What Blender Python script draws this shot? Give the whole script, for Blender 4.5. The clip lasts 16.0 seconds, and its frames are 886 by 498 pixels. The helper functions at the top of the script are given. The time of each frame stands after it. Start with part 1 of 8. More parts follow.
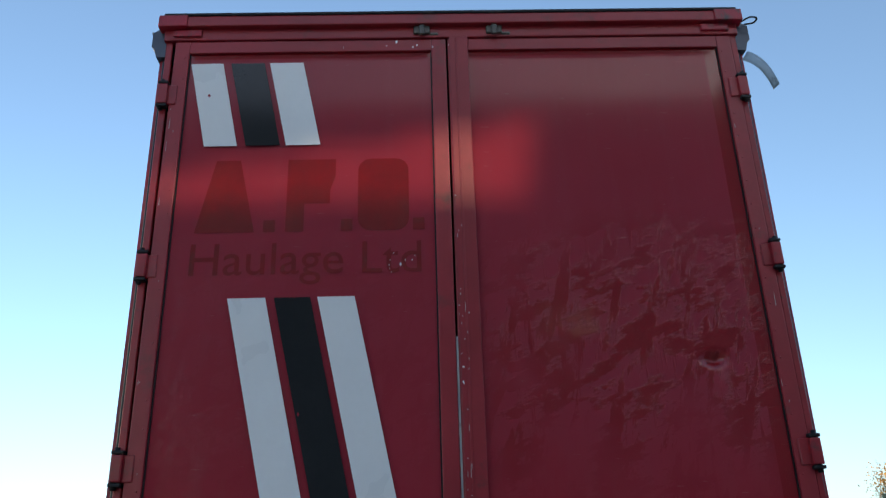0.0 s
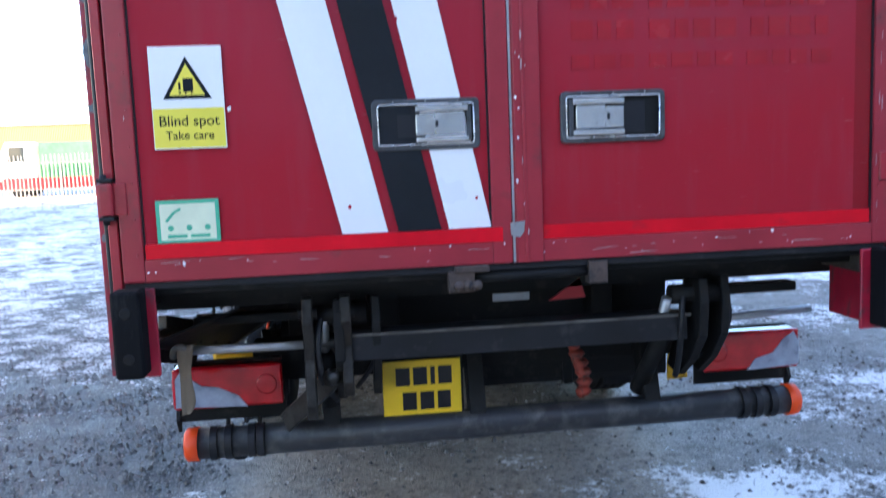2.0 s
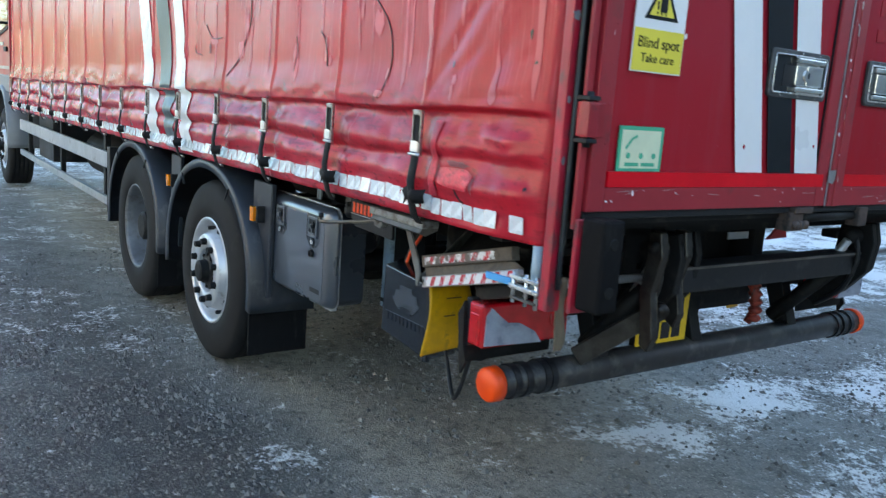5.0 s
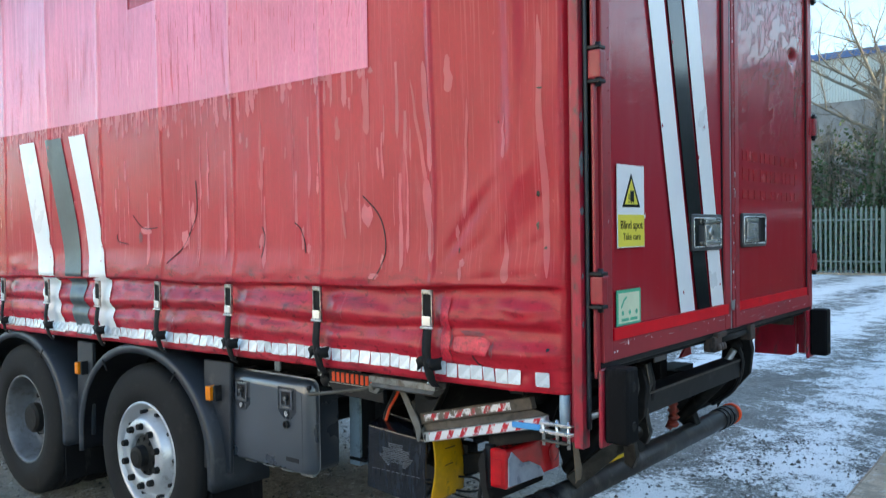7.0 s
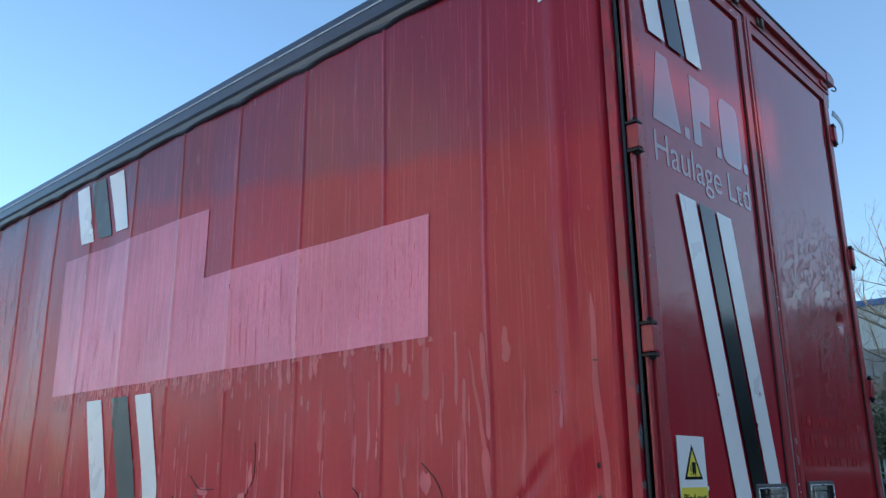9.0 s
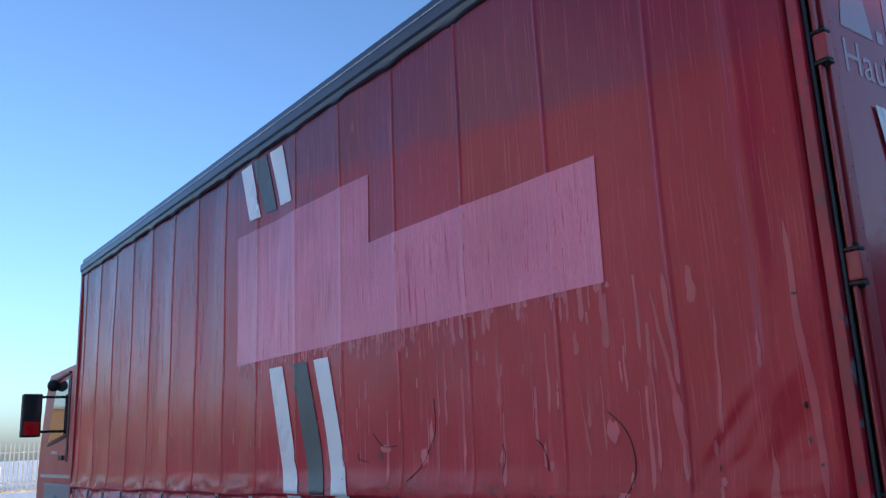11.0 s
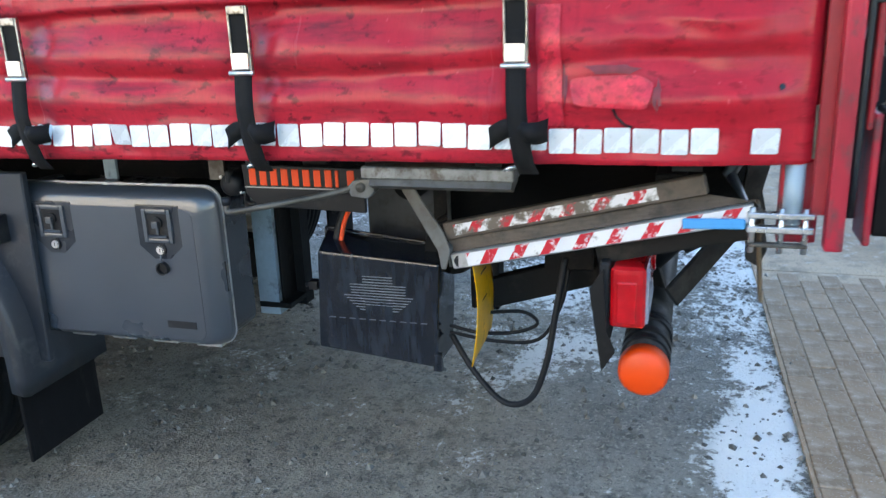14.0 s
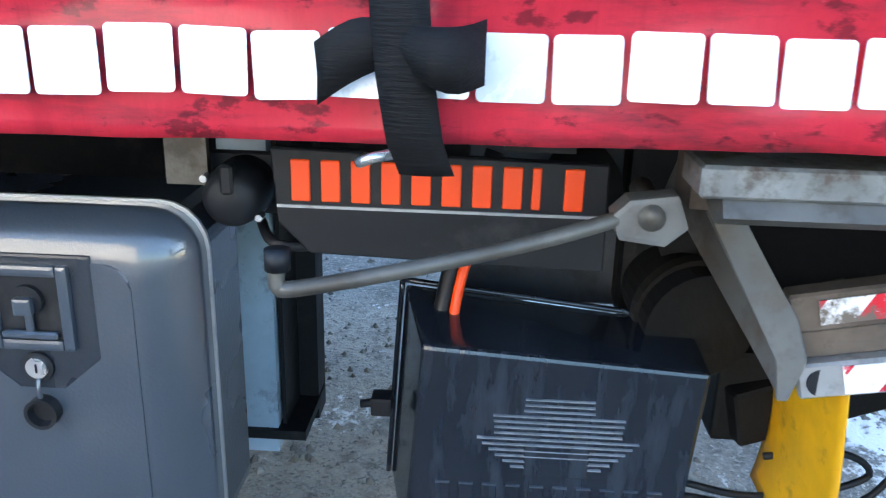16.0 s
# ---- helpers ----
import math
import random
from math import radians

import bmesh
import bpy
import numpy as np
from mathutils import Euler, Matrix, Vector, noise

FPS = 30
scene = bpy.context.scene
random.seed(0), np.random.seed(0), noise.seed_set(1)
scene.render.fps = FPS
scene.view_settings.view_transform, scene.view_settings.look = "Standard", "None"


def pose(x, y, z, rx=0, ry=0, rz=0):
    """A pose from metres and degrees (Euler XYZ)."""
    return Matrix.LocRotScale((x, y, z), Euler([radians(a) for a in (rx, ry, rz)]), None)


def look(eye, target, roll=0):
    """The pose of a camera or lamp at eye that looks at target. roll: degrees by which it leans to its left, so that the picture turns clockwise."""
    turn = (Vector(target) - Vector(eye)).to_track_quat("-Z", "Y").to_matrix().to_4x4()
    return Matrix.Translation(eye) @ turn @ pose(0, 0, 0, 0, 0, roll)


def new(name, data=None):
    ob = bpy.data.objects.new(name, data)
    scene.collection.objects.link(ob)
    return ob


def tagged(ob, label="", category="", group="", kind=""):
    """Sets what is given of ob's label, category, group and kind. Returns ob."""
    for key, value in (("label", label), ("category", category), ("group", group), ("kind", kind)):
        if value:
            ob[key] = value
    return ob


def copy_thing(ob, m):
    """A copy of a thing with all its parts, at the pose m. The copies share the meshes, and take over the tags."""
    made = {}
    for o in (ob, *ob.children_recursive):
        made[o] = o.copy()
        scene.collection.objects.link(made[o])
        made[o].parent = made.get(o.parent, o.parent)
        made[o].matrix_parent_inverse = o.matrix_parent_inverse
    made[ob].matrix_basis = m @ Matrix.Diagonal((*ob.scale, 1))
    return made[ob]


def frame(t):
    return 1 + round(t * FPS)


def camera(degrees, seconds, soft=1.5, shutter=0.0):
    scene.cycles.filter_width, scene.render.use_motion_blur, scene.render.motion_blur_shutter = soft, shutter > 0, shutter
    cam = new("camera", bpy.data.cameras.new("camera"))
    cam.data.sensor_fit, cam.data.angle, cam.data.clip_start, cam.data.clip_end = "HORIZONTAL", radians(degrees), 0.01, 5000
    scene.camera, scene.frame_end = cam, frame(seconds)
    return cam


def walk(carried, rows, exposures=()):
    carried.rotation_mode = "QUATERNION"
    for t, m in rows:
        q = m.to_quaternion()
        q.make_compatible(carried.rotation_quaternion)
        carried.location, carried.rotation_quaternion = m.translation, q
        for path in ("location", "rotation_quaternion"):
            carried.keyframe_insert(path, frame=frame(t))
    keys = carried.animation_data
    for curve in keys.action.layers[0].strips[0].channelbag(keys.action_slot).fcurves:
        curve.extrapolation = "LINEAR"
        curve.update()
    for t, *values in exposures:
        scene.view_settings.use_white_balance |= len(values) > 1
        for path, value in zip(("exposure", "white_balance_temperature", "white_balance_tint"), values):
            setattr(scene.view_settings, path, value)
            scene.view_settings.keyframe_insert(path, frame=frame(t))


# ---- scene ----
cam = camera(56.4, 16.0, soft=1.2, shutter=0.3)
PATH = [
    (0, (-0.152, -2.926, 1.722), (-0.101, -1.084, 2.498), -1.7),
    (0.5, (-0.193, -2.911, 1.698), (-0.143, -1.022, 2.356), -1.4),
    (1, (-0.277, -2.822, 1.634), (-0.191, -0.867, 2.046), -1.2),
    (1.5, (-0.413, -2.668, 1.544), (-0.243, -0.678, 1.64), -1.9),
    (2, (-0.523, -2.468, 1.503), (-0.302, -0.493, 1.276), -2.3),
    (2.5, (-0.833, -2.301, 1.434), (-0.481, -0.385, 0.98), -2.6),
    (3, (-1.192, -2.127, 1.408), (-0.697, -0.264, 0.877), -3.1),
    (3.5, (-1.554, -1.929, 1.416), (-0.972, -0.095, 0.873), -4.0),
    (4, (-1.95, -1.889, 1.393), (-1.124, -0.135, 0.901), -5.6),
    (4.2, (-2.13, -1.841, 1.395), (-1.194, -0.138, 0.92), -1.3),
    (6.3, (-3.379, -1.31, 1.555), (-1.977, 0.107, 1.39), 0.7),
    (6.5, (-3.431, -1.315, 1.569), (-1.959, 0.032, 1.433), 0.2),
    (7, (-3.633, -1.348, 1.619), (-2.09, -0.075, 1.574), -0.9),
    (7.5, (-3.69, -1.379, 1.656), (-2.136, -0.124, 1.773), -1.4),
    (8, (-3.711, -1.397, 1.701), (-2.165, -0.163, 1.997), -1.7),
    (8.2, (-3.727, -1.4, 1.703), (-2.194, -0.172, 2.079), -1.7),
    (10.3, (-3.788, -1.339, 1.695), (-2.542, 0.105, 2.296), -0.2),
    (10.5, (-3.8, -1.332, 1.697), (-2.584, 0.156, 2.252), -0.9),
    (11, (-3.777, -1.254, 1.679), (-2.597, 0.297, 2.128), -2.4),
    (11.5, (-3.677, -1.059, 1.632), (-2.435, 0.48, 1.931), -3.1),
    (12, (-3.575, -0.848, 1.591), (-2.168, 0.569, 1.704), -3.1),
    (12.5, (-3.534, -0.588, 1.534), (-1.89, 0.548, 1.447), -2.2),
    (13, (-3.406, -0.351, 1.468), (-1.613, 0.486, 1.174), -1.5),
    (13.5, (-3.18, -0.044, 1.431), (-1.356, 0.647, 0.989), -2.3),
    (14, (-2.941, 0.316, 1.383), (-1.113, 0.889, 0.809), -2.2),
    (14.5, (-2.664, 0.603, 1.347), (-0.803, 0.982, 0.721), -0.7),
    (15, (-2.293, 0.866, 1.268), (-0.417, 1.215, 0.668), -0.0),
    (15.5, (-2.024, 1.093, 1.202), (-0.138, 1.321, 0.578), 0.3),
    (16, (-1.886, 1.216, 1.177), (0.004, 1.309, 0.527), 1.5),
]
EXPOSURES = [(0, 1.42, 9000, 9), (0.5, 1.3, 8600, 12), (1.0, 1.44, 8100, 16), (1.5, 1.98, 7500, 18), (2.0, 3.0, 7600, 17), (2.5, 3.2, 8600, 13), (3.0, 3.08, 9000, 12), (3.5, 3.08, 9000, 11),
             (4.2, 2.8, 8900, 9), (6.3, 2.48, 8600, 2), (7.0, 2.48, 8900, 5), (8.2, 2.1, 8600, 5), (10.3, 0.9, 6300, 10), (11.0, 0.97, 6450, 15), (11.5, 1.3, 6600, 22),
             (12.0, 2.1, 8000, 11), (12.5, 2.5, 8500, 9), (13.0, 2.75, 8800, 8), (13.5, 2.85, 8700, 8), (14.5, 3.08, 8400, 8), (15.2, 3.25, 7700, 8), (16.0, 3.52, 7600, 8)]
walk(cam, [(t, look(eye, target, roll)) for t, eye, target, roll in PATH], EXPOSURES)

# ---- light ----
SUN_AZ, SUN_EL = radians(14), radians(15)      # from behind the lorry, a little to its offside
sun_from = Vector((math.sin(SUN_AZ) * math.cos(SUN_EL), -math.cos(SUN_AZ) * math.cos(SUN_EL), math.sin(SUN_EL)))
world = bpy.data.worlds.new("winter_sky")
scene.world = world
world.use_nodes = True
wn = world.node_tree
sky = wn.nodes.new("ShaderNodeTexSky")
sky.sky_type, sky.sun_disc = "NISHITA", False
sky.sun_elevation, sky.sun_rotation = SUN_EL, radians(180) - SUN_AZ
sky.air_density, sky.dust_density, sky.ozone_density = 1.0, 1.7, 5.0
wn.links.new(sky.outputs[0], wn.nodes["Background"].inputs[0])
wn.nodes["Background"].inputs[1].default_value = 0.15
sun = bpy.data.lights.new("sun", "SUN")
sun.energy, sun.angle, sun.color = 1.9, radians(0.6), (1.0, 0.92, 0.8)
new("sun", sun).matrix_world = look(sun_from * 50, (0, 0, 0))

# ---- materials ----


def nodes_of(name):
    m = bpy.data.materials.new(name)
    m.use_nodes = True
    t = m.node_tree
    return m, t, t.nodes["Principled BSDF"]


def add_node(t, kind, **values):
    n = t.nodes.new(kind)
    for k, v in values.items():
        n.inputs[k.replace("_", " ")].default_value = v
    return n


def coords(t, scale=(1, 1, 1)):
    c = t.nodes.new("ShaderNodeTexCoord")
    mp = t.nodes.new("ShaderNodeMapping")
    mp.inputs["Scale"].default_value = scale
    t.links.new(c.outputs["Object"], mp.inputs["Vector"])
    return mp.outputs[0]


def ramp(t, src, a, b, ca=(0, 0, 0, 1), cb=(1, 1, 1, 1)):
    r = t.nodes.new("ShaderNodeValToRGB")
    r.color_ramp.elements[0].position, r.color_ramp.elements[1].position = a, b
    r.color_ramp.elements[0].color, r.color_ramp.elements[1].color = ca, cb
    t.links.new(src, r.inputs[0])
    return r.outputs[0]


def blend(t, fac, a, b):
    """Mix two colours, given as tuples or sockets, by a socket."""
    m = t.nodes.new("ShaderNodeMix")
    m.data_type = "RGBA"
    t.links.new(fac, m.inputs["Factor"])
    for key, v in ((6, a), (7, b)):
        if isinstance(v, tuple):
            m.inputs[key].default_value = (*v[:3], 1)
        else:
            t.links.new(v, m.inputs[key])
    return m.outputs[2]


def noise_tex(t, vec, scale, detail=4, rough=0.55):
    n = add_node(t, "ShaderNodeTexNoise", Scale=scale, Detail=detail, Roughness=rough)
    t.links.new(vec, n.inputs["Vector"])
    return n.outputs[0]


def calc(t, op, a, b=None):
    n = t.nodes.new("ShaderNodeMath")
    n.operation = op
    for i, v in enumerate((a, b)):
        if v is None:
            continue
        if isinstance(v, (int, float)):
            n.inputs[i].default_value = v
        else:
            t.links.new(v, n.inputs[i])
    return n.outputs[0]


def bump(t, bsdf, height, strength=0.3, dist=0.01):
    b = add_node(t, "ShaderNodeBump", Strength=strength, Distance=dist)
    t.links.new(height, b.inputs["Height"])
    t.links.new(b.outputs[0], bsdf.inputs["Normal"])


def mat(name, col, rough=0.5, metal=0.0, var=0.25, scale=3.0, grain=40.0, relief=0.1, dirt=None, dirt_at=0.62, coat=0.0, stretch=(1, 1, 1), spread=0.12, spec=0.5):
    """A worn surface: colour varied at two scales, with dirt in blotches, uneven gloss and fine relief."""
    m, t, b = nodes_of(name)
    v = coords(t, stretch)
    big, fine = noise_tex(t, v, scale), noise_tex(t, v, grain, 3)
    lo = tuple(c * (1 - var) for c in col)
    hi = tuple(min(1, c * (1 + var)) for c in col)
    c = blend(t, ramp(t, big, 0.3, 0.7), lo, hi)
    c = blend(t, calc(t, "MULTIPLY", ramp(t, fine, 0.35, 0.75), 0.35), c, tuple(k * (1 - var * 1.2) for k in col))
    if dirt:
        d = noise_tex(t, v, scale * 2.3, 8, 0.65)
        c = blend(t, ramp(t, d, dirt_at - 0.06, dirt_at + 0.1), c, dirt)
    t.links.new(c, b.inputs["Base Color"])
    r = calc(t, "MULTIPLY_ADD", big, spread * 2)
    t.nodes[-1].inputs[2].default_value = rough - spread
    t.links.new(r, b.inputs["Roughness"])
    b.inputs["Metallic"].default_value = metal
    b.inputs["Coat Weight"].default_value = coat
    b.inputs["Specular IOR Level"].default_value = spec
    bump(t, b, fine, relief, 0.004)
    return m


def curtain_material(name, red, faded, streak_amount):
    """PVC sheet with pale vertical run-marks, small scuffs and a sky reflection painted darker and bluish over its
    upper part.
    """
    m, t, b = nodes_of(name)
    v = coords(t)
    vs = coords(t, (1, 9, 0.9))
    vf = coords(t, (1, 26, 1.6))
    runs = noise_tex(t, vs, 1.6, 5, 0.6)
    thin = noise_tex(t, vf, 1.5, 4, 0.6)
    blot = noise_tex(t, v, 1.3, 4)
    c = blend(t, ramp(t, blot, 0.3, 0.72), tuple(k * 0.85 for k in red), tuple(min(1, k * 1.12) for k in red))
    sep = t.nodes.new("ShaderNodeSeparateXYZ")
    t.links.new(v, sep.inputs[0])
    zz = calc(t, "ADD", sep.outputs[2], calc(t, "MULTIPLY", noise_tex(t, v, 2.0, 3), 0.35))
    lower = ramp(t, calc(t, "MULTIPLY", zz, 0.2), 0.47, 0.53, (1, 1, 1, 1), (0, 0, 0, 1))
    hem = ramp(t, calc(t, "MULTIPLY", sep.outputs[2], 0.2), 0.285, 0.30)
    wet = calc(t, "MULTIPLY", calc(t, "MULTIPLY", ramp(t, runs, 0.58, 0.61), hem), calc(t, "MULTIPLY", lower, streak_amount))
    c = blend(t, wet, c, faded)
    c = blend(t, calc(t, "MULTIPLY", ramp(t, thin, 0.62, 0.68), 0.35), c, tuple(k * 0.55 for k in red))
    # the sky's reflection above a slanted edge is painted into the colour
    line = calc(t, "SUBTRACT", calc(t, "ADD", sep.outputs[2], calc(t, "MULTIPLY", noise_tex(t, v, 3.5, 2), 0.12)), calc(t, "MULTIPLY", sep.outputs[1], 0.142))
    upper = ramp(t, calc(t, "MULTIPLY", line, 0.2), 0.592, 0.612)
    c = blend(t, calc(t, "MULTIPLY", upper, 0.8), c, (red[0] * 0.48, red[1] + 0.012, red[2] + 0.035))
    smear = noise_tex(t, coords(t, (1, 1.2, 7)), 5, 7, 0.7)
    c = blend(t, calc(t, "MULTIPLY", calc(t, "MULTIPLY", ramp(t, smear, 0.49, 0.68), calc(t, "SUBTRACT", 1.0, hem)), 0.8), c, (0.10, 0.022, 0.03))
    rub = noise_tex(t, coords(t, (1, 2.5, 5)), 9, 6, 0.65)
    c = blend(t, calc(t, "MULTIPLY", calc(t, "MULTIPLY", ramp(t, rub, 0.57, 0.63), calc(t, "SUBTRACT", 1.0, hem)), 0.7), c, (0.03, 0.012, 0.016))
    # the cloth is paler where it runs over the webbing
    k = calc(t, "SUBTRACT", calc(t, "FRACT", calc(t, "ADD", calc(t, "MULTIPLY", calc(t, "SUBTRACT", sep.outputs[1], 0.667), 1 / 0.6116), 10.5)), 0.5)
    ridge = ramp(t, calc(t, "ABSOLUTE", k), 0.006, 0.016, (1, 1, 1, 1), (0, 0, 0, 1))
    c = blend(t, calc(t, "MULTIPLY", calc(t, "MULTIPLY", ridge, hem), ramp(t, runs, 0.35, 0.6, (0.2, 0.2, 0.2, 1), (0.75, 0.75, 0.75, 1))), c, faded)
    spots = noise_tex(t, v, 38, 6, 0.7)
    c = blend(t, ramp(t, spots, 0.72, 0.76), c, (0.05, 0.015, 0.02))
    # the rear end is less bleached than the rest
    fresh = ramp(t, calc(t, "ADD", sep.outputs[1], calc(t, "MULTIPLY", calc(t, "SUBTRACT", blot, 0.5), 0.9)), 0.15, 1.0, (1, 1, 1, 1), (0, 0, 0, 1))
    c = blend(t, calc(t, "MULTIPLY", fresh, 0.6), c, (red[0] * 0.9, red[1] * 0.45, red[2] * 0.55))
    # black grime washed down from the roof rail, thickest towards the cab
    wash = noise_tex(t, coords(t, (1, 15, 0.8)), 1.7, 6, 0.65)
    top = ramp(t, calc(t, "ADD", calc(t, "MULTIPLY", sep.outputs[2], 0.25), calc(t, "MULTIPLY", calc(t, "SUBTRACT", wash, 0.5), 0.5)), 0.66, 0.96)
    c = blend(t, calc(t, "MULTIPLY", calc(t, "MULTIPLY", top, ramp(t, calc(t, "MULTIPLY", sep.outputs[1], 0.1), 0.15, 0.55, (0.25, 0.25, 0.25, 1), (1, 1, 1, 1))), 0.8), c, (0.045, 0.022, 0.034))
    # fine weave mottling, thin bleached hairlines and small pale flecks
    mott = noise_tex(t, coords(t, (1, 2.2, 1)), 34, 5, 0.7)
    c = blend(t, calc(t, "MULTIPLY", ramp(t, mott, 0.42, 0.62), 0.28), c, tuple(k * 0.62 for k in red))
    hair = noise_tex(t, coords(t, (1, 60, 1.1)), 1.7, 5, 0.6)
    c = blend(t, calc(t, "MULTIPLY", calc(t, "MULTIPLY", ramp(t, hair, 0.57, 0.62), hem), 0.42), c, faded)
    fleck = noise_tex(t, coords(t, (1, 1, 0.6)), 52, 4, 0.6)
    c = blend(t, calc(t, "MULTIPLY", ramp(t, fleck, 0.69, 0.72), 0.6), c, faded)
    t.links.new(c, b.inputs["Base Color"])
    r = calc(t, "MULTIPLY_ADD", runs, 0.2)
    t.nodes[-1].inputs[2].default_value = 0.14
    t.links.new(r, b.inputs["Roughness"])
    b.inputs["Specular IOR Level"].default_value = 0.28
    bump(t, b, calc(t, "ADD", thin, calc(t, "MULTIPLY", noise_tex(t, v, 260, 2), 0.15)), 0.12, 0.004)
    return m


def door_material():
    """Red sheet on the rear doors: old vinyl with crinkles, rubbed and bleached blotches."""
    m, t, b = nodes_of("door_red")
    v = coords(t)
    vs = coords(t, (6, 1, 0.8))
    big, fine = noise_tex(t, v, 1.1, 4), noise_tex(t, vs, 2.2, 5, 0.6)
    red = (0.38, 0.020, 0.038)
    sep = t.nodes.new("ShaderNodeSeparateXYZ")
    t.links.new(v, sep.inputs[0])
    x, z = sep.outputs[0], sep.outputs[2]
    c = blend(t, ramp(t, big, 0.32, 0.7), tuple(k * 0.88 for k in red), (0.40, 0.03, 0.052))
    haze = ramp(t, calc(t, "MULTIPLY", calc(t, "ADD", z, calc(t, "MULTIPLY", big, 1.2)), 0.2), 0.42, 0.62)
    c = blend(t, haze, (0.40, 0.014, 0.026), c)
    c = blend(t, calc(t, "MULTIPLY", haze, 0.4), c, (0.32, 0.04, 0.062))
    c = blend(t, calc(t, "MULTIPLY", ramp(t, fine, 0.5, 0.7), 0.3), c, (0.35, 0.045, 0.065))
    # crinkled, lifted vinyl in the middle height of the doors: feathered folds on two slants
    one = t.nodes.new("ShaderNodeCombineXYZ")
    t.links.new(calc(t, "MULTIPLY", calc(t, "ADD", x, calc(t, "MULTIPLY", z, 0.8)), 3.4), one.inputs[0])
    t.links.new(calc(t, "MULTIPLY", calc(t, "SUBTRACT", z, calc(t, "MULTIPLY", x, 0.45)), 9.0), one.inputs[1])
    two = t.nodes.new("ShaderNodeCombineXYZ")
    t.links.new(calc(t, "MULTIPLY", calc(t, "SUBTRACT", x, calc(t, "MULTIPLY", z, 0.25)), 13.0), two.inputs[0])
    t.links.new(calc(t, "MULTIPLY", z, 3.0), two.inputs[1])
    flat = noise_tex(t, one.outputs[0], 1.0, 8, 0.7)
    slant = noise_tex(t, two.outputs[0], 1.0, 8, 0.68)
    tall = noise_tex(t, coords(t, (11, 1, 1.0)), 2.1, 6, 0.62)
    dz = calc(t, "ABSOLUTE", calc(t, "SUBTRACT", z, 2.50))
    zone = ramp(t, calc(t, "ADD", dz, calc(t, "MULTIPLY", big, 0.5)), 0.50, 0.88, (1, 1, 1, 1), (0, 0, 0, 1))
    marks = calc(t, "MAXIMUM", calc(t, "MAXIMUM", ramp(t, flat, 0.50, 0.53), ramp(t, slant, 0.53, 0.56)), ramp(t, tall, 0.58, 0.64))
    zone = calc(t, "MULTIPLY", zone, ramp(t, x, 0.06, 0.16, (0.16, 0.16, 0.16, 1), (1, 1, 1, 1)))
    patchy = calc(t, "MULTIPLY", zone, calc(t, "MULTIPLY", marks, ramp(t, noise_tex(t, v, 2.1, 3), 0.34, 0.5)))
    # the bare painted margin beside the vinyl
    margin = calc(t, "MAXIMUM", calc(t, "GREATER_THAN", x, 1.075), calc(t, "GREATER_THAN", z, 3.845))
    gloss = calc(t, "MAXIMUM", patchy, margin)
    c = blend(t, calc(t, "MULTIPLY", gloss, 0.8), c, (0.26, 0.003, 0.007))
    # thin pale scratches
    scr = noise_tex(t, coords(t, (5, 1, 60)), 2.4, 3, 0.5)
    c = blend(t, calc(t, "MULTIPLY", ramp(t, scr, 0.70, 0.72), 0.35), c, (0.5, 0.2, 0.2))
    t.links.new(c, b.inputs["Base Color"])
    r = calc(t, "MULTIPLY_ADD", fine, 0.12)
    t.nodes[-1].inputs[2].default_value = 0.05
    t.links.new(blend(t, gloss, r, (0.09, 0.09, 0.09)), b.inputs["Roughness"])
    t.links.new(ramp(t, gloss, 0.0, 1.0, (0.28, 0.28, 0.28, 1), (0.5, 0.5, 0.5, 1)), b.inputs["Specular IOR Level"])
    bump(t, b, calc(t, "ADD", calc(t, "MULTIPLY", patchy, 1.0), calc(t, "MULTIPLY", fine, 0.06)), 0.25, 0.004)
    return m


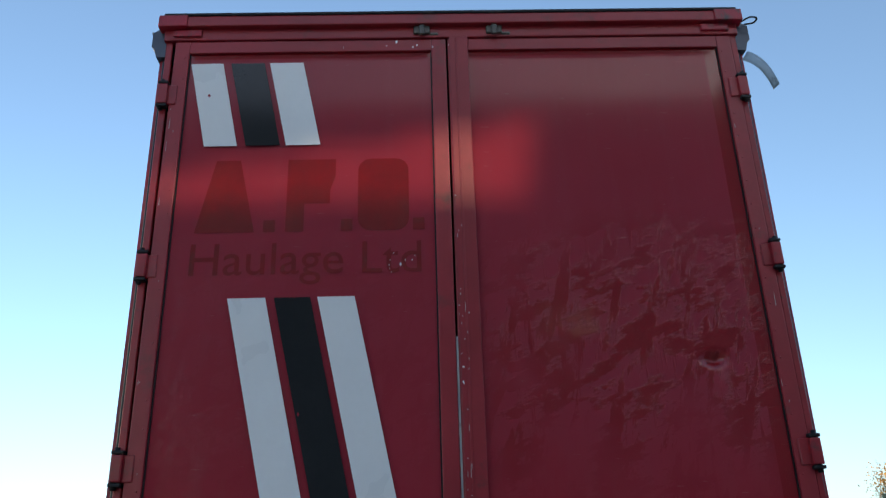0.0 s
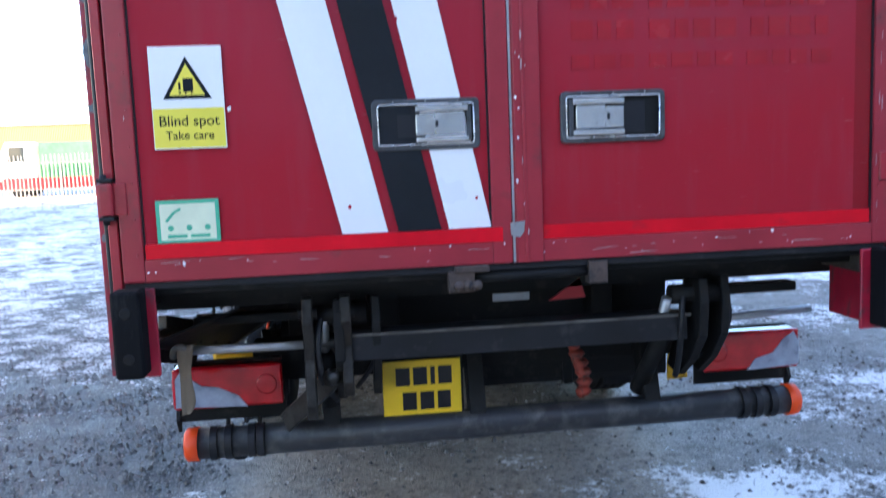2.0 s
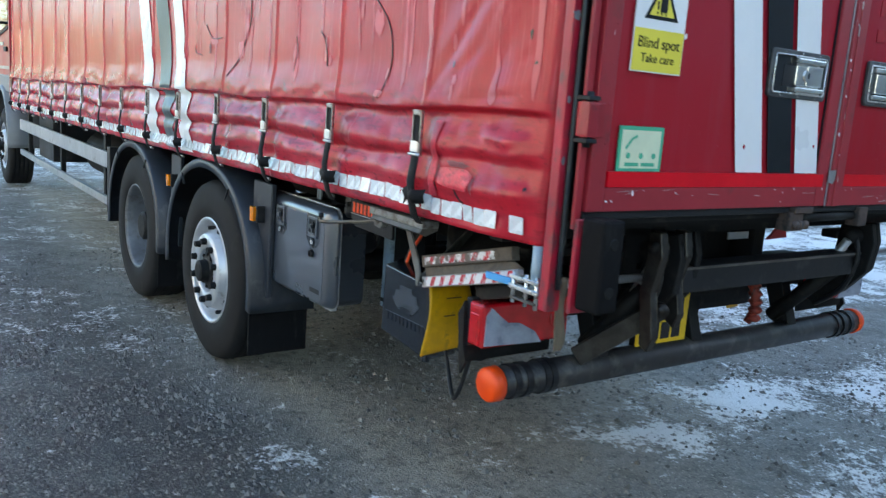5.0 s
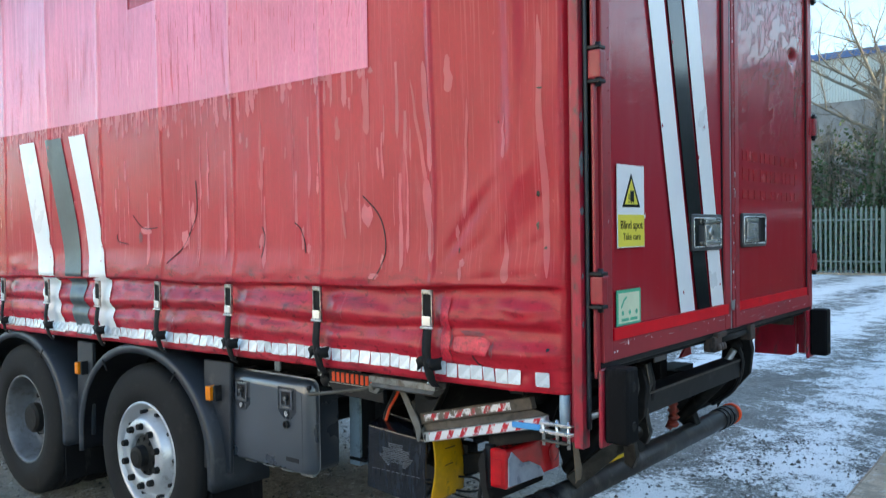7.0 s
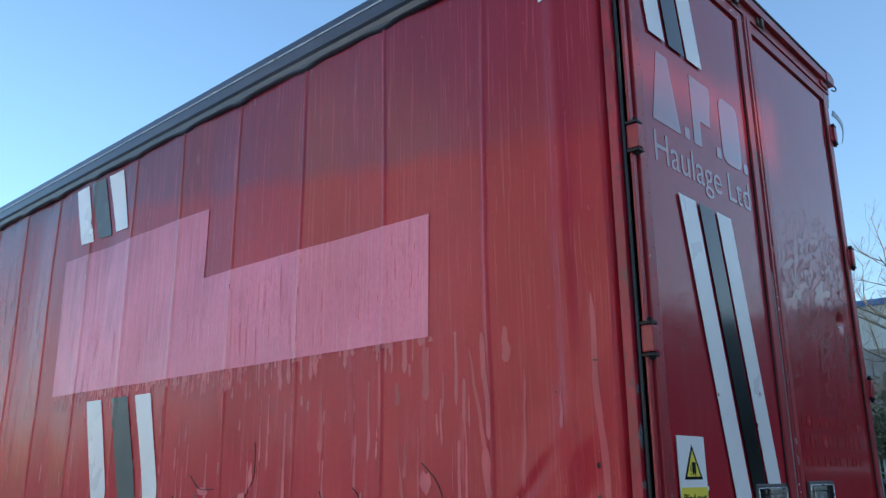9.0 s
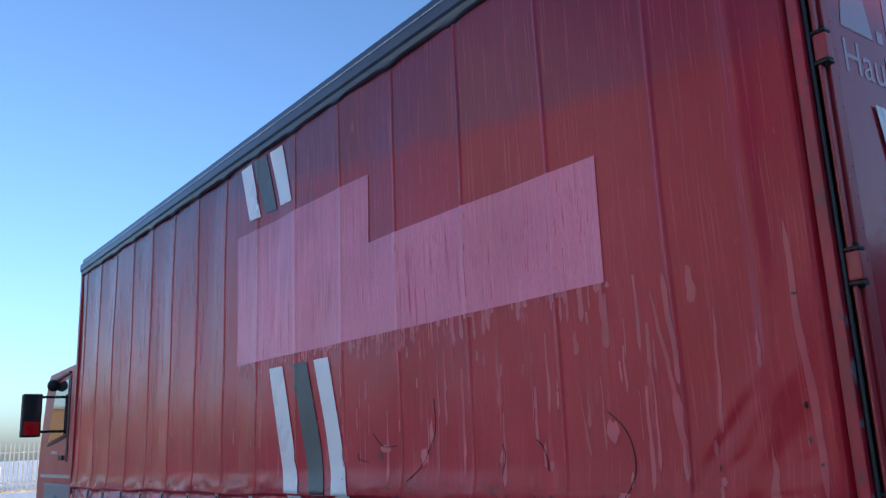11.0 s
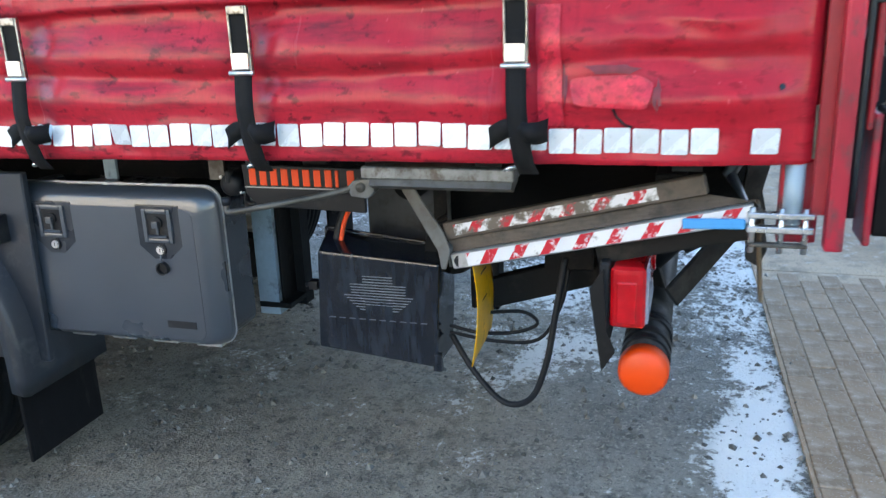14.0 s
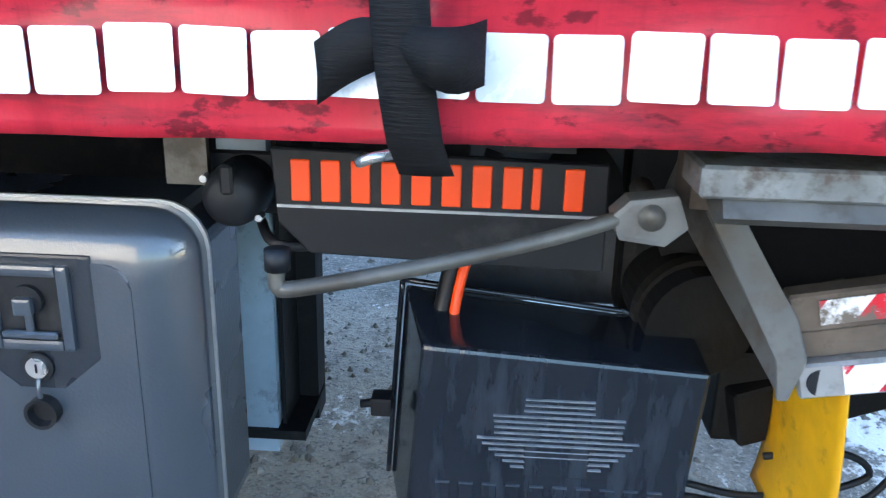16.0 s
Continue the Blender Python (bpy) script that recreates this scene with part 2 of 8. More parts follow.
def ground_material():
    """Worn tarmac and fine gravel, damp in places, with frost and thin snow where the sheet's frost value is high."""
    m, t, b = nodes_of("frosted_tarmac")
    v = coords(t)
    at = t.nodes.new("ShaderNodeAttribute")
    at.attribute_name = "frost"
    big, mid, fine = noise_tex(t, v, 0.8, 5), noise_tex(t, v, 6, 6, 0.62), noise_tex(t, v, 70, 5, 0.7)
    vo = add_node(t, "ShaderNodeTexVoronoi", Scale=95.0)
    t.links.new(v, vo.inputs["Vector"])
    vc = add_node(t, "ShaderNodeTexVoronoi", Scale=42.0)
    t.links.new(v, vc.inputs["Vector"])
    stone = ramp(t, vo.outputs["Color"], 0.1, 0.9, (0.045, 0.04, 0.035, 1), (0.44, 0.39, 0.33, 1))
    lo = t.nodes.new("ShaderNodeAttribute")
    lo.attribute_name = "loose"
    smooth = blend(t, ramp(t, big, 0.35, 0.68), (0.16, 0.145, 0.126), (0.35, 0.318, 0.272))
    dr = t.nodes.new("ShaderNodeAttribute")
    dr.attribute_name = "dry"
    smooth = blend(t, dr.outputs["Fac"], smooth, blend(t, ramp(t, mid, 0.4, 0.6), (0.33, 0.275, 0.215), (0.45, 0.385, 0.31)))
    rough = blend(t, ramp(t, big, 0.35, 0.68), (0.018, 0.0165, 0.015), (0.055, 0.048, 0.04))
    c = blend(t, lo.outputs["Fac"], smooth, rough)
    lumps = noise_tex(t, v, 17, 4, 0.6)
    c = blend(t, calc(t, "MULTIPLY", ramp(t, lumps, 0.5, 0.66), 0.7), c, (0.045, 0.041, 0.036))
    c = blend(t, calc(t, "MULTIPLY", ramp(t, mid, 0.55, 0.7), 0.6), c, (0.05, 0.045, 0.04))
    c = blend(t, calc(t, "MULTIPLY", ramp(t, fine, 0.46, 0.62), calc(t, "SUBTRACT", 1.0, calc(t, "MULTIPLY", lo.outputs["Fac"], 0.45))), c, stone)
    coarse = calc(t, "LESS_THAN", vc.outputs["Distance"], 0.3)
    pick = ramp(t, vc.outputs["Color"], 0.62, 0.7)
    c = blend(t, calc(t, "MULTIPLY", coarse, pick), c, stone)
    c = blend(t, ramp(t, fine, 0.66, 0.72), c, (0.38, 0.37, 0.36))
    f = calc(t, "ADD", calc(t, "SUBTRACT", at.outputs["Fac"], calc(t, "MULTIPLY", lo.outputs["Fac"], 0.12)), calc(t, "MULTIPLY", calc(t, "SUBTRACT", noise_tex(t, v, 3.4, 7, 0.66), 0.5), 3.0))
    f = calc(t, "ADD", f, calc(t, "MULTIPLY", calc(t, "SUBTRACT", fine, 0.5), 1.7))
    f = calc(t, "SUBTRACT", f, calc(t, "MULTIPLY", calc(t, "SUBTRACT", lumps, 0.5), 1.3))
    f = calc(t, "ADD", f, calc(t, "MULTIPLY", calc(t, "SUBTRACT", big, 0.5), 1.0))
    grit = noise_tex(t, v, 30, 4, 0.65)
    f = calc(t, "ADD", f, calc(t, "MULTIPLY", calc(t, "SUBTRACT", grit, 0.5), 2.2))
    frost = ramp(t, f, 0.48, 0.86)
    c = blend(t, frost, c, (0.88, 0.87, 0.85))
    t.links.new(c, b.inputs["Base Color"])
    r = ramp(t, mid, 0.3, 0.7, (0.4, 0.4, 0.4, 1), (0.75, 0.75, 0.75, 1))
    t.links.new(blend(t, frost, r, (0.6, 0.6, 0.6)), b.inputs["Roughness"])
    h = calc(t, "ADD", calc(t, "MULTIPLY", vo.outputs["Distance"], 0.5), calc(t, "ADD", fine, calc(t, "MULTIPLY", frost, 0.8)))
    bump(t, b, h, 0.9, 0.009)
    return m


def chip_material():
    m, t, b = nodes_of("stone_chippings")
    g = t.nodes.new("ShaderNodeNewGeometry")
    c = ramp(t, g.outputs["Random Per Island"], 0.0, 1.0, (0.05, 0.047, 0.043, 1), (0.27, 0.255, 0.235, 1))
    c = blend(t, calc(t, "MULTIPLY", ramp(t, noise_tex(t, coords(t), 90, 3), 0.4, 0.6), 0.4), c, (0.1, 0.095, 0.085))
    t.links.new(c, b.inputs["Base Color"])
    b.inputs["Roughness"].default_value = 0.75
    return m


def hazard_material(name, grime):
    """White tape with slanting red blocks, rubbed and grimy."""
    m, t, b = nodes_of(name)
    v = coords(t)
    sep = t.nodes.new("ShaderNodeSeparateXYZ")
    t.links.new(v, sep.inputs[0])
    s = calc(t, "ADD", calc(t, "MULTIPLY", sep.outputs[1], 15.0), calc(t, "MULTIPLY", sep.outputs[2], 7.0))
    saw = calc(t, "FRACT", s)
    n = noise_tex(t, v, 55, 5, 0.7)
    redm = calc(t, "MULTIPLY", calc(t, "LESS_THAN", saw, 0.42), ramp(t, n, 0.40, 0.47))
    c = blend(t, redm, (0.74, 0.74, 0.76), (0.60, 0.008, 0.025))
    c = blend(t, ramp(t, noise_tex(t, v, 24, 6, 0.7), grime, grime + 0.1), c, (0.13, 0.105, 0.085))
    t.links.new(c, b.inputs["Base Color"])
    b.inputs["Roughness"].default_value = 0.4
    bump(t, b, n, 0.15, 0.002)
    return m


def clad_material(name, col, pitch=3.0, axis=1):
    """Profiled sheet cladding on far sheds."""
    m, t, b = nodes_of(name)
    v = coords(t)
    c = blend(t, ramp(t, noise_tex(t, v, 0.15, 4), 0.3, 0.7), tuple(k * 0.85 for k in col), tuple(min(1, k * 1.1) for k in col))
    w = add_node(t, "ShaderNodeTexWave", Scale=pitch, Distortion=0.0)
    w.bands_direction = "XYZ"[axis]
    t.links.new(v, w.inputs["Vector"])
    c = blend(t, calc(t, "MULTIPLY", ramp(t, w.outputs["Fac"], 0.55, 0.95), 0.35), c, tuple(k * 0.5 for k in col))
    t.links.new(c, b.inputs["Base Color"])
    b.inputs["Roughness"].default_value = 0.55
    bump(t, b, w.outputs["Fac"], 0.5, 0.05)
    return m


def block_material():
    m, t, b = nodes_of("paving_block")
    v = coords(t)
    o = t.nodes.new("ShaderNodeObjectInfo")
    n, f = noise_tex(t, v, 18, 5, 0.6), noise_tex(t, v, 150, 3)
    c = blend(t, o.outputs["Random"], (0.29, 0.19, 0.118), (0.43, 0.285, 0.185))
    c = blend(t, calc(t, "MULTIPLY", ramp(t, noise_tex(t, v, 5, 6, 0.7), 0.46, 0.62), 0.6), c, (0.22, 0.15, 0.10))
    c = blend(t, calc(t, "MULTIPLY", ramp(t, n, 0.5, 0.7), 0.6), c, (0.56, 0.43, 0.33))
    c = blend(t, ramp(t, f, 0.64, 0.72), c, (0.62, 0.58, 0.55))
    c = blend(t, ramp(t, noise_tex(t, v, 26, 6, 0.75), 0.70, 0.74), c, (0.82, 0.82, 0.82))
    t.links.new(c, b.inputs["Base Color"])
    b.inputs["Roughness"].default_value = 0.8
    bump(t, b, f, 0.4, 0.003)
    return m


def concrete_material():
    """Old brown concrete: blotched, gritty, with hairline joints of moss and specks of frost."""
    m, t, b = nodes_of("stained_concrete")
    v = coords(t)
    grit = noise_tex(t, v, 90, 5, 0.7)
    c = blend(t, ramp(t, noise_tex(t, v, 0.8, 5, 0.6), 0.34, 0.66), (0.36, 0.25, 0.165), (0.56, 0.41, 0.285))
    c = blend(t, calc(t, "MULTIPLY", ramp(t, noise_tex(t, v, 5, 7, 0.72), 0.48, 0.62), 0.75), c, (0.23, 0.185, 0.14))
    c = blend(t, calc(t, "MULTIPLY", ramp(t, noise_tex(t, v, 14, 6, 0.7), 0.54, 0.64), 0.7), c, (0.60, 0.51, 0.42))
    c = blend(t, ramp(t, grit, 0.56, 0.66), c, (0.17, 0.145, 0.12))
    c = blend(t, ramp(t, noise_tex(t, v, 26, 6, 0.75), 0.69, 0.73), c, (0.82, 0.82, 0.82))
    t.links.new(c, b.inputs["Base Color"])
    b.inputs["Roughness"].default_value = 0.82
    bump(t, b, grit, 0.5, 0.004)
    return m


def glass_material(name, tint, rough=0.05):
    m, t, b = nodes_of(name)
    b.inputs["Base Color"].default_value = (*tint, 1)
    b.inputs["Roughness"].default_value = rough
    b.inputs["Coat Weight"].default_value = 0.5
    n = noise_tex(t, coords(t), 2.0)
    bump(t, b, n, 0.03, 0.01)
    return m


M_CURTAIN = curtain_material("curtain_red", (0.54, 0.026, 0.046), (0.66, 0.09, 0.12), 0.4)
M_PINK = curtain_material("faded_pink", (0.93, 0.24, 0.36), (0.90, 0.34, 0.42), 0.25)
M_RUNS = mat("dried_runs", (0.67, 0.105, 0.135), 0.4, var=0.25, scale=3)
M_PRUN = mat("red_run", (0.66, 0.075, 0.13), 0.4, var=0.25, scale=6)
M_TONGUE = mat("broad_run", (0.60, 0.066, 0.09), 0.36, var=0.22, scale=5)
M_SPOT = mat("rubbed_cloth", (0.22, 0.028, 0.042), 0.6, var=0.4, scale=40)
M_DOOR = door_material()
M_RED = mat("red_paint", (0.35, 0.02, 0.032), 0.38, var=0.2, scale=2.5, dirt=(0.13, 0.03, 0.03), dirt_at=0.64)
M_POST = mat("worn_red_paint", (0.42, 0.012, 0.034), 0.40, var=0.3, scale=9, dirt=(0.09, 0.04, 0.045), dirt_at=0.58, stretch=(1, 1, 0.5))
M_SEAL = mat("blue_black_rubber", (0.010, 0.018, 0.024), 0.35, var=0.3, scale=9, spec=0.4)
M_HINGE = mat("hinge_red_paint", (0.36, 0.018, 0.03), 0.36, var=0.2, scale=9, dirt=(0.12, 0.03, 0.035), dirt_at=0.62)
M_TAPE = mat("red_tape", (0.74, 0.004, 0.016), 0.35, var=0.15, spec=0.25, scale=3, dirt=(0.4, 0.02, 0.03), dirt_at=0.7)
M_PATCH = mat("bright_patch", (0.74, 0.028, 0.06), 0.35, var=0.3, scale=26, grain=120, relief=0.5, dirt=(0.35, 0.012, 0.025), dirt_at=0.56)
M_BUFFER = mat("buffer_rubber", (0.008, 0.008, 0.009), 0.85, var=0.4, scale=7, dirt=(0.03, 0.03, 0.03), dirt_at=0.62, spec=0.12, stretch=(1, 1, 0.3))
M_WHITE = mat("white_vinyl", (0.80, 0.81, 0.83), 0.3, var=0.04, scale=2, dirt=(0.45, 0.45, 0.47), dirt_at=0.74)
M_BLACKV = mat("black_vinyl", (0.012, 0.014, 0.017), 0.12, var=0.3, scale=2, spread=0.05, spec=0.4, relief=0.01)
M_GREYV = mat("grey_vinyl", (0.055, 0.075, 0.08), 0.35, var=0.3, scale=2, dirt=(0.13, 0.13, 0.13))
M_GHOST = mat("faded_lettering", (0.24, 0.003, 0.006), 0.07, var=0.15, scale=6, spread=0.02, spec=0.6, relief=0.005, coat=0.7)
M_GHOSTB = mat("rubbed_lettering", (0.41, 0.010, 0.020), 0.25, var=0.2, scale=6)
M_BLACK = mat("black_plastic", (0.011, 0.012, 0.015), 0.5, var=0.3, scale=5, dirt=(0.035, 0.035, 0.036), spec=0.3)
M_FENDER = mat("mudguard_plastic", (0.024, 0.030, 0.040), 0.45, var=0.25, scale=4, grain=120, dirt=(0.07, 0.072, 0.075), dirt_at=0.62)
M_RUBBER = mat("tyre_rubber", (0.012, 0.012, 0.013), 0.75, var=0.3, scale=6, dirt=(0.024, 0.023, 0.022), dirt_at=0.64, spec=0.2)
M_GREASE = mat("greasy_link_steel", (0.036, 0.033, 0.030), 0.38, 0.5, var=0.4, scale=9, dirt=(0.015, 0.013, 0.012), dirt_at=0.52, relief=0.3)
M_BELLOWS = mat("dull_red_rubber", (0.30, 0.035, 0.02), 0.6, var=0.35, scale=20, dirt=(0.04, 0.02, 0.015), dirt_at=0.56)
M_TUBE = mat("worn_black_tube", (0.022, 0.023, 0.026), 0.45, var=0.35, scale=5, dirt=(0.075, 0.072, 0.068), dirt_at=0.56, spec=0.4)
M_CHASSIS = mat("chassis_black", (0.007, 0.007, 0.0075), 0.65, var=0.4, scale=5, dirt=(0.030, 0.027, 0.023), dirt_at=0.62, relief=0.4, spec=0.25)
M_PRIMER = mat("bared_primer", (0.46, 0.38, 0.37), 0.6, var=0.3, scale=50)
M_SCRAPE = mat("scraped_primer", (0.16, 0.17, 0.19), 0.6, var=0.4, scale=40)
M_STEEL = mat("grimy_steel", (0.12, 0.112, 0.10), 0.5, 0.4, var=0.35, scale=9, dirt=(0.075, 0.062, 0.05), dirt_at=0.55, relief=0.3)
M_BLUEGREY = mat("blue_grey_steel", (0.30, 0.40, 0.47), 0.5, 0.2, var=0.25, scale=6, dirt=(0.07, 0.07, 0.07))
M_CHROME = mat("bright_steel", (0.74, 0.73, 0.71), 0.28, 0.85, var=0.12, scale=14, dirt=(0.35, 0.32, 0.28), dirt_at=0.68)
M_TRAY = mat("dark_pressed_steel", (0.085, 0.09, 0.095), 0.42, 0.5, var=0.3, scale=12, dirt=(0.05, 0.045, 0.04), dirt_at=0.58)
M_LEVER = mat("worn_lever_steel", (0.70, 0.70, 0.69), 0.22, 0.85, var=0.15, scale=14, dirt=(0.25, 0.24, 0.22), dirt_at=0.66)
M_BUCKLE = mat("worn_buckle_steel", (0.42, 0.41, 0.39), 0.32, 1.0, var=0.3, scale=30, dirt=(0.1, 0.09, 0.08), dirt_at=0.55)
M_RIM = mat("silver_rim_paint", (0.50, 0.52, 0.55), 0.35, 0.4, var=0.12, scale=6, dirt=(0.25, 0.24, 0.23), dirt_at=0.62)
M_RIMDARK = mat("dirty_rim_paint", (0.13, 0.14, 0.155), 0.5, 0.2, var=0.3, scale=6, dirt=(0.08, 0.08, 0.08), dirt_at=0.55)
M_ORANGE = mat("orange_plastic", (0.95, 0.07, 0.006), 0.45, var=0.08, scale=8)
M_AMBER = mat("amber_lens", (0.85, 0.22, 0.01), 0.18, var=0.1, scale=12)
M_LENS = mat("red_lens", (0.5, 0.006, 0.012), 0.12, var=0.25, scale=14, coat=0.6)
M_LENSW = mat("broken_white_lens", (0.27, 0.31, 0.39), 0.3, var=0.25, scale=18)
M_YELLOW = mat("yellow_plate", (0.80, 0.50, 0.02), 0.35, var=0.08, scale=6, dirt=(0.4, 0.26, 0.03), dirt_at=0.7)
M_YTAG = mat("yellow_sheet", (0.74, 0.36, 0.008), 0.5, var=0.25, scale=9, dirt=(0.22, 0.12, 0.02), dirt_at=0.66)
M_WARNY = mat("sign_yellow", (0.82, 0.68, 0.08), 0.35, var=0.05)
M_GREEN = mat("sticker_green", (0.03, 0.42, 0.25), 0.35, var=0.1)
M_CREAM = mat("sticker_cream", (0.66, 0.72, 0.52), 0.35, var=0.08, scale=12)
M_REFL = mat("reflective_tape", (0.74, 0.78, 0.82), 0.26, 0.12, var=0.12, scale=26, dirt=(0.5, 0.54, 0.58), dirt_at=0.62, spread=0.14)
M_STRAP = mat("black_webbing", (0.006, 0.006, 0.007), 0.7, spec=0.25, var=0.3, scale=9, grain=520, relief=0.4, stretch=(0.3, 0.08, 1))
M_LID = mat("dark_lid_plastic", (0.038, 0.050, 0.066), 0.30, coat=0.9, spec=0.8, var=0.14, scale=3.5, grain=260, relief=0.12)
M_LIDB = mat("black_lid_plastic", (0.024, 0.029, 0.037), 0.28, var=0.25, scale=4, grain=220, relief=0.1, dirt=(0.028, 0.032, 0.038), dirt_at=0.6)
M_BLUE = mat("blue_sleeve", (0.03, 0.30, 0.62), 0.4, var=0.1)
M_RAIL = mat("roof_rail_alloy", (0.07, 0.085, 0.11), 0.35, 0.5, var=0.2, scale=3)
M_BROWN = mat("rust_brown_plate", (0.105, 0.08, 0.062), 0.65, 0.1, var=0.35, scale=14, dirt=(0.05, 0.04, 0.033), dirt_at=0.56, relief=0.3)
M_GALVE = mat("weathered_galvanised", (0.23, 0.235, 0.23), 0.45, 0.4, var=0.35, scale=16, dirt=(0.10, 0.08, 0.065), dirt_at=0.52)
M_BLUEDARK = mat("dark_blue_grey_steel", (0.045, 0.052, 0.06), 0.5, 0.2, var=0.3, scale=6, dirt=(0.02, 0.02, 0.02), dirt_at=0.58)
M_GALVB = mat("dull_galvanised", (0.14, 0.14, 0.135), 0.5, 0.3, var=0.25, scale=8, dirt=(0.10, 0.085, 0.07), dirt_at=0.56)
M_ALLOY = mat("dull_alloy", (0.42, 0.43, 0.44), 0.4, 0.7, var=0.2, scale=6, dirt=(0.2, 0.19, 0.18))
M_RUSTY = mat("rusty_steel", (0.085, 0.055, 0.045), 0.7, 0.2, var=0.4, scale=12, dirt=(0.02, 0.02, 0.02), dirt_at=0.55)
M_ROPE = mat("frayed_webbing", (0.17, 0.125, 0.085), 0.85, var=0.3, grain=160, relief=0.6)
M_HAZ = hazard_material("hazard_tape", 0.6)
M_HAZB = hazard_material("grimy_hazard_tape", 0.455)
M_GROUND = ground_material()
M_BLOCK = block_material()
M_CHIP = chip_material()
M_CONC = concrete_material()
M_SNOW = mat("thin_snow", (0.78, 0.80, 0.84), 0.7, var=0.05, scale=4, relief=0.5)
M_GALV = mat("galvanised_pale", (0.20, 0.24, 0.20), 0.6, 0.2, var=0.2, scale=1.2, dirt=(0.16, 0.2, 0.16))
M_PALE = mat("pale_galvanised", (0.24, 0.24, 0.22), 0.6, 0.1, var=0.12, scale=0.8)
M_BARK = mat("bark", (0.21, 0.18, 0.14), 0.85, var=0.35, scale=4, grain=30, relief=0.7, dirt=(0.10, 0.12, 0.06))
M_IVY = mat("ivy_leaf", (0.065, 0.115, 0.042), 0.5, var=0.5, scale=2)
M_TWIG = mat("bare_twig", (0.24, 0.20, 0.15), 0.85, var=0.3, scale=2)
M_RUST = mat("rust_leaf", (0.30, 0.16, 0.05), 0.8, var=0.4, scale=1.5)
M_SHED = clad_material("pale_cladding", (0.50, 0.54, 0.50), 2.2)
M_YSHED = clad_material("ochre_cladding", (0.27, 0.15, 0.06), 2.0, 0)
M_BLUETRIM = mat("blue_trim", (0.05, 0.13, 0.30), 0.5)
M_BRICK = mat("dark_brick", (0.27, 0.255, 0.24), 0.85, var=0.2, scale=1.5)
M_WALL = mat("grey_wall", (0.30, 0.29, 0.28), 0.8, var=0.12, scale=0.4)
M_RENDER = mat("pale_render", (0.60, 0.61, 0.63), 0.8, var=0.08, scale=0.4)
M_CABRED = mat("cab_red_paint", (0.42, 0.02, 0.026), 0.38, var=0.12, scale=2)
M_CABGREY = mat("cab_grey", (0.20, 0.21, 0.22), 0.45, var=0.15)
M_DEFLECT = mat("pale_deflector", (0.52, 0.46, 0.58), 0.35, var=0.06)
M_GLASS = glass_material("tinted_glass", (0.02, 0.03, 0.035))
M_JEEP = mat("deep_green_paint", (0.022, 0.062, 0.042), 0.32, var=0.15, scale=2, dirt=(0.06, 0.07, 0.06))
M_TARP = mat("dark_green_sheet", (0.010, 0.032, 0.030), 0.5, var=0.2, scale=1.5)
M_TEAL = mat("teal_panel", (0.010, 0.036, 0.038), 0.5, var=0.2, scale=2)
M_WHITEP = mat("white_paint", (0.76, 0.76, 0.74), 0.35, var=0.05)
M_BAG = mat("pale_bag", (0.55, 0.57, 0.60), 0.6, var=0.1)

# ---- mesh helpers ----


def part(name, bm, material, parent=None, label="", bevel=0.0, smooth=False, seg=2):
    """Links a bmesh as one mesh object under a thing or a part."""
    if bevel:
        bmesh.ops.bevel(bm, geom=list(bm.edges), offset=bevel, segments=seg, affect="EDGES", profile=0.7, clamp_overlap=True)
    bmesh.ops.recalc_face_normals(bm, faces=list(bm.faces))
    me = bpy.data.meshes.new(name)
    bm.to_mesh(me)
    bm.free()
    for f in me.polygons:
        f.use_smooth = smooth
    me.materials.append(material)
    ob = new(name, me)
    ob.parent = parent
    if label:
        ob["label"] = label
    return ob


def thing(name, at=(0, 0, 0), turn=0.0):
    ob = new(name)
    ob.matrix_basis = pose(*at, 0, 0, turn)
    ob.empty_display_size = 0.2
    return ob


def box(x0, x1, y0, y1, z0, z1, bm=None):
    bm = bm or bmesh.new()
    vs = [bm.verts.new((x, y, z)) for x in (x0, x1) for y in (y0, y1) for z in (z0, z1)]
    for q in ((0, 1, 3, 2), (4, 6, 7, 5), (0, 4, 5, 1), (2, 3, 7, 6), (0, 2, 6, 4), (1, 5, 7, 3)):
        bm.faces.new([vs[i] for i in q])
    return bm


def beam(p, q, w, h, bm=None, up=(0, 0, 1)):
    """A bar of w by h from p to q."""
    bm = bm or bmesh.new()
    p, q = Vector(p), Vector(q)
    d = (q - p).normalized()
    s = d.cross(Vector(up)).normalized()
    u = s.cross(d)
    vs = [bm.verts.new(e + s * (a * w / 2) + u * (b * h / 2)) for e in (p, q) for a, b in ((-1, -1), (1, -1), (1, 1), (-1, 1))]
    for f in ((3, 2, 1, 0), (4, 5, 6, 7), (0, 1, 5, 4), (1, 2, 6, 5), (2, 3, 7, 6), (3, 0, 4, 7)):
        bm.faces.new([vs[i] for i in f])
    return bm


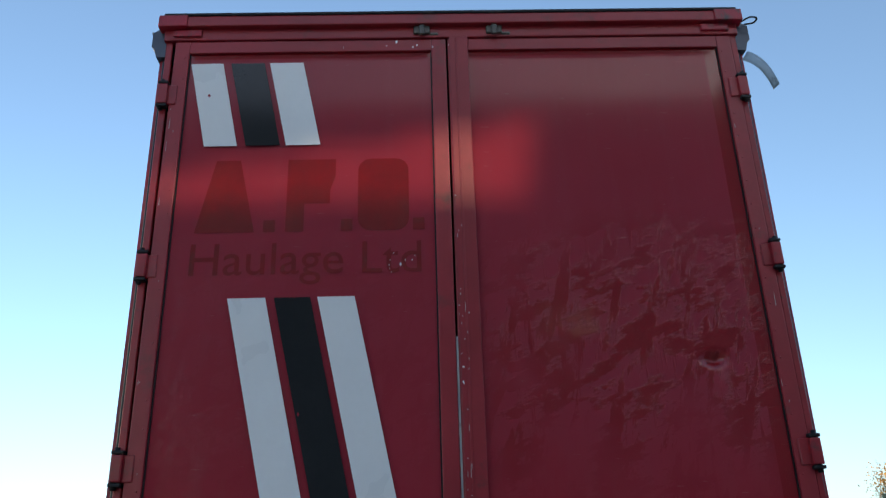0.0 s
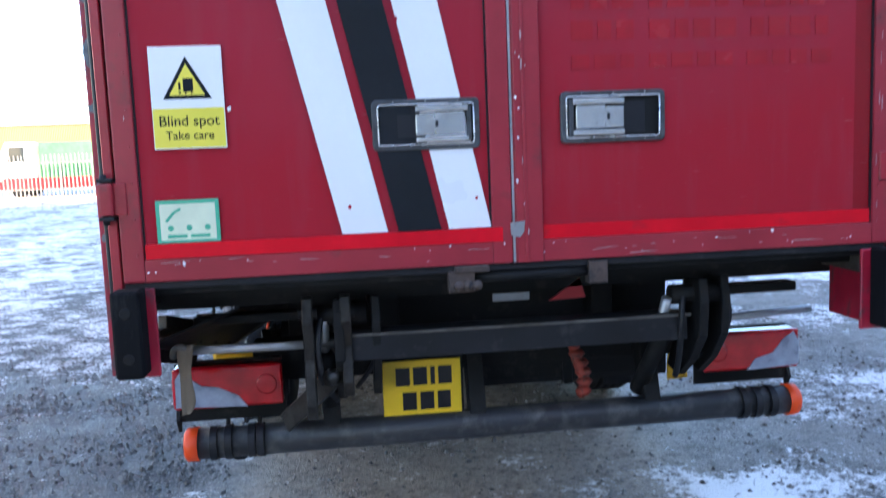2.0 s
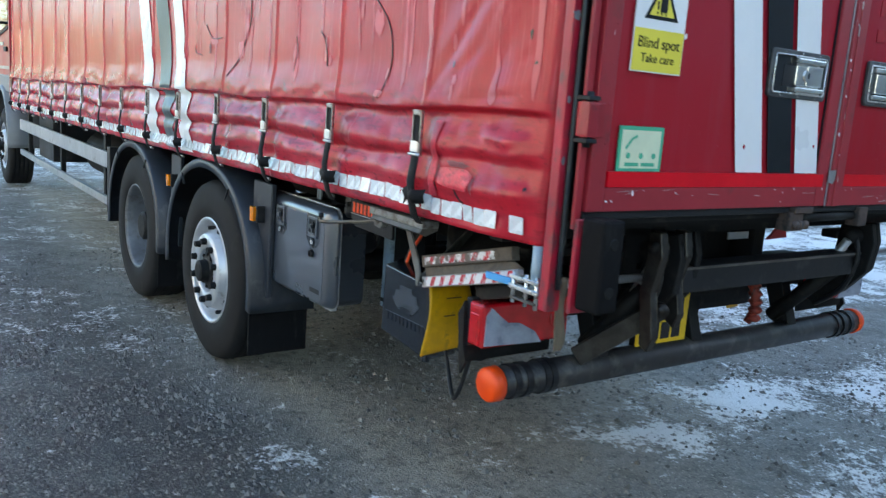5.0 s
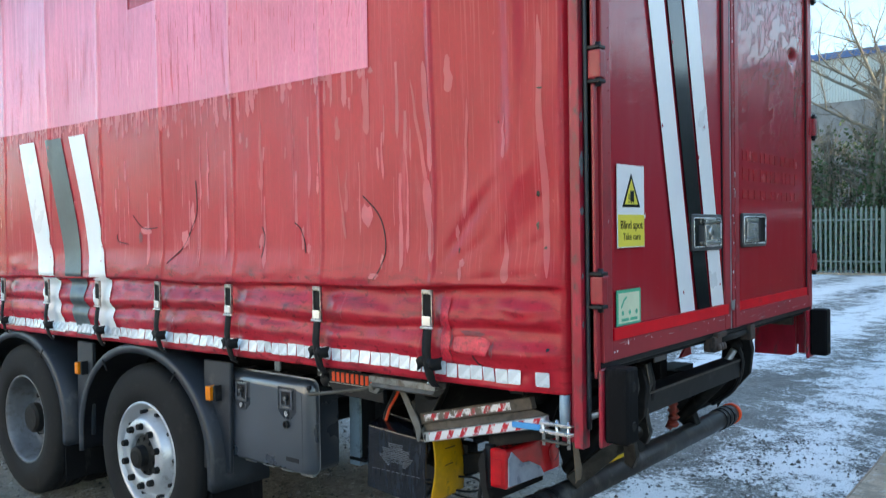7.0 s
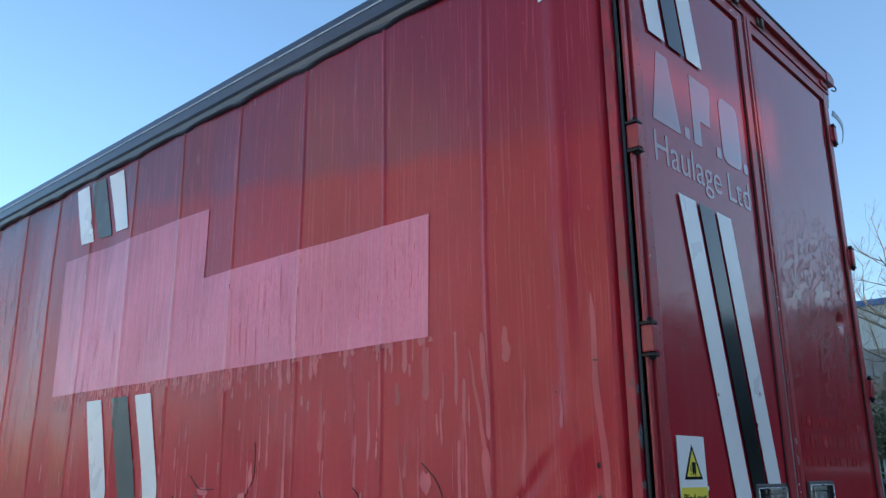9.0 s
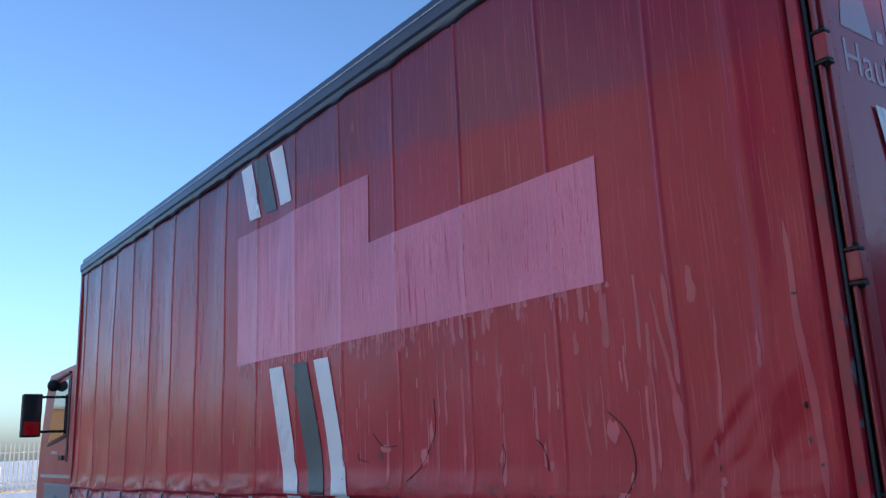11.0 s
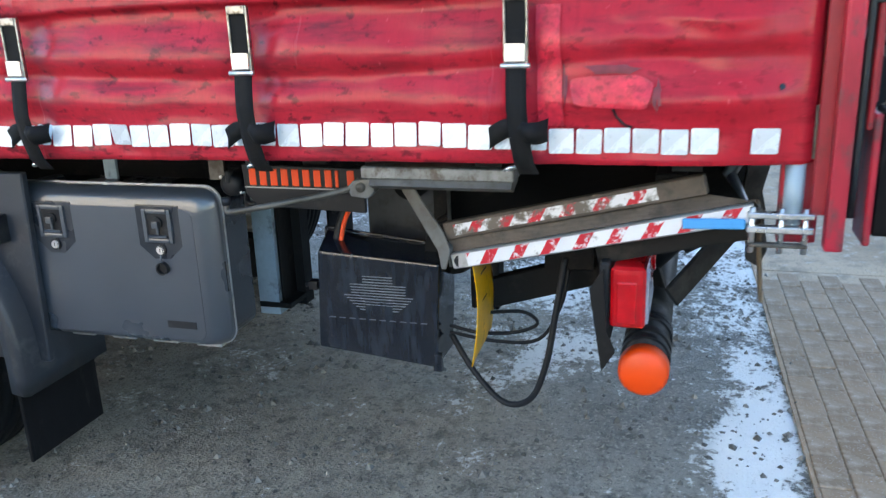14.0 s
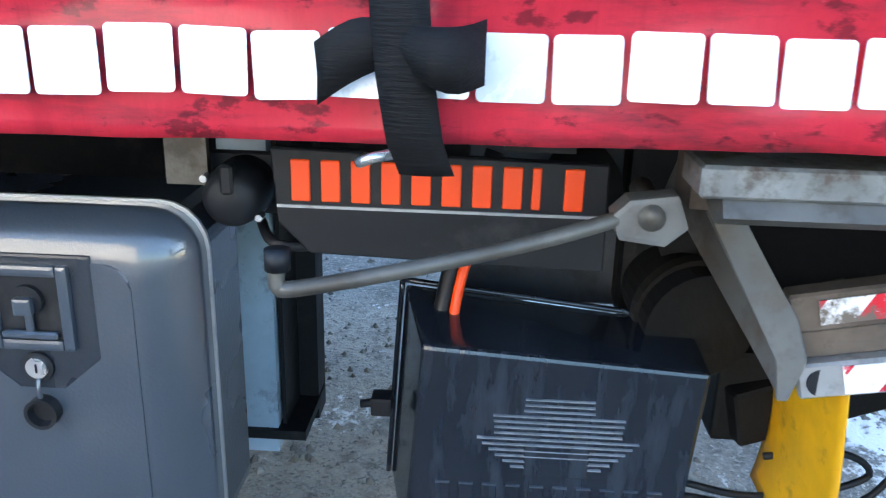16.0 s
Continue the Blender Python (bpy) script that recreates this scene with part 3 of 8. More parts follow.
def rod(p, q, r0, r1=None, bm=None, seg=20):
    bm = bm or bmesh.new()
    r1 = r0 if r1 is None else r1
    p, q = Vector(p), Vector(q)
    d = (q - p).normalized()
    s = d.cross(Vector((0, 0, 1)) if abs(d.z) < 0.9 else Vector((1, 0, 0))).normalized()
    u = s.cross(d)
    a = [bm.verts.new(p + (s * math.cos(k) + u * math.sin(k)) * r0) for k in [2 * math.pi * i / seg for i in range(seg)]]
    b = [bm.verts.new(q + (s * math.cos(k) + u * math.sin(k)) * r1) for k in [2 * math.pi * i / seg for i in range(seg)]]
    for i in range(seg):
        j = (i + 1) % seg
        bm.faces.new((a[i], a[j], b[j], b[i]))
    bm.faces.new(a[::-1])
    bm.faces.new(b)
    return bm


def hose(pts, r, bm=None, seg=8, steps=6):
    """A round hose along a smooth line through the points."""
    bm = bm or bmesh.new()
    p = [Vector(q) for q in pts]
    line = []
    for i in range(len(p) - 1):
        a, b, c, d = p[max(i - 1, 0)], p[i], p[i + 1], p[min(i + 2, len(p) - 1)]
        for k in range(steps):
            u = k / steps
            line.append(0.5 * (2 * b + (c - a) * u + (2 * a - 5 * b + 4 * c - d) * u * u + (3 * b - a - 3 * c + d) * u ** 3))
    line.append(p[-1])
    rings = []
    for i, c in enumerate(line):
        d = (line[min(i + 1, len(line) - 1)] - line[max(i - 1, 0)]).normalized()
        s = d.cross(Vector((0.31, 0.17, 0.93))).normalized()
        u = s.cross(d)
        rings.append([bm.verts.new(c + (s * math.cos(k) + u * math.sin(k)) * r) for k in [2 * math.pi * j / seg for j in range(seg)]])
    for a, b in zip(rings, rings[1:]):
        for j in range(seg):
            bm.faces.new((a[j], a[(j + 1) % seg], b[(j + 1) % seg], b[j]))
    bm.faces.new(rings[0][::-1])
    bm.faces.new(rings[-1])
    return bm


def prism(pts, axis, d0, d1, bm=None):
    """A flat outline, pushed along an axis from d0 to d1."""
    bm = bm or bmesh.new()

    def at(p, d):
        v = list(p)
        v.insert("xyz".index(axis), d)
        return v
    a = [bm.verts.new(at(p, d0)) for p in pts]
    b = [bm.verts.new(at(p, d1)) for p in pts]
    n = len(pts)
    bm.faces.new(a[::-1])
    bm.faces.new(b)
    for i in range(n):
        bm.faces.new((a[i], a[(i + 1) % n], b[(i + 1) % n], b[i]))
    return bm


def lathe(profile, centre, seg=48, axis="x", bm=None, closed=False):
    """Turns (radius, distance along the axis) round an axis through centre."""
    bm = bm or bmesh.new()
    cx, cy, cz = centre
    rings = []
    for r, a in profile:
        ring = []
        for i in range(seg):
            k = 2 * math.pi * i / seg
            u, w = r * math.cos(k), r * math.sin(k)
            ring.append(bm.verts.new((cx + a, cy + u, cz + w) if axis == "x" else ((cx + u, cy + a, cz + w) if axis == "y" else (cx + u, cy + w, cz + a))))
        rings.append(ring)
    pairs = list(zip(rings, rings[1:])) + ([(rings[-1], rings[0])] if closed else [])
    for a, b in pairs:
        for i in range(seg):
            bm.faces.new((a[i], a[(i + 1) % seg], b[(i + 1) % seg], b[i]))
    return bm


def sheet(f, nu, nv, thick=None, bm=None):
    """A grid sheet from f(u, v), u and v from 0 to 1; thick gives it a back along that vector."""
    bm = bm or bmesh.new()
    g = [[bm.verts.new(f(i / nu, j / nv)) for j in range(nv + 1)] for i in range(nu + 1)]
    for i in range(nu):
        for j in range(nv):
            bm.faces.new((g[i][j], g[i + 1][j], g[i + 1][j + 1], g[i][j + 1]))
    if thick:
        d = Vector(thick)
        h = [[bm.verts.new(v.co + d) for v in row] for row in g]
        for i in range(nu):
            for j in range(nv):
                bm.faces.new((h[i][j + 1], h[i + 1][j + 1], h[i + 1][j], h[i][j]))
        rim = [(i, 0) for i in range(nu)] + [(nu, j) for j in range(nv)] + [(i, nv) for i in range(nu, 0, -1)] + [(0, j) for j in range(nv, 0, -1)]
        for a, b in zip(rim, rim[1:] + rim[:1]):
            bm.faces.new((g[a[0]][a[1]], h[a[0]][a[1]], h[b[0]][b[1]], g[b[0]][b[1]]))
    return bm


def words(text, size, m, material, parent, name="lettering", depth=0.0006):
    c = bpy.data.curves.new(name, "FONT")
    c.body, c.size, c.align_x, c.align_y, c.extrude = text, size, "CENTER", "CENTER", depth
    o = new(name, c)
    me = bpy.data.meshes.new_from_object(o.evaluated_get(bpy.context.evaluated_depsgraph_get()))
    bpy.data.objects.remove(o)
    me.transform(m)
    whole = bmesh.new()
    whole.from_mesh(me)
    bpy.data.meshes.remove(me)
    left = set(whole.faces)
    while left:
        # one object for each glyph
        grow, glyph = [left.pop()], []
        while grow:
            f = grow.pop()
            glyph.append(f)
            for e in f.edges:
                for g in e.link_faces:
                    if g in left:
                        left.discard(g)
                        grow.append(g)
        one = bmesh.new()
        at = {}
        for f in glyph:
            for v in f.verts:
                if v not in at:
                    at[v] = one.verts.new(v.co)
            one.faces.new([at[v] for v in f.verts])
        part(name, one, material, parent)
    whole.free()


def rounded(a0, a1, b0, b1, r, n=4):
    """The outline of a rectangle with round corners."""
    out = []
    for ca, cb, t0 in ((a1 - r, b1 - r, 0), (a0 + r, b1 - r, 90), (a0 + r, b0 + r, 180), (a1 - r, b0 + r, 270)):
        for k in range(n + 1):
            t = radians(t0 + 90 * k / n)
            out.append((ca + r * math.cos(t), cb + r * math.sin(t)))
    return out


def smooth01(a, b, x):
    t = min(1.0, max(0.0, (x - a) / (b - a)))
    return t * t * (3 - 2 * t)


def lump(x, c, w):
    return math.exp(-((x - c) / w) ** 2)


# ---- ground ----


GROUND = -0.09


def ground_z(x, y):
    """The yard is level, with a slight rise towards the far fence."""
    return GROUND + 0.15 * smooth01(20, 44, y)


def axis_steps(lo, hi, fine0, fine1, step, grow=1.13):
    mid = list(np.arange(fine0, fine1 + step / 2, step))
    d, v, left = step, fine0, []
    while v > lo:
        d *= grow
        v -= d
        left.append(v)
    d, v, right = step, fine1, []
    while v < hi:
        d *= grow
        v += d
        right.append(v)
    return left[::-1] + mid + right


FROST = [(0.5, 0.80, 0.38, 0.22, 0.95), (1.3, 1.05, 0.5, 0.25, 0.9), (1.8, 1.0, 0.5, 0.3, 0.4), (-1.3, 1.40, 0.2, 0.16, 0.8), (-1.22, 0.82, 0.26, 0.12, 0.9), (-1.45, 2.0, 0.12, 0.3, 0.5),
         (-1.5, 3.8, 0.5, 0.4, 0.35), (-1.2, 3.2, 0.5, 0.3, 0.3), (0.6, 0.06, 1.2, 0.2, 1.0), (-0.4, 0.08, 0.5, 0.2, 0.9), (-1.0, 0.02, 0.5, 0.16, 0.75), (0.15, 1.05, 0.25, 0.25, 0.5), (1.0, 0.36, 0.3, 0.12, 0.5),
         (2.6, 0.6, 1.0, 0.7, 0.6), (-2.8, 5.5, 1.2, 2.6, 0.7), (-6.0, 6.0, 2.5, 5.0, 0.5), (-3.2, 0.6, 1.6, 1.6, -0.12)]


def frost_at(x, y):
    f = 0.0
    for cx, cy, rx, ry, s in FROST:
        f += s * math.exp(-((x - cx) / rx) ** 2 - ((y - cy) / ry) ** 2)
    # raised under the floor to lighten ground that the lorry shades
    if abs(x) < 1.15 and 0.9 < y < 9:
        f += 0.14
    f += 0.5 * smooth01(4, 14, y) + 0.42 * smooth01(1.0, 3.0, x) + 0.6 * smooth01(3, 8, x) + 0.35 * smooth01(-1.6, -6, x)
    f += 0.38 * math.sin(y * 3.1 + 0.4 * math.sin(x * 0.9)) * smooth01(1.3, 2.5, x)
    f += 0.12 * math.sin(x * 2.3 + 0.5 * math.sin(y * 0.6)) * smooth01(-1.5, -3, x)
    if y < -0.12:
        f *= 0.2
    return min(1.25, f) - 0.09 * (1 - smooth01(5, 12, y))


def build_ground():
    xs = axis_steps(-420, 420, -4.5, 4.5, 0.07)
    ys = axis_steps(-420, 420, -2.5, 7.0, 0.07)
    verts, frost, loose, dry = [], [], [], []
    for y in ys:
        for x in xs:
            near = max(0.0, 1 - max(abs(x), abs(y)) / 14)
            h = ground_z(x, y)
            if near:
                h += (noise.noise(Vector((x * 1.7, y * 1.7, 0.3))) * 0.008 + noise.noise(Vector((x * 7, y * 7, 1.3))) * 0.004) * near - 0.006
            verts.append((x, y, h))
            frost.append(frost_at(x, y))
            dry.append(smooth01(1.25, 0.95, abs(x)) * smooth01(0.5, 1.2, y) * smooth01(12.5, 11.5, y))
            loose.append(smooth01(-0.9, -1.7, x) * smooth01(-0.2, 0.3, y) + 0.35 * smooth01(1.0, 2.0, x))
    n = len(xs)
    faces = [(j * n + i, j * n + i + 1, (j + 1) * n + i + 1, (j + 1) * n + i) for j in range(len(ys) - 1) for i in range(n - 1)]
    me = bpy.data.meshes.new("ground")
    me.from_pydata(verts, [], faces)
    me.attributes.new("frost", "FLOAT", "POINT").data.foreach_set("value", frost)
    me.attributes.new("dry", "FLOAT", "POINT").data.foreach_set("value", dry)
    me.attributes.new("loose", "FLOAT", "POINT").data.foreach_set("value", loose)
    me.polygons.foreach_set("use_smooth", [True] * len(faces))
    me.materials.append(M_GROUND)
    tagged(new("ground", me), "dark tarmac and gravel yard with frost and thin snow", "ground", kind="structure")


build_ground()


def gravel():
    """Loose chippings over the tarmac, thickest on the nearside."""
    rng = random.Random(29)
    verts, faces = [], []
    unit = [(1, 0, 0), (0, 1, 0), (-1, 0, 0), (0, -1, 0), (0, 0, 1)]
    while len(verts) < 5 * 22000:
        x, y = rng.uniform(-4.2, 3.2), rng.uniform(-0.1, 6.0)
        want = 0.22 + 0.78 * smooth01(-0.9, -1.6, x) * smooth01(4.5, 2.0, y)
        want *= 0.35 + 1.3 * smooth01(-0.25, 0.25, noise.noise(Vector((x * 2.3, y * 2.3, 8))))
        if rng.random() > want:
            continue
        r = 0.004 + 0.017 * rng.random() ** 2.6
        a = rng.uniform(0, 6.28)
        n = len(verts)
        for ux, uy, uz in unit:
            k = r * rng.uniform(0.6, 1.3)
            verts.append((x + k * (ux * math.cos(a) - uy * math.sin(a)), y + k * (ux * math.sin(a) + uy * math.cos(a)), GROUND - 0.007 + 0.9 * k * uz))
        faces += [(n, n + 1, n + 4), (n + 1, n + 2, n + 4), (n + 2, n + 3, n + 4), (n + 3, n, n + 4)]
    me = bpy.data.meshes.new("gravel")
    me.from_pydata(verts, [], faces)
    me.materials.append(M_CHIP)
    tagged(new("gravel", me), "loose grey stone chippings scattered on the yard", "gravel", kind="stuff")


gravel()

# ---- the lorry ----
lorry = tagged(thing("lorry"), "red curtain-sided lorry with tail lift, worn paint, parked on frosty yard", "lorry")
STRAP_Y = [0.667 + 0.6116 * k for k in range(15)]
Y_FRONT = 9.5


def sag(y):
    """How far the lower hem drops near the rear corner."""
    return -0.016 * smooth01(0.85, 0.5, y)


def tilt(y):
    """The hem line falls a little towards the cab."""
    return -0.0118 * (y - 0.667)


def crease(y, z, a, m, b, width, amount):
    """A fold that runs from a over m to b and dies out at both ends."""
    best = 0.0
    for p, q, k0, k1 in ((a, m, 0.0, 1.0), (m, b, 1.0, 0.0)):
        dy, dz = q[0] - p[0], q[1] - p[1]
        k = ((y - p[0]) * dy + (z - p[1]) * dz) / (dy * dy + dz * dz)
        if -0.2 < k < 1.2:
            e = min(1.0, max(0.0, k))
            d = math.hypot(y - p[0] - dy * e, z - p[1] - dz * e) / width
            if d < 3:
                best = max(best, math.exp(-d * d) * (0.35 + 0.65 * (k0 + (k1 - k0) * e)))
    return amount * best


def curtain_x(y, z):
    """The outer face of the nearside curtain: webbing ridges, shallow hollows, folds above the hem and creases at the rear corner."""
    z -= tilt(y) * smooth01(2.1, 1.6, z)
    out = 0.0
    for s in STRAP_Y:
        if abs(y - s) < 0.4:
            out += 0.009 * lump(y, s, 0.011) * smooth01(1.35, 1.5, z)
            out -= 0.02 * lump(y, s, 0.05) * smooth01(1.42, 1.3, z) * smooth01(1.08, 1.2, z)
    k = (y - STRAP_Y[0]) / 0.6116
    out -= 0.006 * (0.5 - 0.5 * math.cos(2 * math.pi * k)) * smooth01(1.4, 1.7, z)
    # the sheet hangs over a fold line above the hem, drawn in below it
    fold = 1.402 + 0.006 * math.sin(y * 5) + 0.005 * math.sin(y * 2.1 + 1)
    deep = 0.8 + 0.35 * noise.noise(Vector((y * 1.3, 0.0, 5.0)))
    out += 0.014 * smooth01(fold - 0.004, fold + 0.006, z) * smooth01(fold + 0.17, fold + 0.01, z)
    out -= deep * 0.024 * smooth01(fold + 0.004, fold - 0.009, z) * smooth01(fold - 0.085, fold - 0.02, z)
    low = 1.262 + 0.012 * math.sin(y * 3.3 + 0.7)
    out += 0.014 * lump(z, low + 0.03, 0.03) - 0.012 * lump(z, low - 0.012, 0.012) + 0.012 * lump(z, 1.19, 0.03)
    out += 0.006 * lump(z, 1.075 + sag(y), 0.03)
    n = noise.noise(Vector((y * 1.6, z * 0.9, 2.0)))
    out += 0.016 * n * smooth01(1.3, 1.8, z) + 0.006 * noise.noise(Vector((y * 3.7, z * 2.1, 9.0))) * smooth01(2.6, 1.7, z)
    out += 0.013 * noise.noise(Vector((y * 4.5, z * 11, 7.0))) * smooth01(1.6, 1.3, z) + 0.006 * noise.noise(Vector((y * 15, z * 22, 3.0))) * smooth01(1.6, 1.3, z)
    c = smooth01(1.1, 0.3, y)
    if c > 0:
        w = noise.noise(Vector((y * 2.2, z * 1.3, 4.0)))
        out += c * smooth01(3.6, 2.2, z) * 0.006 * math.sin((z * 6.5 + y * 8 + 4.5 * w))
        out += crease(y, z, (0.40, 1.78), (0.49, 1.666), (0.67, 1.439), 0.022, -0.0085)
        out += crease(y, z, (0.41, 1.60), (0.49, 1.54), (0.59, 1.47), 0.013, -0.005)
        out += crease(y, z, (0.30, 1.80), (0.35, 1.72), (0.46, 1.56), 0.016, -0.004) + crease(y, z, (0.14, 1.47), (0.30, 1.45), (0.48, 1.44), 0.012, -0.005) + crease(y, z, (0.12, 1.62), (0.22, 1.56), (0.33, 1.53), 0.014, -0.004)
        out += crease(y, z, (0.10, 1.33), (0.26, 1.30), (0.50, 1.33), 0.014, -0.008) + crease(y, z, (0.09, 1.24), (0.28, 1.235), (0.40, 1.26), 0.012, -0.006)
        out += c * 0.014 * lump(z, 1.17, 0.03) * (1 + w)
        f = lump(y, 0.42, 0.24) * smooth01(1.36, 1.5, z) * smooth01(2.15, 1.75, z)
        out += f * (0.0016 * math.sin(z * 19 + y * 24 + 5 * w) + 0.0012 * math.sin(z * 41 + y * 37 + 8 * w))
        out *= smooth01(0.09, 0.22, y)
        out += 0.012 * lump(y, 0.30, 0.035) * smooth01(1.5, 2.0, z)
    out -= 0.028 * smooth01(0.30, 0.09, y) + 0.05 * smooth01(0.118, 0.075, y)
    return -1.252 - out


def on_curtain(name, corners, material, parent, lift=0.004, step=0.02, label=""):
    """A thin applied piece that follows the curtain, between four corners given as (y, z): lower and upper end of one side, then of the other."""
    (y0, z0), (y1, z1), (y2, z2), (y3, z3) = corners
    nu = max(2, int(max(abs(y2 - y0), 0.02) / step))
    nv = max(2, int(abs(z1 - z0) / step))

    def f(u, v):
        ya, za = y0 + (y1 - y0) * v, z0 + (z1 - z0) * v
        yb, zb = y2 + (y3 - y2) * v, z2 + (z3 - z2) * v
        y, z = ya + (yb - ya) * u, za + (zb - za) * u
        return (curtain_x(y, z) - lift, y, z)
    return part(name, sheet(f, nu, nv), material, parent, label, smooth=True)


def curtain():
    ys, y = [], 0.07
    while y < Y_FRONT:
        ys.append(y)
        near = min(abs(y - q) for q in STRAP_Y)
        y += 0.005 if near < 0.032 else (0.012 if y < 0.7 else 0.022)
    ys.append(Y_FRONT)
    ny = len(ys) - 1

    up = list(np.arange(0.0, 0.28, 0.012)) + list(np.arange(0.28, 0.40, 0.005)) + list(np.arange(0.40, 1.0, 0.014)) + list(np.arange(1.0, 2.808, 0.03)) + [2.808]
    nz = len(up) - 1

    def f(u, v):
        y = ys[int(round(u * ny))]
        z0 = 1.052 + tilt(y) + sag(y) * 0.3
        z = z0 + (3.86 - z0) * up[int(round(v * nz))] / 2.808
        return (curtain_x(y, z), y, z)
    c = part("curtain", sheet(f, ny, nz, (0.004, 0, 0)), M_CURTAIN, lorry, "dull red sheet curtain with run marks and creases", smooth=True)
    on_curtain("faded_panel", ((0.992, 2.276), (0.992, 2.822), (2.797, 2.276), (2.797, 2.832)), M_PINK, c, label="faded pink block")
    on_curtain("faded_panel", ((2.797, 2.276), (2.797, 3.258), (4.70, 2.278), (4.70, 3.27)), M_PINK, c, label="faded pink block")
    for k, (a, b, w0, w1, m) in enumerate(((2.95, 3.296, 0.178, 0.193, M_WHITE), (3.23, 3.576, 0.19, 0.197, M_GREYV), (3.56, 3.914, 0.20, 0.205, M_WHITE))):
        on_curtain("stripe", ((a, 1.045), (b, 2.209), (a + w0, 1.045), (b + w1, 2.209)), m, c, lift=0.0055)
    for a, w, m in ((3.785, 0.19, M_WHITE), (4.04, 0.18, M_GREYV), (4.285, 0.19, M_WHITE)):
        on_curtain("stripe", ((a, 3.35), (a + 0.155, 3.81), (a + w, 3.36), (a + w + 0.17, 3.81)), m, c, lift=0.0055)
    on_curtain("repair_patch", ((0.33, 3.60), (0.33, 3.76), (0.365, 3.60), (0.365, 3.76)), M_REFL, c, 0.005, label="small pale worn patch")
    rp = bmesh.new()
    ring = [(0.482 + 0.079 * math.copysign(abs(math.cos(a)) ** 0.45, math.cos(a)) * (1 + 0.05 * math.sin(5 * a)), 1.199 + 0.032 * math.copysign(abs(math.sin(a)) ** 0.5, math.sin(a)) * (1 + 0.08 * math.cos(3 * a)) + 0.05 * (0.079 * math.cos(a))) for a in [math.pi * k / 20 for k in range(40)]]
    verts = [rp.verts.new((curtain_x(y, z) - 0.005, y, z)) for y, z in ring]
    inner = [rp.verts.new((curtain_x(0.482 + (y - 0.482) * 0.6, 1.199 + (z - 1.199) * 0.6) - 0.006, 0.482 + (y - 0.482) * 0.6, 1.199 + (z - 1.199) * 0.6)) for y, z in ring]
    for k in range(40):
        rp.faces.new((verts[k], verts[(k + 1) % 40], inner[(k + 1) % 40], inner[k]))
    rp.faces.new(inner)
    part("repair_patch", rp, M_PATCH, c, "bright red worn repair patch", smooth=True)
    on_curtain("repair_patch", ((0.575, 1.13), (0.585, 1.37), (0.628, 1.13), (0.635, 1.37)), M_PATCH, c, 0.005, label="red repair strip")
    return c


curtain_ob = curtain()


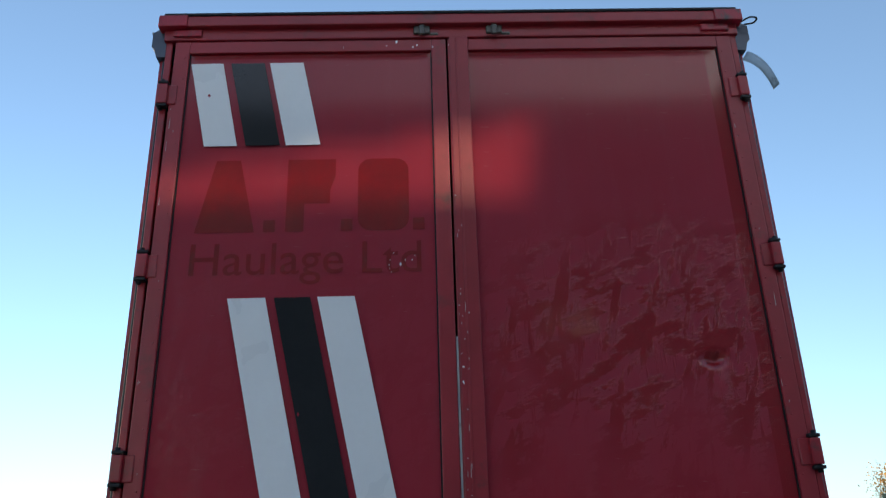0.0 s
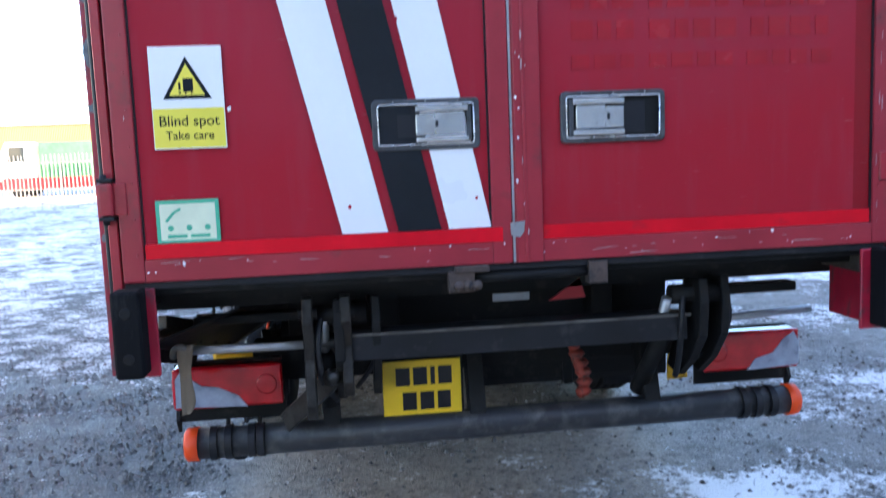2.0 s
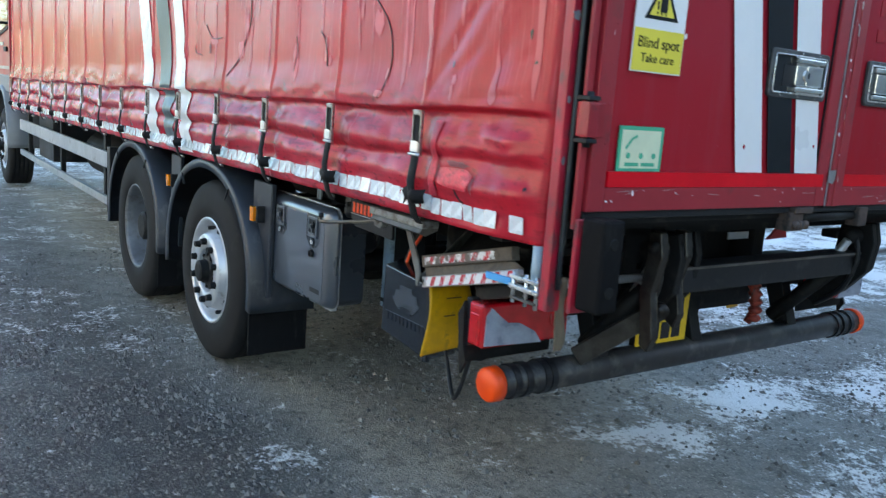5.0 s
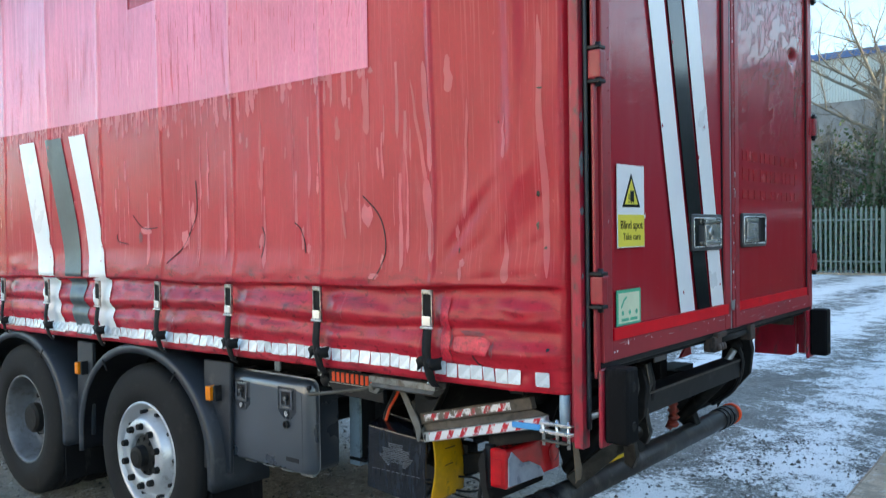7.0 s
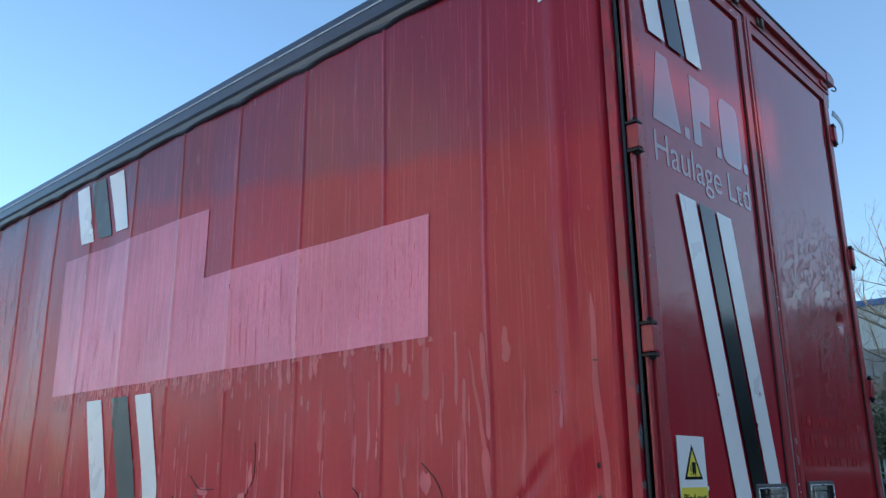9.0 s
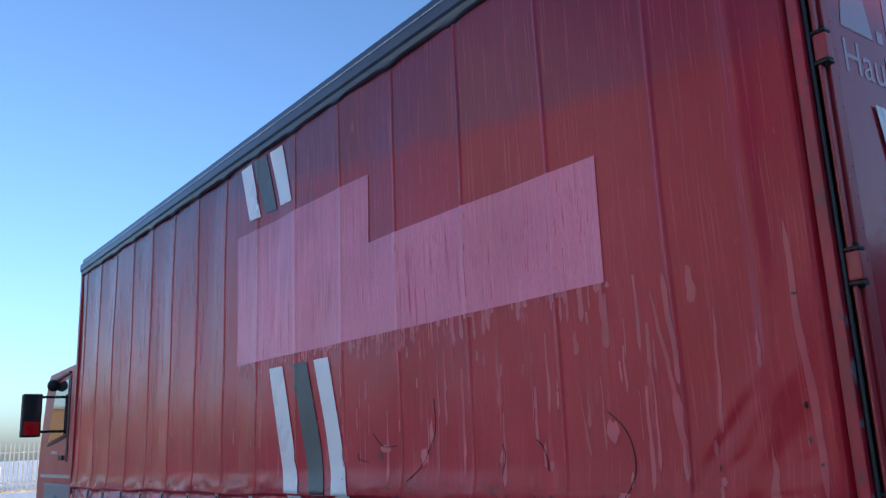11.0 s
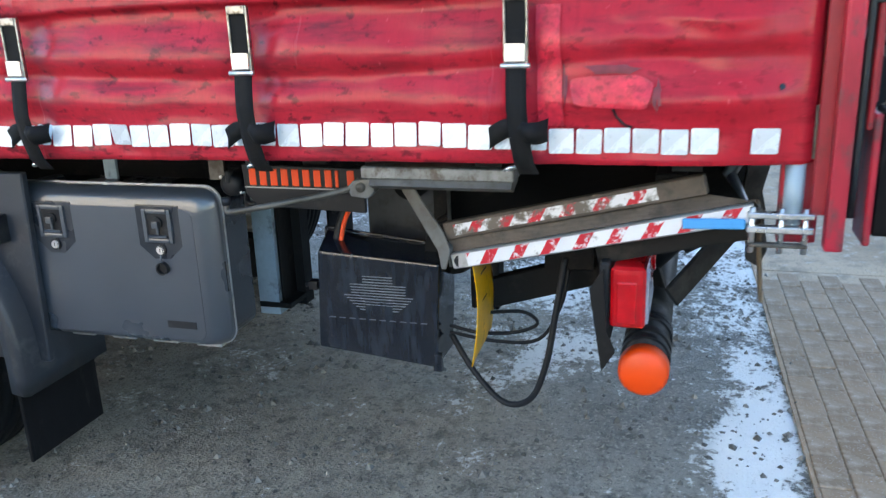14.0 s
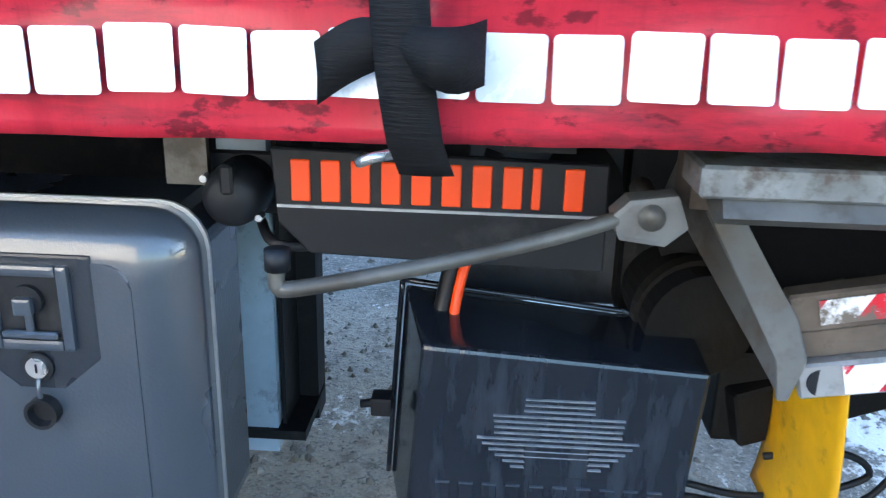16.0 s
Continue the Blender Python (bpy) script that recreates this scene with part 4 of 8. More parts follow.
def run_marks():
    """Dried water runs below the faded block and down it, joined into one sheet of marks."""
    rng = random.Random(11)

    def runs(count, y0, y1, ztop, lmin, lmax, wmin, wmax, lift):
        bm = bmesh.new()
        for _ in range(count):
            y, zt = rng.uniform(y0, y1), ztop() if callable(ztop) else ztop
            L, w = lmin + (lmax - lmin) * rng.random() ** 2.2, rng.uniform(wmin, wmax)
            L = min(L, max(0.03, zt - 1.46))
            prev = None
            n = max(4, int(L / 0.03))
            ph = rng.uniform(0, 6)
            fat = rng.random()
            for i in range(n + 1):
                k = i / n
                z = zt - L * k
                hw = w * (0.2 + 0.35 * (1 - fat) * (1 - k) + (0.45 + 0.35 * fat) * k ** 1.6) * math.sqrt(max(0.02, 1 - max(0.0, (k - 0.82) / 0.18) ** 2))
                hw *= 1 + 0.35 * noise.noise(Vector((y * 40, z * 28, ph)))
                yc = y + 0.006 * noise.noise(Vector((ph, z * 9, y)))
                row = [bm.verts.new((curtain_x(yy, z) - lift, yy, z)) for yy in (yc - hw, yc + hw)]
                if prev:
                    bm.faces.new((prev[0], prev[1], row[1], row[0]))
                prev = row
        return bm
    part("run_mark", runs(190, 0.98, 4.70, 2.277, 0.02, 0.15, 0.006, 0.024, 0.0018), M_RUNS, curtain_ob, "pale dried run marks", smooth=True)["kind"] = "stuff"
    part("run_mark", runs(70, 0.7, 4.8, lambda: rng.uniform(1.75, 2.28), 0.05, 0.5, 0.003, 0.018, 0.0016), M_RUNS, curtain_ob, "pale dried run marks", smooth=True)["kind"] = "stuff"
    part("run_mark", runs(190, 1.02, 4.68, lambda: rng.uniform(2.4, 2.80), 0.03, 0.26, 0.0012, 0.0055, 0.0052), M_PRUN, curtain_ob, "thin red run marks", smooth=True)["kind"] = "stuff"
    part("run_mark", runs(120, 4.8, 9.3, lambda: rng.uniform(2.2, 3.7), 0.2, 0.9, 0.003, 0.010, 0.0018), M_RUNS, curtain_ob, "pale dried run marks", smooth=True)["kind"] = "stuff"

    # single long runs and rounded tongues: top and foot as (y, z), half width, how far the width grows downwards
    for (ya, za), (yb, zb), w, grow in (((0.765, 2.20), (0.70, 1.80), 0.011, 0.6), ((0.70, 1.82), (0.668, 1.50), 0.024, -0.4), ((0.70, 2.26), (0.672, 1.84), 0.017, 0.3), ((1.186, 1.90), (1.14, 1.59), 0.008, 0.8),
                                        ((1.69, 2.13), (1.685, 1.81), 0.015, 0.7), ((0.336, 2.03), (0.338, 1.87), 0.012, 0.9), ((0.585, 2.27), (0.58, 2.13), 0.020, 0.4), ((1.02, 2.26), (1.005, 2.01), 0.020, 0.5),
                                        ((0.335, 1.68), (0.335, 1.43), 0.022, 1.3), ((0.50, 2.1), (0.52, 1.66), 0.009, 0.5), ((0.20, 2.35), (0.165, 1.45), 0.013, 0.2), ((1.13, 1.88), (1.135, 1.70), 0.012, 1.0), ((1.18, 2.1), (1.175, 2.0), 0.016, 0.6)):
        bm, prev = bmesh.new(), None
        for i in range(25):
            k = i / 24
            y, z = ya + (yb - ya) * k + 0.006 * noise.noise(Vector((w * 90, k * 4, 1))), za + (zb - za) * k
            hw = w * (1 - abs(grow) * 0.5 + grow * (k - 0.5) * 0.9) * math.sqrt(max(0.03, 1 - max(0.0, (k - 0.85) / 0.15) ** 2)) * math.sqrt(max(0.03, 1 - max(0.0, (0.2 - k) / 0.2) ** 2))
            hw *= 1 + 0.3 * noise.noise(Vector((z * 14, w * 200, 3)))
            row = [bm.verts.new((curtain_x(yy, z) - 0.0021, yy, z)) for yy in (y - hw, y, y + hw)]
            if prev:
                bm.faces.new((prev[0], prev[1], row[1], row[0]))
                bm.faces.new((prev[1], prev[2], row[2], row[1]))
            prev = row
        part("run_mark", bm, M_TONGUE, curtain_ob, "broad pale dried run", smooth=True)


def scratches():
    for pts in (((1.036, 1.762), (0.959, 1.696), (0.922, 1.62), (0.916, 1.536), (0.939, 1.471), (0.971, 1.424)), ((1.456, 1.663), (1.414, 1.634), (1.39, 1.582), (1.382, 1.53)),
                ((1.684, 1.647), (1.666, 1.603), (1.675, 1.55), (1.687, 1.507)), ((2.213, 1.884), (2.207, 1.731), (2.257, 1.639), (2.319, 1.557), (2.46, 1.47)),
                ((0.477, 1.166), (0.470, 1.150), (0.455, 1.134), (0.44, 1.128)), ((2.785, 1.725), (2.685, 1.657), (2.554, 1.656)), ((2.959, 1.621), (2.944, 1.588), (2.843, 1.572))):
        part("scuff", hose([(curtain_x(y, z) - 0.0015, y, z) for y, z in pts], 0.0026, seg=5, steps=6), M_BLACKV, curtain_ob, "thin dark scuff", smooth=True)


def worn_spots():
    """Pale rubbed-through spots beside the scuffs, and dark holes and nicks."""
    rng = random.Random(23)
    spots = [(1.01, 1.68, 0.03, 0.05, 0), (0.97, 1.44, 0.03, 0.012, 0), (0.93, 1.50, 0.008, 0.03, 0), (1.69, 1.58, 0.014, 0.04, 0), (1.40, 1.60, 0.012, 0.05, 0), (1.36, 1.55, 0.012, 0.02, 0), (2.24, 1.70, 0.016, 0.07, 0),
             (2.30, 1.60, 0.03, 0.05, 0), (2.66, 1.64, 0.05, 0.02, 0), (2.711, 1.607, 0.02, 0.028, 1), (0.55, 1.61, 0.008, 0.03, 0), (0.522, 1.50, 0.014, 0.016, 0), (0.53, 1.46, 0.008, 0.03, 0), (3.52, 1.552, 0.018, 0.04, 1),
             (0.48, 1.243, 0.055, 0.010, 1), (0.392, 1.19, 0.008, 0.03, 1), (0.575, 1.20, 0.006, 0.05, 1), (0.165, 1.205, 0.006, 0.006, 2), (0.201, 1.74, 0.007, 0.010, 2), (0.204, 1.631, 0.005, 0.014, 2), (0.174, 1.551, 0.007, 0.008, 2), (0.36, 2.0, 0.003, 0.004, 2), (0.19, 2.1, 0.010, 0.004, 2), (1.008, 1.675, 0.004, 0.012, 2), (0.535, 1.545, 0.003, 0.012, 2), (1.70, 1.56, 0.004, 0.01, 2), (2.27, 1.62, 0.004, 0.014, 2)]
    for y, z, ry, rz, look_of in spots:
        bm = bmesh.new()
        ring = []
        for i in range(12):
            a = 2 * math.pi * i / 12
            q = rng.uniform(0.65, 1.3)
            yy, zz = y + ry * q * math.cos(a), z + rz * q * math.sin(a)
            ring.append(bm.verts.new((curtain_x(yy, zz) - 0.0024, yy, zz)))
        mid = bm.verts.new((curtain_x(y, z) - 0.0026, y, z))
        for i in range(12):
            bm.faces.new((ring[i], ring[(i + 1) % 12], mid))
        part("worn_spot", bm, (M_RUNS, M_SPOT, M_BLACKV)[look_of], curtain_ob, ("rubbed pale spot", "dull grey smudge", "small dark hole")[look_of], smooth=True)


scratches()
worn_spots()
run_marks()


def reflectors():
    """Squares of reflective tape along the hem; the last one stands apart."""
    me = part("reflector", prism(rounded(-0.0258, 0.0258, -0.0255, 0.0255, 0.004, 3), "x", -0.0006, 0.0006), M_REFL, curtain_ob)
    data = me.data
    spots = [0.188] + [0.300 + 0.0562 * k for k in range(162)]
    for k, y in enumerate(spots):
        z = 1.113 + tilt(y) + sag(y) + 0.002 * math.sin(y * 31)
        o = me if k == 0 else new("reflector", data)
        o.parent = curtain_ob
        slope = (curtain_x(y + 0.02, z) - curtain_x(y - 0.02, z)) / 0.04
        lean = (curtain_x(y, z + 0.02) - curtain_x(y, z - 0.02)) / 0.04
        o.matrix_basis = Matrix.Translation((curtain_x(y, z) - 0.0065, y, z)) @ Euler((random.uniform(-0.03, 0.03), math.atan(lean) + random.uniform(-0.06, 0.06), -math.atan(slope))).to_matrix().to_4x4()


reflectors()


def strap_at(y):
    x = -1.285
    f = [(x - 0.004, 1.262), (x - 0.012, 1.22), (x - 0.02, 1.17), (x - 0.016, 1.11), (x - 0.006, 1.06), (x + 0.012, 1.032)]

    def web(u, v):
        i = min(len(f) - 2, int(u * (len(f) - 1)))
        w = u * (len(f) - 1) - i
        return (f[i][0] * (1 - w) + f[i + 1][0] * w - 0.004 * math.sin(v * 3.14), y + (v - 0.5) * 0.042 + 0.006 * math.sin(u * 3.2) - 0.022 * u, f[i][1] * (1 - w) + f[i + 1][1] * w)
    s = part("strap", sheet(web, 15, 3, (0.003, 0, 0)), M_STRAP, lorry, "black webbing strap", smooth=True)

    def tail(u, v):
        # a slack end tucked across behind the strap, one side curled back on itself
        yy = y + 0.058 - 0.122 * u
        fold = smooth01(0.45, 0.75, u) * smooth01(1.02, 0.8, u)
        return (x - 0.004 - 0.010 * math.sin(u * math.pi) - 0.026 * fold + 0.006 * math.sin(5 * v + 3 * u), yy, 1.108 + 0.03 * u + 0.012 * math.sin(u * 5) + (v - 0.5) * (0.046 - 0.014 * lump(u, 0.5, 0.2)))
    part("tail", sheet(tail, 14, 2, (0.003, 0, 0)), M_STRAP, s, smooth=True)
    bm = box(x - 0.008, x + 0.004, y - 0.025, y - 0.020, 1.25, 1.398)
    box(x - 0.008, x + 0.004, y + 0.020, y + 0.025, 1.25, 1.398, bm)
    box(x - 0.010, x + 0.002, y - 0.020, y + 0.020, 1.38, 1.398, bm)
    part("buckle_side", bm, M_BUCKLE, s, "worn steel buckle", bevel=0.0015, seg=1)
    part("buckle_web", box(x - 0.003, x + 0.003, y - 0.020, y + 0.020, 1.295, 1.38), M_STRAP, s)
    part("buckle_lever", box(x - 0.014, x - 0.002, y - 0.021, y + 0.021, 1.262, 1.298), M_CHROME, s, bevel=0.003)
    part("buckle_bar", rod((x - 0.01, y - 0.03, 1.255), (x - 0.01, y + 0.03, 1.255), 0.005, seg=10), M_CHROME, s, smooth=True)
    part("hook", hose([(x + 0.03, y, 1.045), (x + 0.022, y + 0.02, 1.042), (x + 0.03, y + 0.032, 1.036), (x + 0.05, y + 0.03, 1.036)], 0.0045), M_CHROME, s, smooth=True)
    return s


first_strap = strap_at(STRAP_Y[0])
for sy in STRAP_Y[1:]:
    j = random.uniform(-0.01, 0.01)
    copy_thing(first_strap, pose(random.uniform(-0.003, 0.003), sy - STRAP_Y[0] + j, tilt(sy) + random.uniform(-0.004, 0.004), 0, 0, 0))


def body_shell():
    part("load_floor", box(-1.16, 1.16, 0.13, Y_FRONT, 1.09, 1.17), M_CHASSIS, lorry)
    part("side_rail", box(-1.20, -1.15, 0.08, Y_FRONT, 1.06, 1.165), M_STEEL, lorry)
    part("side_rail", box(1.15, 1.20, 0.08, Y_FRONT, 1.06, 1.165), M_STEEL, lorry)
    part("offside_curtain", box(1.235, 1.25, 0.06, Y_FRONT, 1.05, 3.86), M_CURTAIN, lorry)
    part("headboard", box(-1.235, 1.235, Y_FRONT - 0.05, Y_FRONT + 0.01, 1.06, 3.95), M_RED, lorry)
    part("roof", box(-1.2, 1.2, -0.01, Y_FRONT, 3.97, 4.05), M_WALL, lorry)
    # roof rail with a stepped section and little scallops at each pole
    prof = [(-1.20, 3.86), (-1.262, 3.86), (-1.272, 3.90), (-1.286, 3.915), (-1.286, 3.985), (-1.262, 4.0), (-1.256, 4.06), (-1.2, 4.075)]
    part("roof_rail", prism(prof, "y", 0.0, Y_FRONT + 0.03), M_RAIL, lorry, "dark alloy roof rail")
    part("roof_rail", prism([(-x, z) for x, z in prof], "y", 0.0, Y_FRONT + 0.03), M_RAIL, lorry, "dark alloy roof rail")
    part("rail_lip", box(-1.29, -1.284, 0.0, Y_FRONT, 3.98, 3.99), M_ALLOY, lorry)

    def scallop(u, v):
        y = 0.1 + (Y_FRONT - 0.1) * u
        k = ((y - STRAP_Y[0]) / 0.6116) % 1.0
        drop = 0.018 * lump(min(k, 1 - k), 0, 0.12)
        return (-1.262 - 0.02 * math.sin(math.pi * v), y, 3.875 - (0.03 + drop) * v)
    part("curtain_pelmet", sheet(scallop, 300, 5, (0.01, 0, 0)), M_RAIL, lorry, "dark rubber pelmet", smooth=True)
    # front corner post and cap
    part("front_post", box(-1.265, -1.19, Y_FRONT - 0.02, Y_FRONT + 0.05, 1.05, 4.0), M_RED, lorry, bevel=0.008)
    part("front_post", box(1.19, 1.265, Y_FRONT - 0.02, Y_FRONT + 0.05, 1.05, 4.0), M_RED, lorry, bevel=0.008)


body_shell()


def rear_frame():
    # rear header with a stepped cap
    part("rear_header", box(-1.23, 1.23, -0.02, 0.06, 3.93, 3.985), M_RED, lorry, bevel=0.006)
    part("rear_cap", box(-1.254, 1.25, -0.045, 0.06, 3.985, 4.035), M_RED, lorry, bevel=0.006)
    part("cap_seal", box(-1.23, 1.23, -0.05, 0.05, 4.035, 4.05), M_BLACK, lorry, bevel=0.003, seg=1)
    for s in (-1, 1):
        part("corner_cap", box(s * 1.19 - 0.06, s * 1.19 + 0.06, -0.052, 0.06, 3.982, 4.038), M_POST, lorry, bevel=0.006)
        zb = 0.885 if s < 0 else 0.9
        e = 0.0 if s < 0 else 0.022
        part("rear_post", prism([(s * (1.200 + e * 0.3), zb), (s * (1.248 - e * 0.3), zb), (s * 1.256, 3.99), (s * 1.210, 3.99)], "y", 0.032, 0.066), M_POST, lorry, "scraped red corner post", bevel=0.006)
        # black backing added behind the gap by the post, as its shade
        part("gap_backing", prism([(s * 1.15, 1.17), (s * 1.19, 1.17), (s * 1.20, 3.98), (s * 1.15, 3.98)], "y", 0.055, 0.11), M_BLACK, lorry)
        part("seal", hose([(s * 1.222, 0.022, 0.95), (s * 1.225, 0.021, 2.0), (s * 1.228, 0.022, 3.0), (s * 1.231, 0.022, 3.95)], 0.008), M_SEAL, lorry, smooth=True)
        part("door_flange", prism([(s * (1.186 + e * 0.5), 1.12), (s * (1.214 + e * 0.3), 1.12), (s * 1.224, 3.96), (s * 1.196, 3.96)], "y", -0.004, 0.008), M_HINGE, lorry, "narrow red door flange", bevel=0.003, seg=1)
        for zs, hs, ws in ((1.83, 0.042, 0.011), (1.675, 0.013, 0.012), (1.985, 0.016, 0.007), (1.46, 0.01, 0.006), (1.30, 0.012, 0.005)):
            ring = [(s * 1.238 + ws * math.cos(a) * (1 + 0.35 * math.sin(7 * a + zs * 9)), zs + hs * math.sin(a) * (1 + 0.3 * math.cos(5 * a))) for a in [math.pi * k / 6 for k in range(12)]]
            part("post_scrape", prism(ring, "y", 0.0305, 0.034), M_SCRAPE, lorry, "bare grey scrape on the post")
        # plate added in the gap; its dull red stands for shade there
        part("gap_plate", box(min(s * 1.204, s * 1.214), max(s * 1.204, s * 1.214), 0.064, 0.092, 0.95, 3.96), M_RED, lorry, "dull red plate that stands for the shaded gap", bevel=0.002, seg=1)
        part("top_bracket", box(s * 1.13 - 0.06, s * 1.13 + 0.06, -0.03, 0.0, 3.945, 3.978), M_POST, lorry, bevel=0.005)
    part("rear_sill", box(-1.15, 1.15, 0.02, 0.12, 1.125, 1.165), M_CHASSIS, lorry, bevel=0.006)
    part("sill_edge", box(-1.18, 1.18, -0.004, 0.03, 1.145, 1.163), M_BLACK, lorry, bevel=0.003, seg=1)


rear_frame()


def door_panel(x0, x1, z0, z1):
    nu, nv = 80, 190

    def f(u, v):
        x, z = x0 + (x1 - x0) * u, z0 + (z1 - z0) * v
        y = 0.0020 + 0.001 * noise.noise(Vector((x * 1.1, z * 0.8, 5.0))) + 0.0005 * noise.noise(Vector((x * 4, z * 4, 1.0)))
        d = math.hypot((x - 0.915) / 0.036, (z - 2.50) / 0.02)
        y += 0.034 * math.exp(-d * d) - 0.006 * lump(x, 0.915, 0.03) * smooth01(2.48, 2.40, z) * smooth01(1.9, 2.4, z)
        edge = min(x - x0, x1 - x, z - z0, z1 - z)
        return (x, y * smooth01(0, 0.05, edge), z)
    return sheet(f, nu, nv, (0, 0.02, 0))


def hinge_at(s, z, door):
    """A red hinge block with dark plates and pins above and below it."""
    x = s * 1.226
    h = part("hinge", box(min(x, x - s * 0.040), max(x, x - s * 0.040), -0.034, 0.012, z - 0.046, z + 0.046), M_HINGE, door, "red hinge block", bevel=0.007)
    part("hinge_pin", rod((x - s * 0.014, -0.020, z - 0.072), (x - s * 0.014, -0.020, z + 0.072), 0.0095, seg=14), M_BLACK, door, smooth=True)
    part("hinge_strap", box(min(x - s * 0.075, x - s * 0.03), max(x - s * 0.075, x - s * 0.03), -0.020, -0.010, z - 0.046, z + 0.046), M_HINGE, door, bevel=0.003, seg=1)
    for dz in (-0.055, 0.055):
        part("hinge_plate", box(min(x - s * 0.040, x + s * 0.002), max(x - s * 0.040, x + s * 0.002), -0.034, 0.016, z + dz - 0.006, z + dz + 0.006), M_BLACK, door, bevel=0.002, seg=1)


def lock_set(x0, x1, z0, z1, flip, door):
    """A recessed slam lock in a pressed steel tray."""
    L, h = x1 - x0, z1 - z0

    def bx(a, b, c, d, y0, y1, bm=None):
        """A block given by shares of the tray's length and height."""
        a, b = (a, b) if not flip else (1 - b, 1 - a)
        return box(x0 + a * L, x0 + b * L, y0, y1, z0 + c * h, z0 + d * h, bm)
    outer, inner = rounded(x0, x1, z0, z1, 0.016, 4), rounded(x0 + 0.018, x1 - 0.018, z0 + 0.016, z1 - 0.016, 0.008, 4)
    bm = bmesh.new()
    rows = [[bm.verts.new((p, y, q)) for p, q in out] for y, out in ((-0.001, outer), (-0.010, outer), (-0.013, [(p + (0.003 if p < (x0 + x1) / 2 else -0.003), q + (0.003 if q < (z0 + z1) / 2 else -0.003)) for p, q in outer]), (-0.013, inner), (-0.004, inner))]
    for ra, rb in zip(rows, rows[1:]):
        for k in range(len(ra)):
            bm.faces.new((ra[k], ra[(k + 1) % len(ra)], rb[(k + 1) % len(ra)], rb[k]))
    bmesh.ops.recalc_face_normals(bm, faces=bm.faces[:])
    tray = part("lock_tray", bm, M_TRAY, door, "pressed dark steel lock tray", smooth=False)
    rim = [(p, -0.0135, q) for p, q in inner]
    part("tray_rim", hose(rim + rim[:1], 0.0026, seg=6, steps=1), M_CHROME, tray, "bright worn inner rim", smooth=True)
    part("lock_well", box(x0 + 0.014, x1 - 0.014, -0.0048, -0.0036, z0 + 0.012, z1 - 0.012), M_CHASSIS, tray, "black recessed well")
    part("finger_gap", bx(0.19, 0.46, 0.17, 0.79, -0.0062, -0.0046), M_BLACK, tray, bevel=0.0006, seg=1)
    part("finger_plate", bx(0.235, 0.42, 0.25, 0.70, -0.0075, -0.006), M_BLACK, tray)
    part("lever_rail", bx(0.40, 0.89, 0.74, 0.855, -0.022, -0.005), M_LEVER, tray, "bright steel rail", bevel=0.004)
    part("lever_rail", bx(0.40, 0.89, 0.145, 0.25, -0.022, -0.005), M_LEVER, tray, "bright steel rail", bevel=0.004)
    part("lever", bx(0.40, 0.575, 0.28, 0.70, -0.019, -0.005), M_LEVER, tray, "steel paddle lever", bevel=0.006, seg=3)
    part("lever", bx(0.58, 0.86, 0.28, 0.72, -0.021, -0.005), M_LEVER, tray, "steel paddle lever", bevel=0.005, seg=3)
    part("lever_end", bx(0.875, 0.925, 0.15, 0.86, -0.013, -0.005), M_TRAY, tray, bevel=0.002, seg=1)
    part("end_gap", bx(0.935, 0.95, 0.12, 0.88, -0.0062, -0.0046), M_BLACK, tray)
    kx = x0 + (0.575 if not flip else 0.425) * L
    kz = z0 + 0.5 * h
    part("key_cylinder", rod((kx, -0.005, kz), (kx, -0.0235, kz), 0.0165, seg=24), M_LEVER, tray, smooth=False)
    part("key_slot", box(kx + 0.002, kx + 0.010, -0.0242, -0.0232, kz - 0.009, kz + 0.009), M_BLACK, tray)
    for px, pz in ((0.045, 0.28), (0.045, 0.72), (0.2, 0.05), (0.5, 0.05), (0.8, 0.05), (0.2, 0.95), (0.5, 0.95), (0.8, 0.95), (0.955, 0.3), (0.955, 0.7)):
        part("rivet", rod((x0 + px * L, -0.012, z0 + pz * h), (x0 + px * L, -0.0155, z0 + pz * h), 0.0035, 0.002, seg=8), M_LEVER, tray)


Z0, Z1 = 1.168, 3.925
SEAM = -0.030


